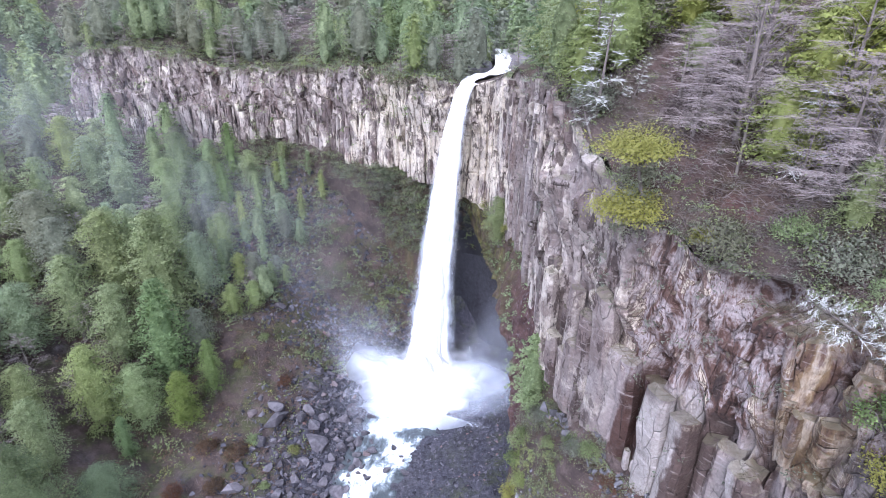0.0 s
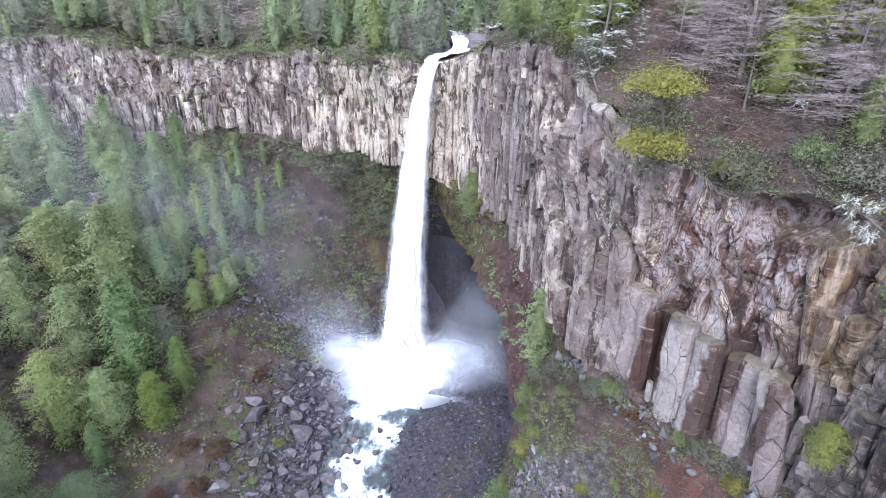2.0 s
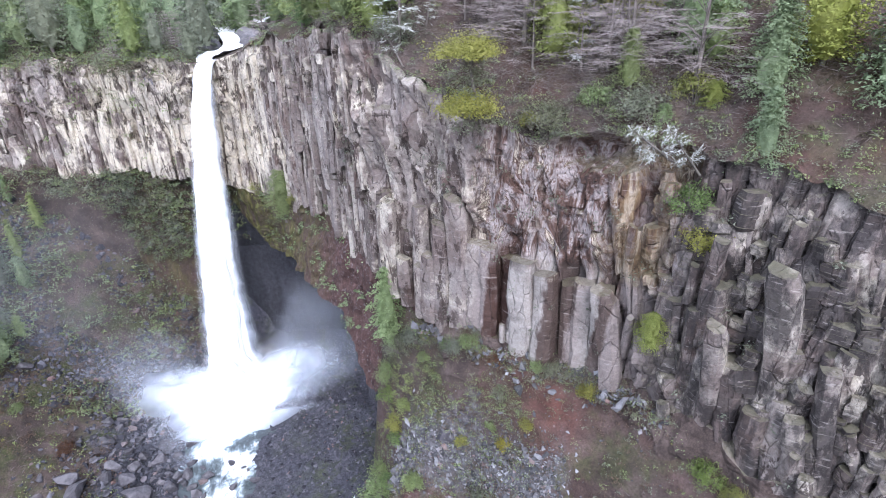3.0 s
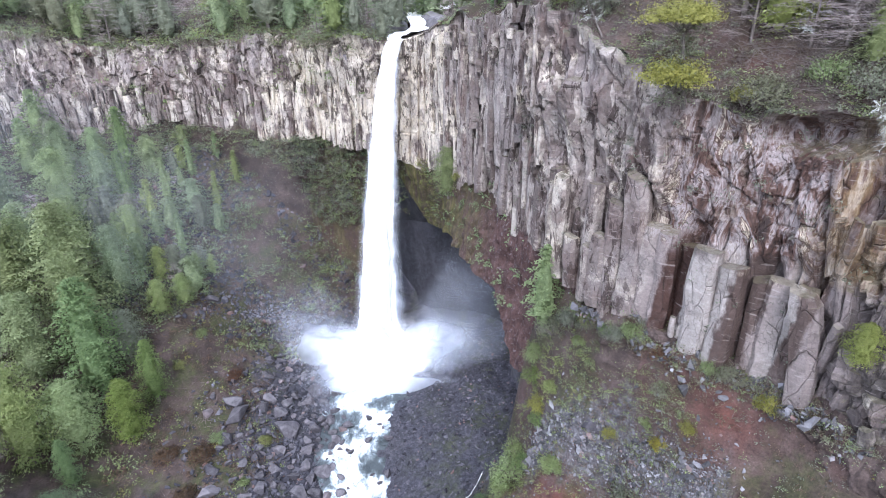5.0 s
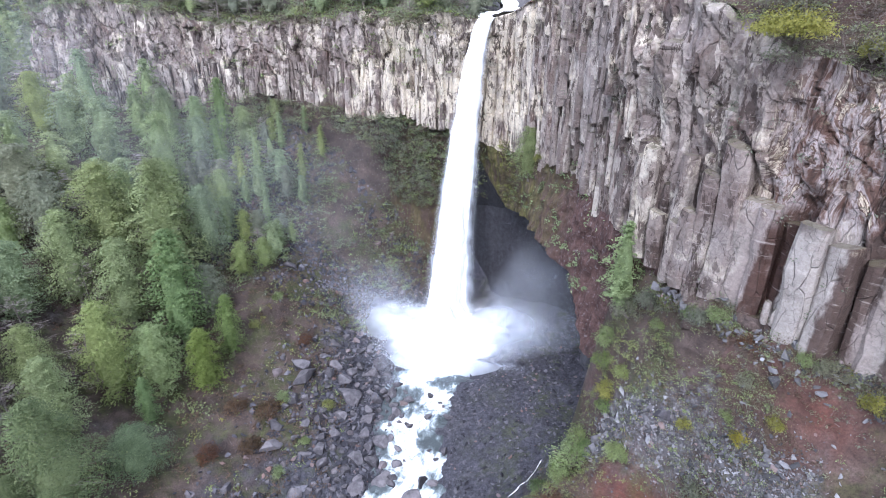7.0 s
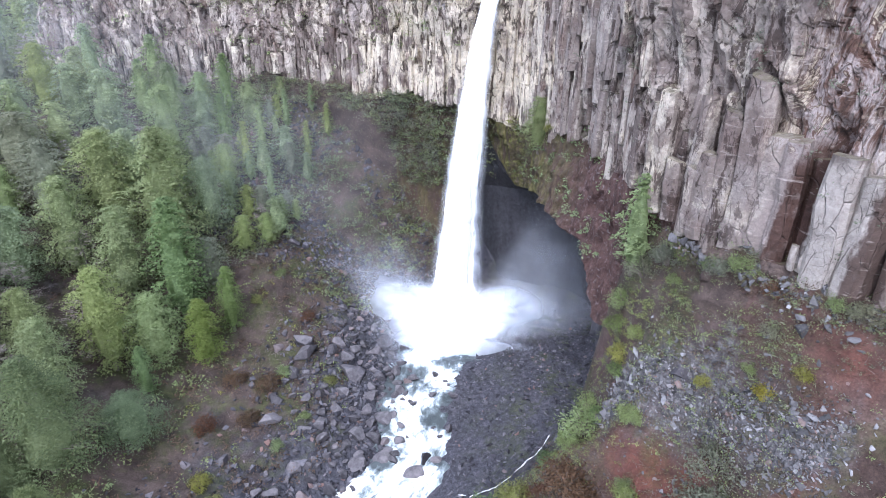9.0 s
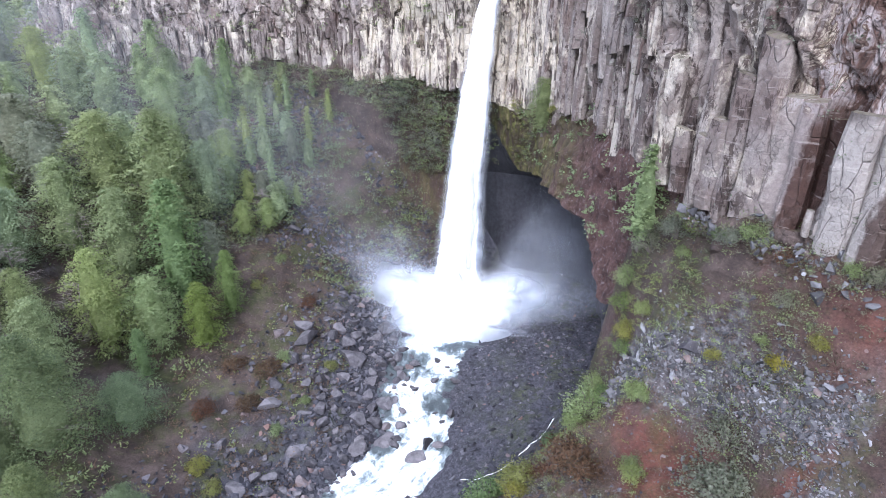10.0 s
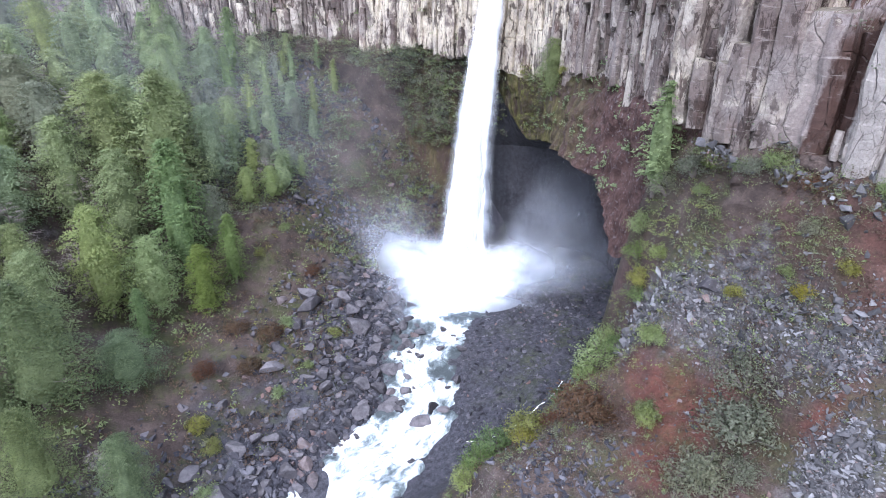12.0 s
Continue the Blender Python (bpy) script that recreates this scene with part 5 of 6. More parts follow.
def left_wood():
    """The rest of the wooded slope: its edge runs from the near bank to the foot of the far wall."""
    while True:
        x, y = RNG.uniform(-112, -42), RNG.uniform(18, 126)
        edge = np.interp(y, [18, 50, 70, 94, 100, 110, 122], [-58, -66, -72, -54, -51, -55, -58])
        if x < edge and x > -0.75 * y - 48 and all((x - t[1]) ** 2 + (y - t[2]) ** 2 > 25 for t in SLOPE_TREES):
            return x, y, None


wood(["hill_a", "hill_b", "beech_c", "hill_a", "grey", "hill_b", "hill_a", "bare_b"], 68, left_wood, (0.8, 1.15), "wood beside the river", 5.2)
wood(["rim_a", "rim_b", "rim_c", "bare_b", "rim_a", "rim_c", "bare"], 95, behind_rim(2.5, 10.9, 0.8, 22), (0.38, 0.95), "wood above the far wall", 3.6)
wood(["far_a", "far_c", "far_b", "far_a"], 80, behind_rim(1.0, 12.7, 20, 60), (0.75, 1.1), "wood above the far wall", 4.6)
wood(["hill_a", "hill_b", "bright", "bare"], 30, behind_rim(12.9, 16.2, 1.0, 22), (0.45, 0.75), "wood above the near wall", 2.8)
wood(["bare", "bare_b", "near_a", "bare", "near_c"], 34, behind_rim(15.8, 20.6, 6.5, 26), (0.5, 0.9), "wood above the near wall", 3.4)
wood(["near_b", "bare", "near_b", "near_a", "near_c"], 18, behind_rim(20.2, 24.0, 4, 28), (0.75, 1.1), "wood above the near wall", 4.2)
wood(["far_b", "far_a", "far_c"], 50, behind_rim(12.8, 23.0, 24, 70), (0.8, 1.2), "wood above the near wall", 5.0)


# ---- boulders ----
def boulder_mesh(seed, cuts=12):
    """An angular block: an icosphere planed off on several sides."""
    rng = np.random.default_rng(seed)
    bm = bmesh.new()
    bmesh.ops.create_icosphere(bm, subdivisions=3, radius=1.0)
    for v in bm.verts:
        v.co *= 1 + 0.12 * noise.noise(v.co * 1.7 + Vector((seed, 0, 0)))
    for _ in range(cuts):
        nrm = Vector(rng.normal(size=3)).normalized()
        lim = rng.uniform(0.38, 0.72)
        for v in bm.verts:
            over = v.co.dot(nrm) - lim
            if over > 0:
                v.co -= nrm * over * 1.0
    for f in bm.faces:
        f.smooth = False
    bmesh.ops.dissolve_limit(bm, angle_limit=radians(7), verts=bm.verts, edges=bm.edges)
    me = bpy.data.meshes.new("boulder")
    bm.to_mesh(me)
    bm.free()
    me.materials.append(BOULDER)
    return me


def round_mesh(seed):
    """A water-worn rock: a rounded lump with a few soft planes."""
    bm = bmesh.new()
    bmesh.ops.create_icosphere(bm, subdivisions=4, radius=1.0)
    for v in bm.verts:
        v.co *= 1 + 0.22 * noise.noise(v.co * 1.1 + Vector((seed, 3, 0))) + 0.08 * noise.noise(v.co * 3.1 + Vector((0, seed, 0)))
    for f in bm.faces:
        f.smooth = True
    me = bpy.data.meshes.new("brink_rock")
    bm.to_mesh(me)
    bm.free()
    me.materials.append(SMOOTH)
    return me


ROUND = [round_mesh(n * 7.7) for n in range(4)]
BLOCKS = [boulder_mesh(100 + n) for n in range(9)]


def boulder(x, y, r, sink=0.3, z=None, label="dark grey angular basalt boulder beside the water"):
    ob = new("boulder", BLOCKS[RNG.integers(len(BLOCKS))])
    z = float(land(x, y)[0]) if z is None else z
    ob.matrix_world = pose(x, y, z + r * (0.5 - sink), *RNG.uniform(-25, 25, 2), RNG.uniform(0, 360))
    ob.scale = r * RNG.uniform(0.75, 1.3), r * RNG.uniform(0.75, 1.2), r * RNG.uniform(0.5, 0.85)
    return tagged(ob, label, "boulder", "boulders along the river")


laid = []


def lay(x, y, r, **more):
    laid.append((x, y, r))
    return boulder(x, y, r, **more)


lay(-11.8, 72.4, 1.5, label="dark wet boulder standing in the white water")
lay(-10.6, 56.6, 1.7, label="dark brown boulder in the middle of the river")
lay(-12.2, 55.0, 1.6, label="dark brown boulder in the middle of the river")
lay(-9.2, 56.0, 1.2, label="dark brown boulder in the middle of the river")
lay(-13.5, 68.0, 1.1, label="dark wet boulder standing in the white water")
lay(-8.5, 68.5, 0.9, label="dark wet boulder standing in the white water")
lay(-17.5, 60.5, 2.0)
lay(-16.5, 57.5, 1.7)
lay(-19.5, 57.0, 1.6)
lay(-16.2, 64.0, 1.6)
lay(-29.5, 78.2, 1.9, label="pale flat slab of basalt on the bank")
lay(2.5, 80.5, 1.6, label="dark wet boulder at the edge of the pool")
lay(0.5, 78.0, 1.0, label="dark wet boulder at the edge of the pool")
lay(9.8, 35.5, 1.2, label="grey boulder on the steep stony slope")
for n in range(30):
    y = RNG.uniform(56.5, 75)
    lay(np.interp(y, [56, 66, 75], [-16.5, -14.8, -13.5]) + RNG.normal(0, 1.5), y, RNG.uniform(0.45, 1.3), label="dark wet boulder standing in the white water", sink=0.05)
for n in range(18):
    y = RNG.uniform(59, 77)
    lay(np.interp(y, [59, 66, 77], [-11.5, -11.3, -9.0]) + RNG.choice([-1, 1]) * RNG.uniform(1.0, 5.5), y, RNG.uniform(0.5, 1.15), label="dark wet boulder standing in the white water", sink=0.0)
for _ in range(9000):
    if len(laid) >= 300:
        break
    y = RNG.uniform(40, 98)
    k = int(np.argmin(np.abs(RIVER_RUN[:, 1] - y)))
    x = RIVER_RUN[k, 0] - RIVER_RUN[k, 2] * RNG.uniform(0.75, 1.15) - np.abs(RNG.normal(0, 5.5))
    r = np.clip(RNG.lognormal(0.0, 0.42), 0.5, 2.3) * (1.0 if y > 75 else 1.15)
    if x < -40 or any((x - a) ** 2 + (y - b) ** 2 < (0.72 * (r + c)) ** 2 for a, b, c in laid):
        continue
    lay(x, y, r)


def block_arrays(me):
    v = np.empty(len(me.vertices) * 3, np.float32)
    me.vertices.foreach_get("co", v)
    me.calc_loop_triangles()
    f = np.empty(len(me.loop_triangles) * 3, np.int32)
    me.loop_triangles.foreach_get("vertices", f)
    return v.reshape(-1, 3), f.reshape(-1, 3)


def small_block(seed):
    rng = np.random.default_rng(seed)
    bm = bmesh.new()
    bmesh.ops.create_icosphere(bm, subdivisions=1, radius=1.0)
    for v in bm.verts:
        v.co = v.co * rng.uniform(0.65, 1.1)
    me = bpy.data.meshes.new("stone")
    bm.to_mesh(me)
    bm.free()
    return block_arrays(me)


def shard(seed):
    """An angular splinter of rock: the hull of a few points."""
    rng = np.random.default_rng(seed)
    bm = bmesh.new()
    for p in rng.uniform(-1, 1, (10, 3)) * (1.0, 0.7, 0.7):
        bm.verts.new(p)
    hull = bmesh.ops.convex_hull(bm, input=bm.verts)
    bmesh.ops.delete(bm, geom=[g for g in hull["geom_interior"] if isinstance(g, bmesh.types.BMVert)], context="VERTS")
    me = bpy.data.meshes.new("shard")
    bm.to_mesh(me)
    bm.free()
    return block_arrays(me)


SMALL = [small_block(n) for n in range(8)]
SHARDS = [shard(50 + n) for n in range(10)]


def strewn(name, spots, sizes, material, label, blocks=SMALL, flat=0.6, category="stones"):
    """Loose stones in one mesh: spots are places on the ground."""
    pieces = []
    for p, r in zip(spots, sizes):
        v, f = blocks[RNG.integers(len(blocks))]
        m = np.array(Euler(RNG.uniform(-1.1, 1.1, 3) + (0, 0, RNG.uniform(0, 6.3))).to_matrix())
        pieces.append(((v * RNG.uniform(0.7, 1.3, 3) * (1, 1, flat)) @ m.T * r + p, f))
    v, f = joined(pieces)
    return tagged(part(name, sheet_mesh(name, v, f, False), material), label, category, kind="stuff")


def on_land(x, y, lift=0.0):
    return np.stack([x, y, land(x, y) + lift], -1)


# rubble of the boulder field
n = 5600
y = RNG.uniform(36, 106, n)
k = np.abs(RIVER_RUN[:, 1][None] - np.minimum(y, 86)[:, None]).argmin(1)
x = RIVER_RUN[k, 0] - RIVER_RUN[k, 2] * RNG.uniform(0.8, 1.1, n) - np.abs(RNG.normal(0, 8.5, n)) - 0.25 * np.maximum(y - 86, 0)
strewn("bank_rubble", on_land(x, y, 0.05), np.clip(RNG.lognormal(-1.15, 0.5, n), 0.12, 0.8), STONES, "dark grey rubble between the boulders of the bank", SHARDS, 0.7)
# the gravel floor before the hollow
n = 3800
x, y = RNG.uniform(-8, 24, n), RNG.uniform(46, 90, n)
keep = (off_river(x, y) > -0.5) & (land_height(x, y) < 9)
x, y = x[keep], y[keep]
strewn("floor_gravel", on_land(x, y), np.clip(RNG.lognormal(-1.5, 0.5, len(x)), 0.1, 0.7), STONES, "dark wet gravel before the hollow", SHARDS, 0.7)
# scree on the far slope
n = 4500
x, y = RNG.uniform(-48, -6, n), RNG.uniform(92, 126, n)
keep = fbm(np.stack([x, y, 0 * x], -1), 0.09, 3) > -0.1
x, y = x[keep], y[keep]
strewn("far_scree", on_land(x, y), np.clip(RNG.lognormal(-1.2, 0.5, len(x)), 0.12, 0.8), STONES, "grey scree under the far wall")


def rib_line(n, width, pts):
    c = spline(pts, n)
    return c[:, 0] + RNG.normal(0, width, n), c[:, 1] + RNG.normal(0, width, n)


x, y = rib_line(5200, 0.75, RIB[::3])
strewn("rib_rubble", on_land(x, y), np.clip(RNG.lognormal(-2.25, 0.6, len(x)), 0.05, 0.55), PALE_STONES, "pale grey broken rock of the rib on the slope", SHARDS, 0.75)
x, y = RNG.normal(11.6, 1.0, 3400), RNG.normal(21.9, 1.05, 3400)
strewn("rib_rubble", on_land(x, y), np.clip(RNG.lognormal(-2.35, 0.6, len(x)), 0.05, 0.5), PALE_STONES, "pale bluish broken rock low on the slope", SHARDS, 0.75)
x, y = RNG.normal(6.9, 0.6, 70), RNG.normal(40.0, 0.9, 70)
strewn("rib_rubble", on_land(x, y), RNG.uniform(0.25, 0.7, 70), PALE_STONES, "grey slabs at the head of the rib", SHARDS, 0.6)
# broken rock and brush where the near wall meets the slope
i = (RNG.uniform(17.2, 21.6, 700) * PER).astype(int)
p = FOOT[i].copy()
p[:, :2] -= WAY[i] * np.abs(RNG.normal(0.5, 0.9, (700, 1)))
p[:, 2] = np.maximum(land(p[:, 0], p[:, 1]), p[:, 2] - 1.2 * RNG.uniform(0.6, 1.6, 700))
strewn("foot_rubble", p, np.clip(RNG.lognormal(-1.7, 0.55, 700), 0.08, 0.7), PALE_STONES, "broken basalt at the foot of the near wall", SHARDS, 0.8)
x, y = RNG.uniform(-10, 20, 1400), RNG.uniform(14, 47, 1400)
keep = land_height(x, y) > 6
strewn("slope_stones", on_land(x[keep], y[keep]), np.clip(RNG.lognormal(-2.5, 0.5, keep.sum()), 0.04, 0.3), PALE_STONES, "scattered stones on the brown slope")
x, y = RNG.normal(8.0, 0.5, 60), RNG.normal(31.2, 0.6, 60)
strewn("slope_stones", on_land(x, y), RNG.uniform(0.1, 0.32, 60), PALE_STONES, "pale stones on the red soil", SHARDS, 0.8)
x, y = RNG.normal(-3, 3.0, 500), RNG.normal(28.5, 2.2, 500)
strewn("slope_stones", on_land(x, y), RNG.uniform(0.1, 0.42, 500), STONES, "dark stones on the slope above the river", SHARDS, 0.7)


# ---- undergrowth, far woods and the plants that stand out ----
def patch(name, x, y, z, radius, per, leaf, material, label, squash=0.7, category="undergrowth"):
    c = np.stack([x, y, z], -1)
    r = radius * RNG.uniform(0.6, 1.5, len(c))
    return tagged(part(name, leaf_mesh(name, clumps(c, r, per, leaf, RNG, squash)), material), label, category, kind="stuff")


def some_spots(n, x0, x1, y0, y1, scale, cut, seed, low=-99.0):
    """Places in a field, gathered in drifts."""
    x, y = RNG.uniform(x0, x1, n), RNG.uniform(y0, y1, n)
    keep = (fbm(np.stack([x, y, 0 * x + seed], -1), scale, 3) > cut) & (off_river(x, y) > 2.0) & (land_height(x, y) > low)
    return x[keep], y[keep], land(x[keep], y[keep])


# far slope under the wall, and the floor of the wood
for seed, material, n, cut, label in ((1, LEAF_DARK, 1300, 0.0, "dark green low growth on the far slope"), (2, LEAF_BROWN, 1900, -0.1, "brown dead brush on the far slope"),
                                      (3, LEAF_MID, 1100, 0.05, "green low growth on the far slope"), (4, LEAF_GREY, 800, 0.05, "grey twiggy growth on the far slope")):
    x, y, z = some_spots(n, -62, -4, 90, 130, 0.12, cut, seed)
    patch("undergrowth", x, y, z, 1.15, 26, 0.19, material, label)
for seed, material, n, label in ((5, LEAF_DARK, 900, "dark green growth between the trees"), (6, LEAF_MID, 600, "green growth between the trees"), (7, LEAF_BROWN, 500, "brown growth between the trees")):
    x, y, z = some_spots(n, -100, -42, 22, 130, 0.12, 0.0, seed)
    patch("undergrowth", x, y, z, 1.3, 26, 0.22, material, label)
# the bank between the wood and the boulders
for seed, material, n, cut, label in ((8, LEAF_BROWN, 900, 0.05, "brown scrub on the river bank"), (9, LEAF_MID, 420, 0.15, "green scrub on the river bank"), (10, LEAF_YELLOW, 110, 0.2, "yellowish scrub on the river bank")):
    x, y, z = some_spots(n, -46, -22, 36, 100, 0.16, cut, seed)
    patch("undergrowth", x, y, z, 0.75, 24, 0.14, material, label)
# the near slope
for seed, material, n, cut, label in ((11, LEAF_BROWN, 2400, -0.25, "brown dry tufts on the near slope"), (12, LEAF_MID, 1500, -0.05, "green tufts on the near slope"),
                                      (13, LEAF_YELLOW, 70, 0.1, "yellow-green tufts on the near slope"), (14, LEAF_GREY, 1500, -0.1, "grey dry twigs on the near slope")):
    x, y, z = some_spots(n, -14, 22, 10, 49, 0.25, cut, seed, 7.0)
    clear = bell(x, y, 7.0, 30, 3.2, 4.5) < 0.45
    x, y, z = x[clear], y[clear], z[clear]
    patch("undergrowth", x, y, z, 0.42, 34, 0.06, material, label)


def rim_spots(n, k0, k1, o0, o1):
    p = np.array([upland_at(RNG.uniform(k0, k1), RNG.uniform(o0, o1)) for _ in range(n)])
    return p[:, 0], p[:, 1], p[:, 2]


for material, n, label in ((LEAF_DARK, 500, "dark green scrub along the far rim"), (LEAF_MID, 260, "green scrub along the far rim"), (LEAF_GREY, 420, "grey leafless scrub along the far rim"), (LEAF_BROWN, 300, "brown scrub along the far rim")):
    patch("rim_scrub", *rim_spots(n, 2.0, 10.9, -0.3, 24), 1.1, 30, 0.2, material, label)
for material, n, label in ((LEAF_DARK, 260, "dark green scrub at the far brink"), (LEAF_GREY, 260, "grey scrub at the far brink"), (LEAF_MID, 160, "green scrub at the far brink")):
    patch("rim_scrub", *rim_spots(n, 2.4, 10.7, -0.8, 4), 0.9, 30, 0.17, material, label)
for material, n, label in ((LEAF_GREY, 150, "grey scrub hanging over the far brink"), (LEAF_DARK, 100, "dark green scrub hanging over the far brink"), (LEAF_BROWN, 80, "brown scrub hanging over the far brink")):
    x, y, z = rim_spots(n, 2.6, 9.6, -1.2, 1.2)
    patch("rim_scrub", x, y, z - RNG.uniform(0, 1.6, n), 1.4, 44, 0.14, material, label, 1.0)
for material, n, label in ((LEAF_DARK, 140, "dark green scrub at the near brink"), (LEAF_GREY, 200, "grey scrub at the near brink"), (LEAF_MID, 160, "green scrub at the near brink")):
    patch("rim_scrub", *rim_spots(n, 12.7, 23.0, -0.5, 2.5), 0.5, 36, 0.08, material, label)
for material, n, label in ((LEAF_DARK, 420, "dark green scrub above the near wall"), (LEAF_MID, 420, "green scrub above the near wall"), (LEAF_GREY, 700, "grey twigs above the near wall"), (LEAF_BROWN, 1000, "brown litter and brush above the near wall")):
    patch("rim_scrub", *rim_spots(n, 12.6, 23.5, 0.2, 28), 0.5, 36, 0.08, material, label)

# woods too far to tell tree from tree
wood(["far_a", "far_a", "far_c", "far_b"], 150, in_box(-230, -96, 128, 290), (0.8, 1.3), "distant wood across the valley", 4.5)
x, y = RNG.uniform(-330, -96, 900), RNG.uniform(125, 400, 900)
patch("far_wood", x, y, land_height(x, y) + 1, 5.0, 80, 0.42, LEAF_DARK, "distant dark green forest across the valley", 1.1, "forest")
x, y, z = rim_spots(420, 1.0, 23.0, 60, 240)
patch("far_wood", x, y, z + 1, 6.5, 70, 0.66, LEAF_DARK, "dark green forest behind the rim", 1.2, "forest")
# small trees on the far slope
for kind, x, y, s in (("poplar", -26.6, 118.0, 0.55), ("poplar", -37.0, 105.0, 0.65), ("poplar", -30.5, 114.0, 0.6), ("poplar", -39.0, 112.0, 0.75), ("poplar", -35.0, 118.5, 0.6),
                      ("poplar", -21.0, 121.0, 0.55), ("poplar", -16.5, 118.5, 0.5), ("poplar", -41.5, 108.0, 0.8), ("bright", -46.5, 113.0, 0.6), ("bright", -47.0, 121.0, 0.7),
                      ("beech_c", -44.5, 104.0, 0.55), ("beech_a", -49.5, 112.0, 0.6), ("beech_a", -42.0, 118.0, 0.5), ("grey", -33.5, 110.0, 0.45), ("grey", -38.0, 100.5, 0.4),
                      ("beech_c", -52.0, 121.0, 0.6), ("beech_b", -57.0, 118.0, 0.6), ("grey", -60.0, 124.0, 0.6), ("bright", -63.0, 120.0, 0.6), ("bare_b", -54.0, 126.0, 0.6),
                      ("poplar", -30.0, 121.5, 0.45), ("poplar", -24.5, 122.5, 0.4), ("beech_c", -36.5, 95.0, 0.4), ("beech_c", -40.0, 92.5, 0.45), ("poplar", -43.0, 97.5, 0.6)):
    plant(kind, x, y, size=1.3 * s, group="young trees on the far slope")
for n in range(46):
    x, y = RNG.uniform(-60, -30), RNG.uniform(97, 125)
    if x < -0.55 * (y - 97) - 33 + 14:
        plant(("rim_b", "rim_c", "poplar", "rim_a", "bare_b")[n % 5], x, y, size=RNG.uniform(0.3, 0.6), wide=RNG.uniform(0.9, 1.4), group="young trees on the far slope")
# shrubs of the bank
for kind, x, y, s in (("shrub_y", -24.5, 70.2, 1.1), ("shrub_y", -38.5, 52.0, 1.3), ("shrub_y", -36.5, 49.5, 1.1), ("shrub", -30.4, 58.4, 0.9), ("shrub_b", -37.8, 68.3, 1.5),
                      ("shrub_b", -33.0, 67.8, 1.6), ("shrub", -31.0, 71.0, 1.2), ("shrub_b", -35.0, 62.5, 1.4), ("shrub", -33.9, 90.0, 1.0), ("shrub_y", -37.0, 84.0, 1.0),
                      ("shrub", -35.5, 44.0, 1.2), ("shrub_b", -40.0, 60.0, 1.3), ("shrub_b", -29.0, 84.0, 1.2), ("shrub", -27.5, 63.5, 0.8)):
    plant(kind, x, y, size=s, group="shrubs on the bank")
# the near slope and its spur
plant("poplar", 10.1, 47.6, 31.0, 1.0, wide=1.25, label="narrow columnar green tree on the edge of the spur")
for kind, x, y, s in (("shrub_l", 8.9, 46.2, 1.2), ("shrub_y", 8.0, 43.0, 1.1), ("shrub", 8.6, 41.5, 1.0), ("shrub_l", 7.6, 42.0, 1.0), ("shrub_g", 10.2, 45.2, 1.3), ("shrub", 9.4, 47.0, 1.3),
                      ("shrub_l", 11.7, 41.4, 0.9), ("shrub_l", 12.3, 38.4, 0.9), ("shrub", 13.3, 36.4, 1.0), ("shrub_g", 11.0, 42.8, 1.2), ("shrub_g", 12.6, 37.4, 1.0), ("shrub", 10.7, 40.8, 0.7),
                      ("shrub_y", 10.8, 33.8, 0.7), ("shrub_y", 12.6, 29.5, 0.75), ("shrub", 12.6, 31.5, 0.6), ("shrub_y", 14.2, 28.6, 0.7), ("shrub_b", 14.5, 33.7, 0.8), ("shrub_g", 13.8, 32.0, 0.7),
                      ("shrub_g", 9.6, 26.8, 1.3), ("shrub_g", 6.2, 25.8, 1.2), ("shrub_g", 8.0, 25.0, 1.0), ("shrub", 6.6, 36.0, 0.9), ("shrub", 4.8, 32.3, 0.9), ("shrub", 6.1, 43.5, 1.3),
                      ("shrub_l", 5.9, 41.4, 1.0), ("shrub_l", 3.8, 42.8, 1.4), ("shrub_y", -4.6, 33.0, 1.1), ("shrub_b", 0.4, 34.0, 1.2), ("shrub_b", -1.2, 35.2, 1.0), ("shrub_l", -8.2, 33.6, 1.4),
                      ("shrub", -9.6, 31.8, 1.2), ("shrub_b", -3.0, 36.0, 0.9), ("shrub_l", 2.0, 44.2, 1.1), ("shrub_y", 18.6, 25.6, 0.9), ("shrub_g", 17.4, 28.6, 0.9), ("shrub", 16.4, 30.0, 0.8),
                      ("shrub_l", 19.9, 15.0, 1.1), ("shrub_y", 20.2, 12.8, 0.9)):
    plant(kind, x, y, size=s, group="shrubs on the near slope")
# on ledges of the cliff
plant("beech_a", 9.9, 85.2, 33.4, 0.62, wide=1.0, label="dense dark green bush on a ledge beside the fall")
plant("shrub_y", 10.6, 82.0, 37.2, 0.9, label="yellow-green shrub under the columns")
plant("shrub_g", 9.9, 89.5, 36.0, 1.2, label="grey-green shrub under the columns")
plant("near_c", 19.9, 21.4, 42.4, 0.4, label="bright green bush rooted in the cliff face")
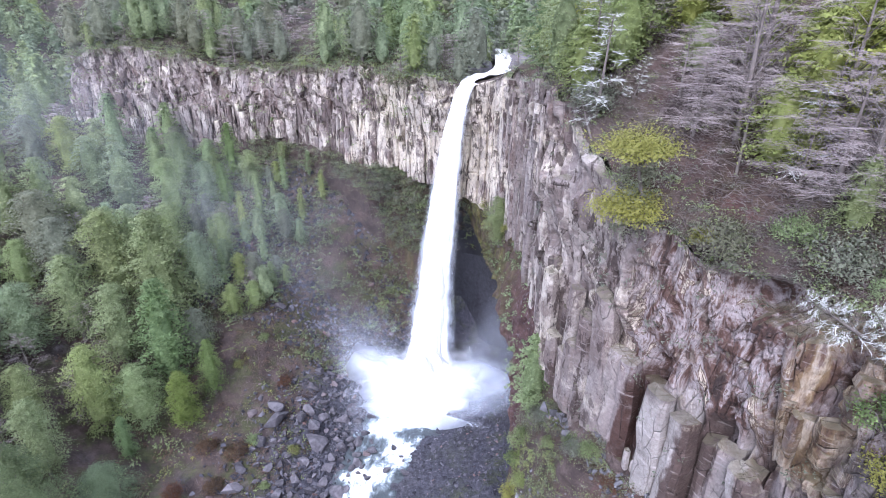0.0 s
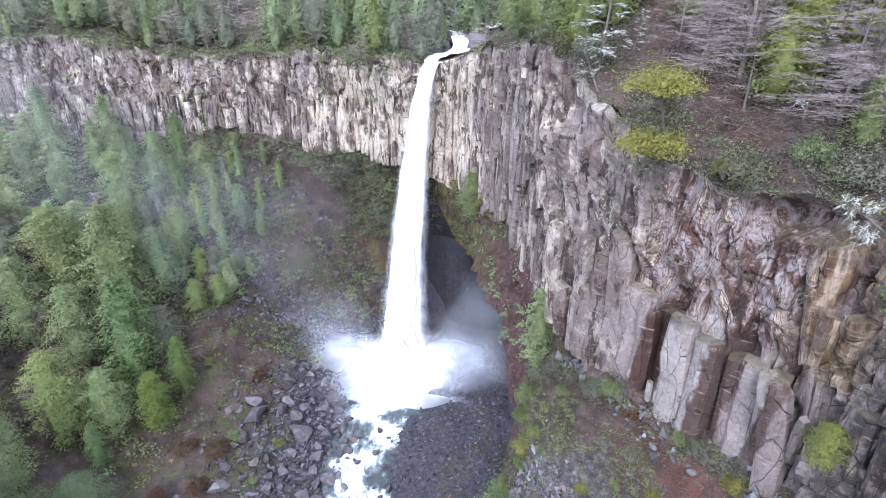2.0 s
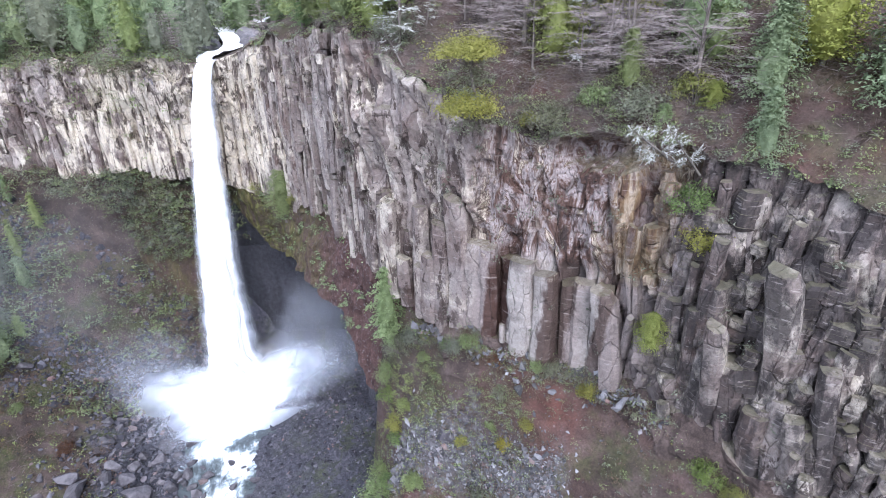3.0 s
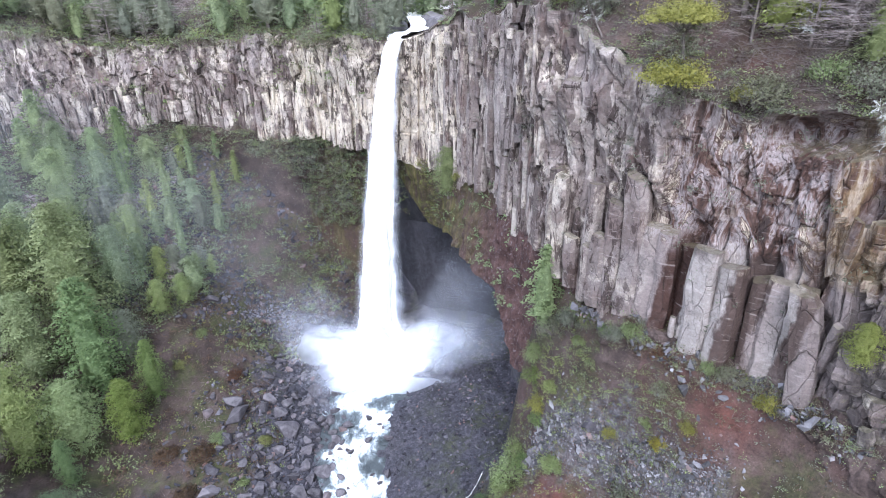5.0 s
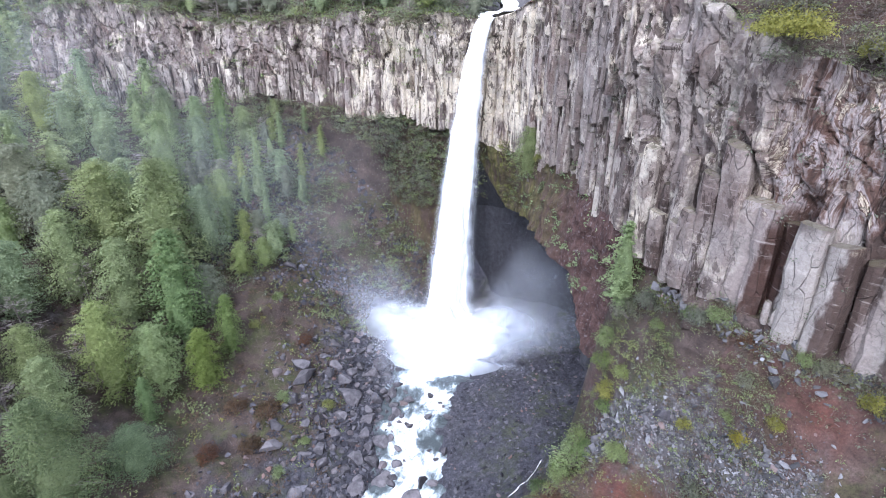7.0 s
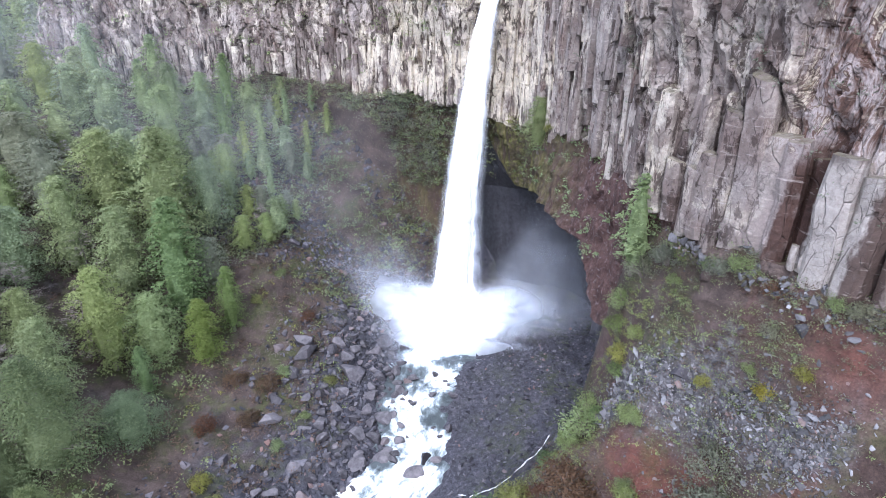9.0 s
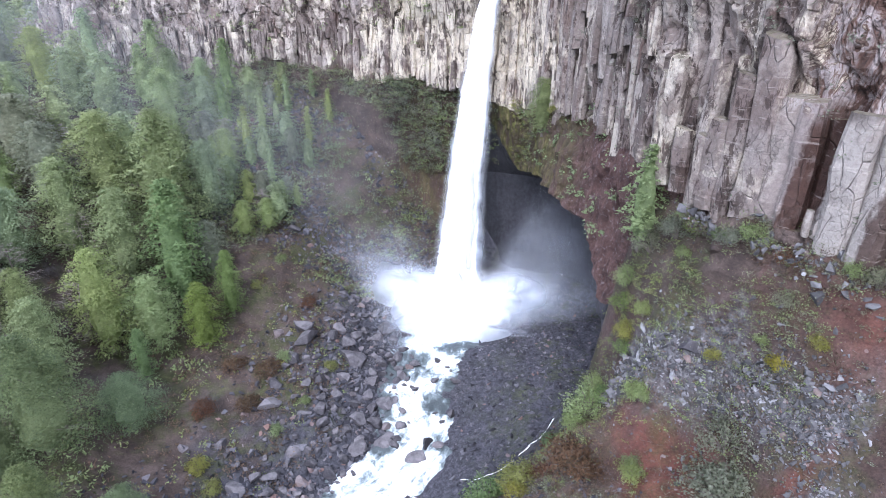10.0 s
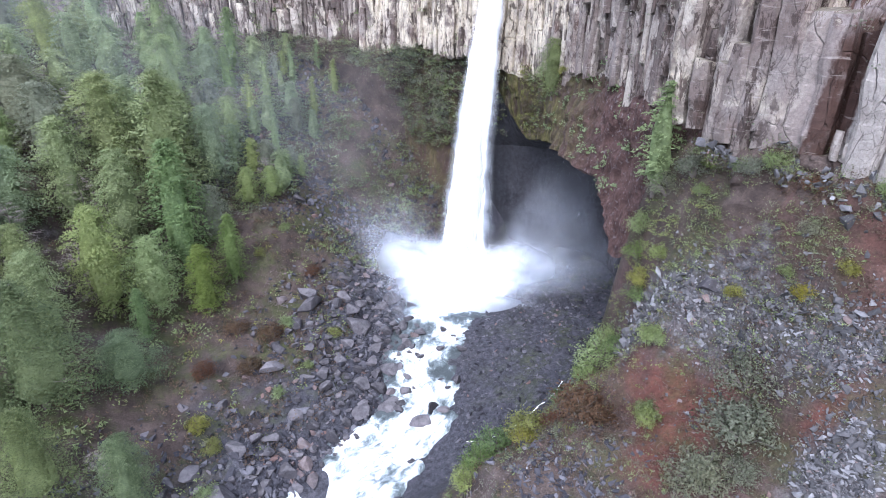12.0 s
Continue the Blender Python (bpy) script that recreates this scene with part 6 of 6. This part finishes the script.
# the hillside above the near wall
for kind, x, y, k, o, s in (("bare", 0, 0, 18.0, 6.0, 1.0), ("bare", 0, 0, 17.4, 9.0, 1.05), ("bare", 0, 0, 18.8, 7.5, 0.95), ("bare_b", 0, 0, 19.4, 5.0, 0.85), ("bare", 0, 0, 19.8, 4.0, 0.8),
                            ("near_c", 0, 0, 19.0, 10.0, 1.25), ("near_c", 0, 0, 18.5, 12.5, 1.2), ("snag", 0, 0, 16.2, 2.2, 0.95), ("shrub_g", 0, 0, 16.5, 1.4, 1.6),
                            ("near_c", 0, 0, 15.6, 1.8, 0.7), ("near_c", 0, 0, 15.3, 3.0, 0.8), ("near_a", 0, 0, 14.8, 2.0, 0.75), ("near_a", 0, 0, 16.3, 4.0, 0.85), ("near_c", 0, 0, 21.5, 8.0, 0.9),
                            ("near_b", 0, 0, 22.0, 6.0, 1.0), ("near_b", 0, 0, 21.4, 4.5, 0.7), ("near_b", 0, 0, 19.9, 3.2, 0.45), ("near_a", 0, 0, 20.4, 6.0, 0.7), ("shrub_y", 0, 0, 20.8, 3.4, 1.6), ("shrub_g", 0, 0, 20.2, 1.4, 1.5), ("shrub", 0, 0, 19.6, 2.0, 1.3)):
    p = upland_at(k, o)
    plant(kind, p.x, p.y, p.z - 0.15, s, group="trees above the near wall")
plant("snag", 22.6, 24.2, 56.2, 0.6, 270, lean=58, label="pale lichen-hung dead tree leaning out from the ledge")
plant("snag", 23.4, 22.4, 55.6, 0.5, 250, lean=40, label="pale lichen-hung dead tree at the ledge")
plant("near_b", 25.8, 19.5, 56.0, 0.55, label="tiered green beech at the cliff edge")
plant("shrub_l", 22.6, 22.0, 53.0, 1.4, label="yellow-green bush in the vegetated gully")
plant("shrub_y", 22.4, 20.6, 50.6, 1.3, label="yellow-green bush in the vegetated gully")
plant("shrub_g", 17.9, 32.6, 57.4, 1.5, label="grey lichened bush hanging over the ledge")
plant("shrub_y", 17.2, 33.2, 57.6, 0.9, label="pale yellow-green bush over the ledge")


def umbrella_tree():
    """A small tree with two flat yellow-green crowns, leaning out over the drop."""
    rng = np.random.default_rng(55)
    root = tagged(new("yellow_tree"), "small yellow-green tree with two flat crowns at the cliff edge", "tree")
    limbs = [tube([(1.6, 0.6, -0.5), (0.9, 0.4, 2.4), (0.1, 0.1, 5.2), (0, 0, 6.6)], [0.2, 0.16, 0.1, 0.04], 6)]
    for level, rad, n in ((6.2, 2.5, 18), (2.2, 2.3, 16)):
        cards = []
        for i in range(n):
            q = 2 * np.pi * i / n + rng.uniform(-0.2, 0.2)
            r = rad * rng.uniform(0.4, 0.95)
            tip = np.array([r * np.cos(q), r * np.sin(q), level - 0.25 * (r / rad) ** 2 + rng.normal(0, 0.15)])
            limbs.append(tube([(0.2, 0.1, level - 1.3), tip * (0.5, 0.5, 1) - (0, 0, 0.5), tip], [0.06, 0.04, 0.015], 4))
            cards.append(clumps(tip[None] - (0, 0, 0.3), np.array([1.15]), 300, 0.085, rng, 0.95))
        cards.append(clumps(np.array([[0, 0, level + 0.1]]), np.array([1.9]), 700, 0.085, rng, 0.6))
        part("crown", leaf_mesh("crown", (*joined([c[:2] for c in cards]), np.concatenate([c[2] for c in cards]))), LEAF_YELLOW, root)
    beard = np.stack([rng.normal(0.5, 0.8, 120), rng.normal(0.2, 0.8, 120), rng.uniform(-0.3, 5.6, 120)], -1)
    part("lichen", leaf_mesh("lichen", clumps(beard, np.full(120, 0.55), 26, 0.09, rng, 1.0)), LEAF_GREY, root, "pale grey lichen")
    part("trunk", sheet_mesh("trunk", *joined(limbs)), BARK, root)
    root.matrix_world = pose(12.9, 35.4, 57.3)


umbrella_tree()

for x, y, z, size, turn, lean in ((13.0, 46.8, 62.7, 0.95, 40, 4), (12.4, 45.4, 61.6, 0.5, 200, 35), (15.6, 46.6, 63.6, 0.5, 120, 20), (23.0, 35.0, 60.9, 0.75, 10, 6), (26.4, 35.6, 64.0, 0.7, 80, 5)):
    plant("snag", x, y, z, size, turn, group="lichened snags", lean=lean)

# mossy grass hanging beside the fall
for material, n, k0, k1, label in ((LEAF_BROWN, 170, 12.0, 13.0, "tan moss hanging beside the fall"), (LEAF_YELLOW, 60, 11.9, 12.8, "olive moss hanging beside the fall"), (LEAF_MID, 110, 12.2, 15.5, "green tufts under the columns")):
    i = (RNG.uniform(k0, k1, n) * PER).astype(int)
    f = RNG.uniform(-0.15, 0.95, n)[:, None]
    c = FOOT[i] * (1 - f) + LIP[i] * f
    c[:, :2] -= WAY[i] * 0.2
    patch("hanging_grass", c[:, 0], c[:, 1], c[:, 2], 0.55, 22, 0.16, material, label, 1.2, "moss")
for material, n, label in ((LEAF_MID, 150, "olive moss and scrub under the overhang"), (LEAF_BROWN, 170, "brown scrub under the overhang"), (LEAF_GREY, 110, "grey twigs under the overhang"), (LEAF_DARK, 110, "dark green scrub under the overhang")):
    k = np.clip(RNG.normal(9.7, 0.75, n), 7.0, 11.4)
    i = (k * PER).astype(int)
    f = RNG.uniform(0.0, 1.0, n)[:, None]
    c = FOOT[i] * (1 - f) + BACK[i] * f
    c[:, :2] -= WAY[i] * 0.3
    patch("hanging_grass", c[:, 0], c[:, 1], c[:, 2], 0.9, 28, 0.18, material, label, 1.0, "moss")

for material, n, label in ((LEAF_GREY, 260, "grey-green scrub along the foot of the far wall"), (LEAF_DARK, 200, "dark green scrub along the foot of the far wall"), (LEAF_BROWN, 160, "brown scrub along the foot of the far wall")):
    i = (RNG.uniform(2.4, 9.0, n) * PER).astype(int)
    c = FOOT[i].copy()
    c[:, 2] += RNG.uniform(-4.5, 1.0, n) - 1.5
    c[:, :2] -= WAY[i] * RNG.uniform(-0.6, 1.2, (n, 1))
    patch("foot_scrub", c[:, 0], c[:, 1], c[:, 2], 1.3, 30, 0.17, material, label, 1.0)
    i = (RNG.uniform(6.2, 9.8, n) * PER).astype(int)
    f = RNG.uniform(0, 1, n)[:, None]
    c = FOOT[i] * (1 - f) + BACK[i] * f
    c[:, :2] -= WAY[i] * RNG.uniform(0, 3.0, (n, 1))
    c[:, 2] = np.maximum(c[:, 2], land(c[:, 0], c[:, 1]))
    patch("foot_scrub", c[:, 0], c[:, 1], c[:, 2], 1.0, 30, 0.15, material, label, 0.9)
for material, n, label in ((LEAF_GREY, 150, "grey brush along the foot of the near wall"), (LEAF_MID, 60, "green tufts along the foot of the near wall"), (LEAF_BROWN, 120, "brown brush along the foot of the near wall")):
    i = (RNG.uniform(16.9, 21.8, n) * PER).astype(int)
    c = FOOT[i].copy()
    c[:, :2] -= WAY[i] * RNG.uniform(0.0, 1.8, (n, 1))
    c[:, 2] = np.maximum(land(c[:, 0], c[:, 1]), c[:, 2] - 1.8)
    patch("foot_scrub", c[:, 0], c[:, 1], c[:, 2], 0.55, 40, 0.065, material, label, 0.9)
n = 90
i = (RNG.uniform(2.8, 10.8, n) * PER).astype(int)
f = RNG.uniform(0.05, 0.9, n)[:, None]
c = FOOT[i] * (1 - f) + RIM[i] * f
c[:, :2] -= WAY[i] * 0.7
patch("ledge_scrub", c[:, 0], c[:, 1], c[:, 2], 0.9, 30, 0.17, LEAF_MID, "green tufts on ledges of the far wall", 1.2)
n = 110
i = (RNG.uniform(12.5, 22.5, n) * PER).astype(int)
f = RNG.uniform(0.0, 0.95, n)[:, None]
c = FOOT[i] * (1 - f) + RIM[i] * f
c[:, :2] -= WAY[i] * 0.6
patch("ledge_scrub", c[:, 0], c[:, 1], c[:, 2], 0.5, 26, 0.1, LEAF_GREY, "grey-green tufts on ledges of the near wall", 1.2)

# a thin runnel that crosses the near slope
line = spline([(5.0, 51.5), (2.8, 49.8), (0.5, 48.6), (-2.0, 47.6), (-4.5, 47.6), (-7.2, 49.2)], 60)
z = land(line[:, 0], line[:, 1]) + 0.22
line += np.stack([fbm(np.column_stack([line, z]), 0.6, 3), fbm(np.column_stack([line, z]) + 9, 0.6, 3)], -1) * 0.35
z = land(line[:, 0], line[:, 1]) + 0.2
tan = np.gradient(line, axis=0)
tan /= np.linalg.norm(tan, axis=1)[:, None]
sd = np.stack([tan[:, 1], -tan[:, 0]], -1) * (0.02 + 0.11 * RNG.uniform(size=(60, 1)) ** 2)
v = np.concatenate([np.column_stack([line - sd, z]), np.column_stack([line, z + 0.06]), np.column_stack([line + sd, z])]).reshape(3, 60, 3)
tagged(part("runnel", sheet_mesh("runnel", v.reshape(-1, 3), grid_faces(3, 60)), STREAM), "thin white trickle crossing the slope", "water", kind="structure")

# smooth grey rocks at the brink
for x, y, z, r, h in ((-1.0, 108.4, 54.6, 4.4, 0.72), (5.6, 111.0, 57.9, 3.9, 0.62), (2.0, 113.5, 58.0, 3.0, 0.6), (14.9, 109.0, 58.4, 2.3, 0.95), (8.2, 100.6, 55.9, 2.6, 0.72), (15.6, 115.5, 59.4, 2.4, 0.7), (8.6, 120.5, 60.0, 3.2, 0.55)):
    ob = new("brink_rock", ROUND[RNG.integers(len(ROUND))])
    ob.matrix_world = pose(x, y, z, *RNG.uniform(-8, 8, 2), RNG.uniform(0, 360))
    ob.scale = r * 1.1, r * RNG.uniform(0.75, 0.95), r * h
    tagged(ob, "smooth grey water-worn rock beside the brink", "rock", "rocks at the brink")


# fallen twigs and dead stems on the slopes
def litter(name, x, y, z, length, material, label, rise=0.25, width=0.016):
    n = len(x)
    a0 = np.stack([x, y, z + 0.05], -1)
    way = RNG.normal(size=(n, 3)) * (1, 1, rise)
    way[:, 2] = np.abs(way[:, 2])
    a1 = a0 + way / np.linalg.norm(way, axis=1)[:, None] * length * RNG.uniform(0.4, 1.4, (n, 1))
    wide = np.cross(a1 - a0, RNG.normal(size=(n, 3)))
    wide *= width * RNG.uniform(0.6, 1.6, (n, 1)) / (np.linalg.norm(wide, axis=1)[:, None] + 1e-9)
    v = np.stack([a0 - wide, a0 + wide, a1], 1).reshape(-1, 3)
    tagged(part(name, sheet_mesh(name, v, np.arange(3 * n).reshape(-1, 3), False), material), label, "litter", kind="stuff")


litter("twig_litter", *rim_spots(15000, 14.6, 22.5, 0.0, 22), 0.9, DEAD, "mauve-grey fallen twigs and dead stems on the hillside", 0.6)
litter("bare_brush", *rim_spots(8000, 15.2, 20.8, 0.5, 12), 1.3, DEAD, "mauve-grey leafless brush on the hillside above the near wall", 0.5, 0.02)
litter("bare_brush", *rim_spots(9000, 2.4, 10.8, -0.6, 20), 1.6, DEAD, "grey leafless brush along the far rim", 0.7, 0.03)
litter("twig_litter", *rim_spots(9000, 14.6, 21.5, -0.6, 7), 0.7, BARK, "dark brown fallen twigs along the near rim", 0.6)
x, y, z = some_spots(16000, -12, 21, 12, 49, 0.2, -0.25, 31, 6.0)
litter("twig_litter", x, y, z, 0.6, DEAD, "grey dry stems scattered over the near slope", 0.6)
x, y, z = some_spots(9000, -46, -8, 60, 126, 0.12, -0.1, 32, 2.0)
litter("twig_litter", x, y, z, 1.1, DEAD, "grey dry stems on the far slope", 0.7, 0.025)
# low growth and brush on the near slope, thicker under the wall and on the spur
for material, n, cx, cy, rx, ry, label in ((LEAF_BROWN, 420, 13.0, 34.5, 2.2, 4.5, "brown brush under the near wall"), (LEAF_GREY, 260, 13.5, 34.0, 2.2, 4.5, "grey brush under the near wall"),
                                           (LEAF_MID, 240, 11.3, 37.5, 1.6, 4.5, "olive tufts under the near wall"), (LEAF_MID, 110, 8.8, 43.5, 1.0, 3.5, "green growth on the edge of the spur"),
                                           (LEAF_YELLOW, 30, 8.6, 43.0, 1.0, 3.5, "yellow-green growth on the edge of the spur"), (LEAF_BROWN, 300, 1.0, 35.5, 4.0, 2.6, "rust-brown brush on the shoulder of the slope"),
                                           (LEAF_MID, 200, 2.5, 39.5, 3.0, 2.4, "green scrub on the shoulder of the slope"), (LEAF_GREY, 60, 9.5, 26.5, 2.2, 2.2, "grey-green shrubby growth low on the slope"),
                                           (LEAF_MID, 120, 12.8, 30.5, 1.8, 2.4, "olive tufts among the broken rock")):
    x, y = RNG.normal(cx, rx, n), RNG.normal(cy, ry, n)
    keep = (land_height(x, y) > 5) & (x < 16.5)
    patch("undergrowth", x[keep], y[keep], land(x[keep], y[keep]), 0.45, 40, 0.06, material, label)
for kind, x, y, s, label in (("shrub", 4.7, 41.6, 2.0, "dark green bush on the shoulder of the slope"), ("shrub_l", -6.2, 36.5, 2.1, "large green bush above the river"), ("shrub_y", -3.6, 35.4, 1.7, "olive-yellow bush above the river"),
                             ("shrub_b", 0.2, 34.0, 1.9, "rust-brown bush on the shoulder of the slope"), ("shrub_g", 10.3, 29.3, 1.6, "grey-green bush among pale stones"), ("shrub_g", 9.3, 27.0, 2.0, "large grey-green bush on the red soil"),
                             ("shrub_g", 5.8, 25.7, 1.8, "grey-green bush low on the slope"), ("shrub", 6.4, 36.6, 1.1, "pale green bush on the red soil"), ("shrub", 4.6, 31.6, 1.0, "pale green bush on the red soil"),
                             ("shrub", 3.2, 40.6, 1.3, "green bush on the shoulder of the slope")):
    plant(kind, x, y, size=s, group="shrubs on the near slope", label=label)
# the yellow-green trees above the bare twigs
for kind, x, y, z, s in (("near_c", 24.2, 37.2, 63.6, 1.0), ("near_c", 22.0, 36.4, 61.8, 0.75), ("near_c", 26.8, 38.6, 66.0, 1.05), ("near_c", 29.4, 40.6, 68.6, 1.1), ("near_c", 27.4, 35.6, 64.6, 0.9), ("near_a", 28.6, 26.2, 61.6, 0.6), ("near_c", 26.2, 24.0, 58.6, 0.35), ("near_a", 23.6, 26.0, 56.6, 0.35), ("near_a", 24.2, 28.8, 57.0, 0.4), ("near_c", 12.7, 51.5, 63.6, 0.75), ("near_c", 13.6, 54.0, 65.0, 0.7), ("near_a", 17.0, 53.5, 66.5, 0.9), ("near_c", 23.6, 35.4, 62.0, 0.6)):
    plant(kind, x, y, z, s, group="trees above the near wall", label="yellow-green bushy tree among bare trees")
for n, (k, o) in enumerate(((17.6, 4.5), (17.9, 7.0), (18.3, 5.0), (18.6, 8.0), (18.9, 5.5), (19.2, 8.0), (17.3, 7.5), (19.5, 6.0), (16.9, 6.5), (20.2, 6.0))):
    p = upland_at(k, o)
    plant("bare" if n % 2 else "bare_b", p.x, p.y, p.z - 0.2, 0.55 + 0.05 * (n % 4), group="trees above the near wall", label="leafless mauve-grey tree leaning on the hillside")


# the patterns that were copied
for key in KINDS:
    for ob in (*KINDS[key].children_recursive, KINDS[key]):
        bpy.data.objects.remove(ob)


# ---- the basalt columns ----
def column_mesh(seed):
    """A column of unit height and width with joints across it and a broken head and foot."""
    rng = np.random.default_rng(seed)
    sides = 7
    ridge = rng.uniform(-0.25, 0.25)
    outline = np.array([(-0.5, 0.5), (-0.54, -0.18), (-0.36, -0.42), (ridge, -0.5), (0.36, -0.42), (0.54, -0.18), (0.5, 0.5)]) + rng.normal(0, 0.035, (7, 2))
    hs = [0.0]
    while hs[-1] < 0.93:
        hs.append(min(1.0, hs[-1] + rng.uniform(0.12, 0.4)))
    hs[-1] = 1.0
    rings = []
    for i, h in enumerate(hs):
        off, grow = rng.normal(0, 0.045, 2), rng.uniform(0.9, 1.06)
        tilt = rng.normal(0, 0.05, 2)
        for dh, g in ((-0.005, 1.0), (0.003, 0.95)) if 0 < i < len(hs) - 1 else ((0.0, 0.86),):
            p = np.column_stack([outline * grow * g + off, np.full(sides, h + dh)])
            if i in (0, len(hs) - 1):
                p[:, 2] += 0.05 * (p[:, 0] * tilt[0] + p[:, 1] * tilt[1]) * 10
            rings.append(p)
    v = np.concatenate(rings)
    n = len(rings)
    j = np.arange(sides)
    q = [[i * sides + a, i * sides + (a + 1) % sides, (i + 1) * sides + (a + 1) % sides, (i + 1) * sides + a] for i in range(n - 1) for a in j]
    me = bpy.data.meshes.new("column")
    me.from_pydata([tuple(x) for x in v], [], q + [list(range(sides))[::-1], list((n - 1) * sides + j)])
    me.materials.append(COLUMN)
    return me


COLUMNS = [column_mesh(300 + n) for n in range(16)]
COLUMN_ARRAYS = [block_arrays(me) for me in COLUMNS]
tangent = np.stack([np.convolve(np.gradient((RIM + FOOT)[:, n]), np.ones(17) / 17, "same") for n in (0, 1)], -1)
FACING = np.degrees(np.arctan2(tangent[:, 1], tangent[:, 0])) + 0.0


def column_poses(k0, k1, widths, tiers, proud, skip=0.1, ragged=0.05, depth=0.4, lean=1.2, spread=(0.98, 1.12)):
    """Upright columns side by side along the face between two stations. tiers: (from, to) as shares of the face, foot to rim."""
    s, end = arc[int(k0 * PER)], arc[int(k1 * PER)]
    while s < end:
        w = RNG.uniform(*widths)
        i = min(int(np.searchsorted(arc, s + w / 2)), len(along) - 1)
        for lo, hi in tiers:
            if RNG.uniform() < skip:
                continue
            a, b = lo + RNG.normal(0, ragged if lo > 0 else 0.012), min(hi + RNG.normal(0, ragged), 0.93)
            rise = RIM[i] - FOOT[i]
            place = Vector(FOOT[i] + rise * (a + b) / 2 - (0, 0, rise[2] * (b - a) / 2)) - Vector((*WAY[i], 0)) * (proud + RNG.normal(0, depth) - float(recess(i / PER, 1 - (a + b) / 2)))
            m = Matrix.Translation(place) @ pose(0, 0, 0, *RNG.normal(0, lean, 2), FACING[i] + RNG.normal(0, 9))
            yield m, (w * RNG.uniform(*spread), min(w, 1.5) * RNG.uniform(0.8, 1.2), rise[2] * (b - a))
        s += w * RNG.uniform(0.8, 1.02)


def stand_columns(parent, *args, **more):
    for m, size in column_poses(*args, **more):
        ob = new("column", COLUMNS[RNG.integers(len(COLUMNS))])
        ob.matrix_world = m
        ob.scale = size
        ob.parent = parent


def joined_columns(parent, name, runs):
    """Columns too small or too many to pick apart."""
    pieces = []
    for args, more in runs:
        for m, size in column_poses(*args, **more):
            v, f = COLUMN_ARRAYS[RNG.integers(len(COLUMN_ARRAYS))]
            mat = np.array(m)
            pieces.append(((v * size) @ mat[:3, :3].T + mat[:3, 3], f))
    tagged(part(name, sheet_mesh(name, *joined(pieces), False), SLIVER, parent), "crowded broken columns of the cliff face", kind="stuff")


def rim_blocks(parent, k0, k1, n, sizes, at, name, out=0.0):
    """Broken stubs of columns that crowd the upper face."""
    pieces = []
    for _ in range(n):
        i = int(RNG.uniform(k0, k1) * PER)
        c = FOOT[i] + (RIM[i] - FOOT[i]) * RNG.uniform(*at)
        c[:2] -= WAY[i] * (out + RNG.normal(0, 0.2))
        v, f = COLUMN_ARRAYS[RNG.integers(len(COLUMN_ARRAYS))]
        m = np.array(Euler((*RNG.normal(0, 0.12, 2), RNG.uniform(0, 6.3))).to_matrix())
        r = RNG.uniform(*sizes)
        pieces.append((((v - (0, 0, 0.5)) * (1.3, 1.0, RNG.uniform(0.8, 2.4))) @ m.T * r + c, f))
    tagged(part(name, sheet_mesh(name, *joined(pieces), False), SLIVER, parent), "angular blocks of the cliff face", kind="stuff")


# near wall
stand_columns(cliff_east, 12.3, 15.3, (0.8, 1.9), ((-0.03, 0.38), (0.36, 0.74)), 0.1, depth=0.3, skip=0.16, ragged=0.09, lean=0.7)
stand_columns(cliff_east, 15.3, 17.3, (0.9, 1.9), ((-0.03, 0.32),), 0.1, depth=0.25, skip=0.06, ragged=0.08, lean=0.7)
stand_columns(cliff_east, 17.3, 20.1, (1.2, 2.3), ((-0.03, 0.47),), 0.1, depth=0.16, lean=0.5, skip=0.03, ragged=0.06)
stand_columns(cliff_east, 20.1, 22.6, (0.9, 2.0), ((-0.05, 0.40), (0.34, 0.66)), 0.05, depth=0.3, skip=0.3, ragged=0.08, lean=5)
joined_columns(cliff_east, "crowded_columns", [
    ((12.3, 16.0, (0.35, 0.8), ((-0.03, 0.15), (0.15, 0.32), (0.32, 0.5), (0.5, 0.68), (0.66, 0.84)), 0.25), dict(skip=0.75, ragged=0.06, depth=0.25, lean=1.5)),
    ((17.0, 20.1, (0.4, 0.9), ((-0.03, 0.12), (0.3, 0.42)), 0.2), dict(skip=0.85, ragged=0.06, depth=0.2, lean=1)),
    ((20.1, 23.4, (0.4, 0.9), ((-0.05, 0.2), (0.2, 0.4), (0.4, 0.6), (0.6, 0.8)), 0.15), dict(skip=0.65, ragged=0.1, depth=0.3, lean=8))])
rim_blocks(cliff_east, 12.6, 15.2, 60, (0.5, 1.1), (0.74, 0.95), "rim_blocks", 0.1)
rim_blocks(cliff_east, 20.9, 23.0, 170, (0.4, 1.3), (0.1, 0.85), "rim_blocks", -0.1)
# far wall
stand_columns(cliff_west, 7.4, 11.0, (0.7, 1.6), ((-0.03, 0.46),), 0.1, depth=0.3, skip=0.12, ragged=0.1)
joined_columns(cliff_west, "crowded_columns", [
    ((2.6, 7.6, (0.9, 2.0), ((-0.03, 0.26), (0.25, 0.45)), 0.0), dict(depth=0.3, skip=0.35, ragged=0.09)),
    ((2.6, 11.0, (0.3, 0.7), ((-0.03, 0.15), (0.15, 0.3), (0.3, 0.46)), 0.25), dict(skip=0.75, ragged=0.06, depth=0.25, lean=1.5))])
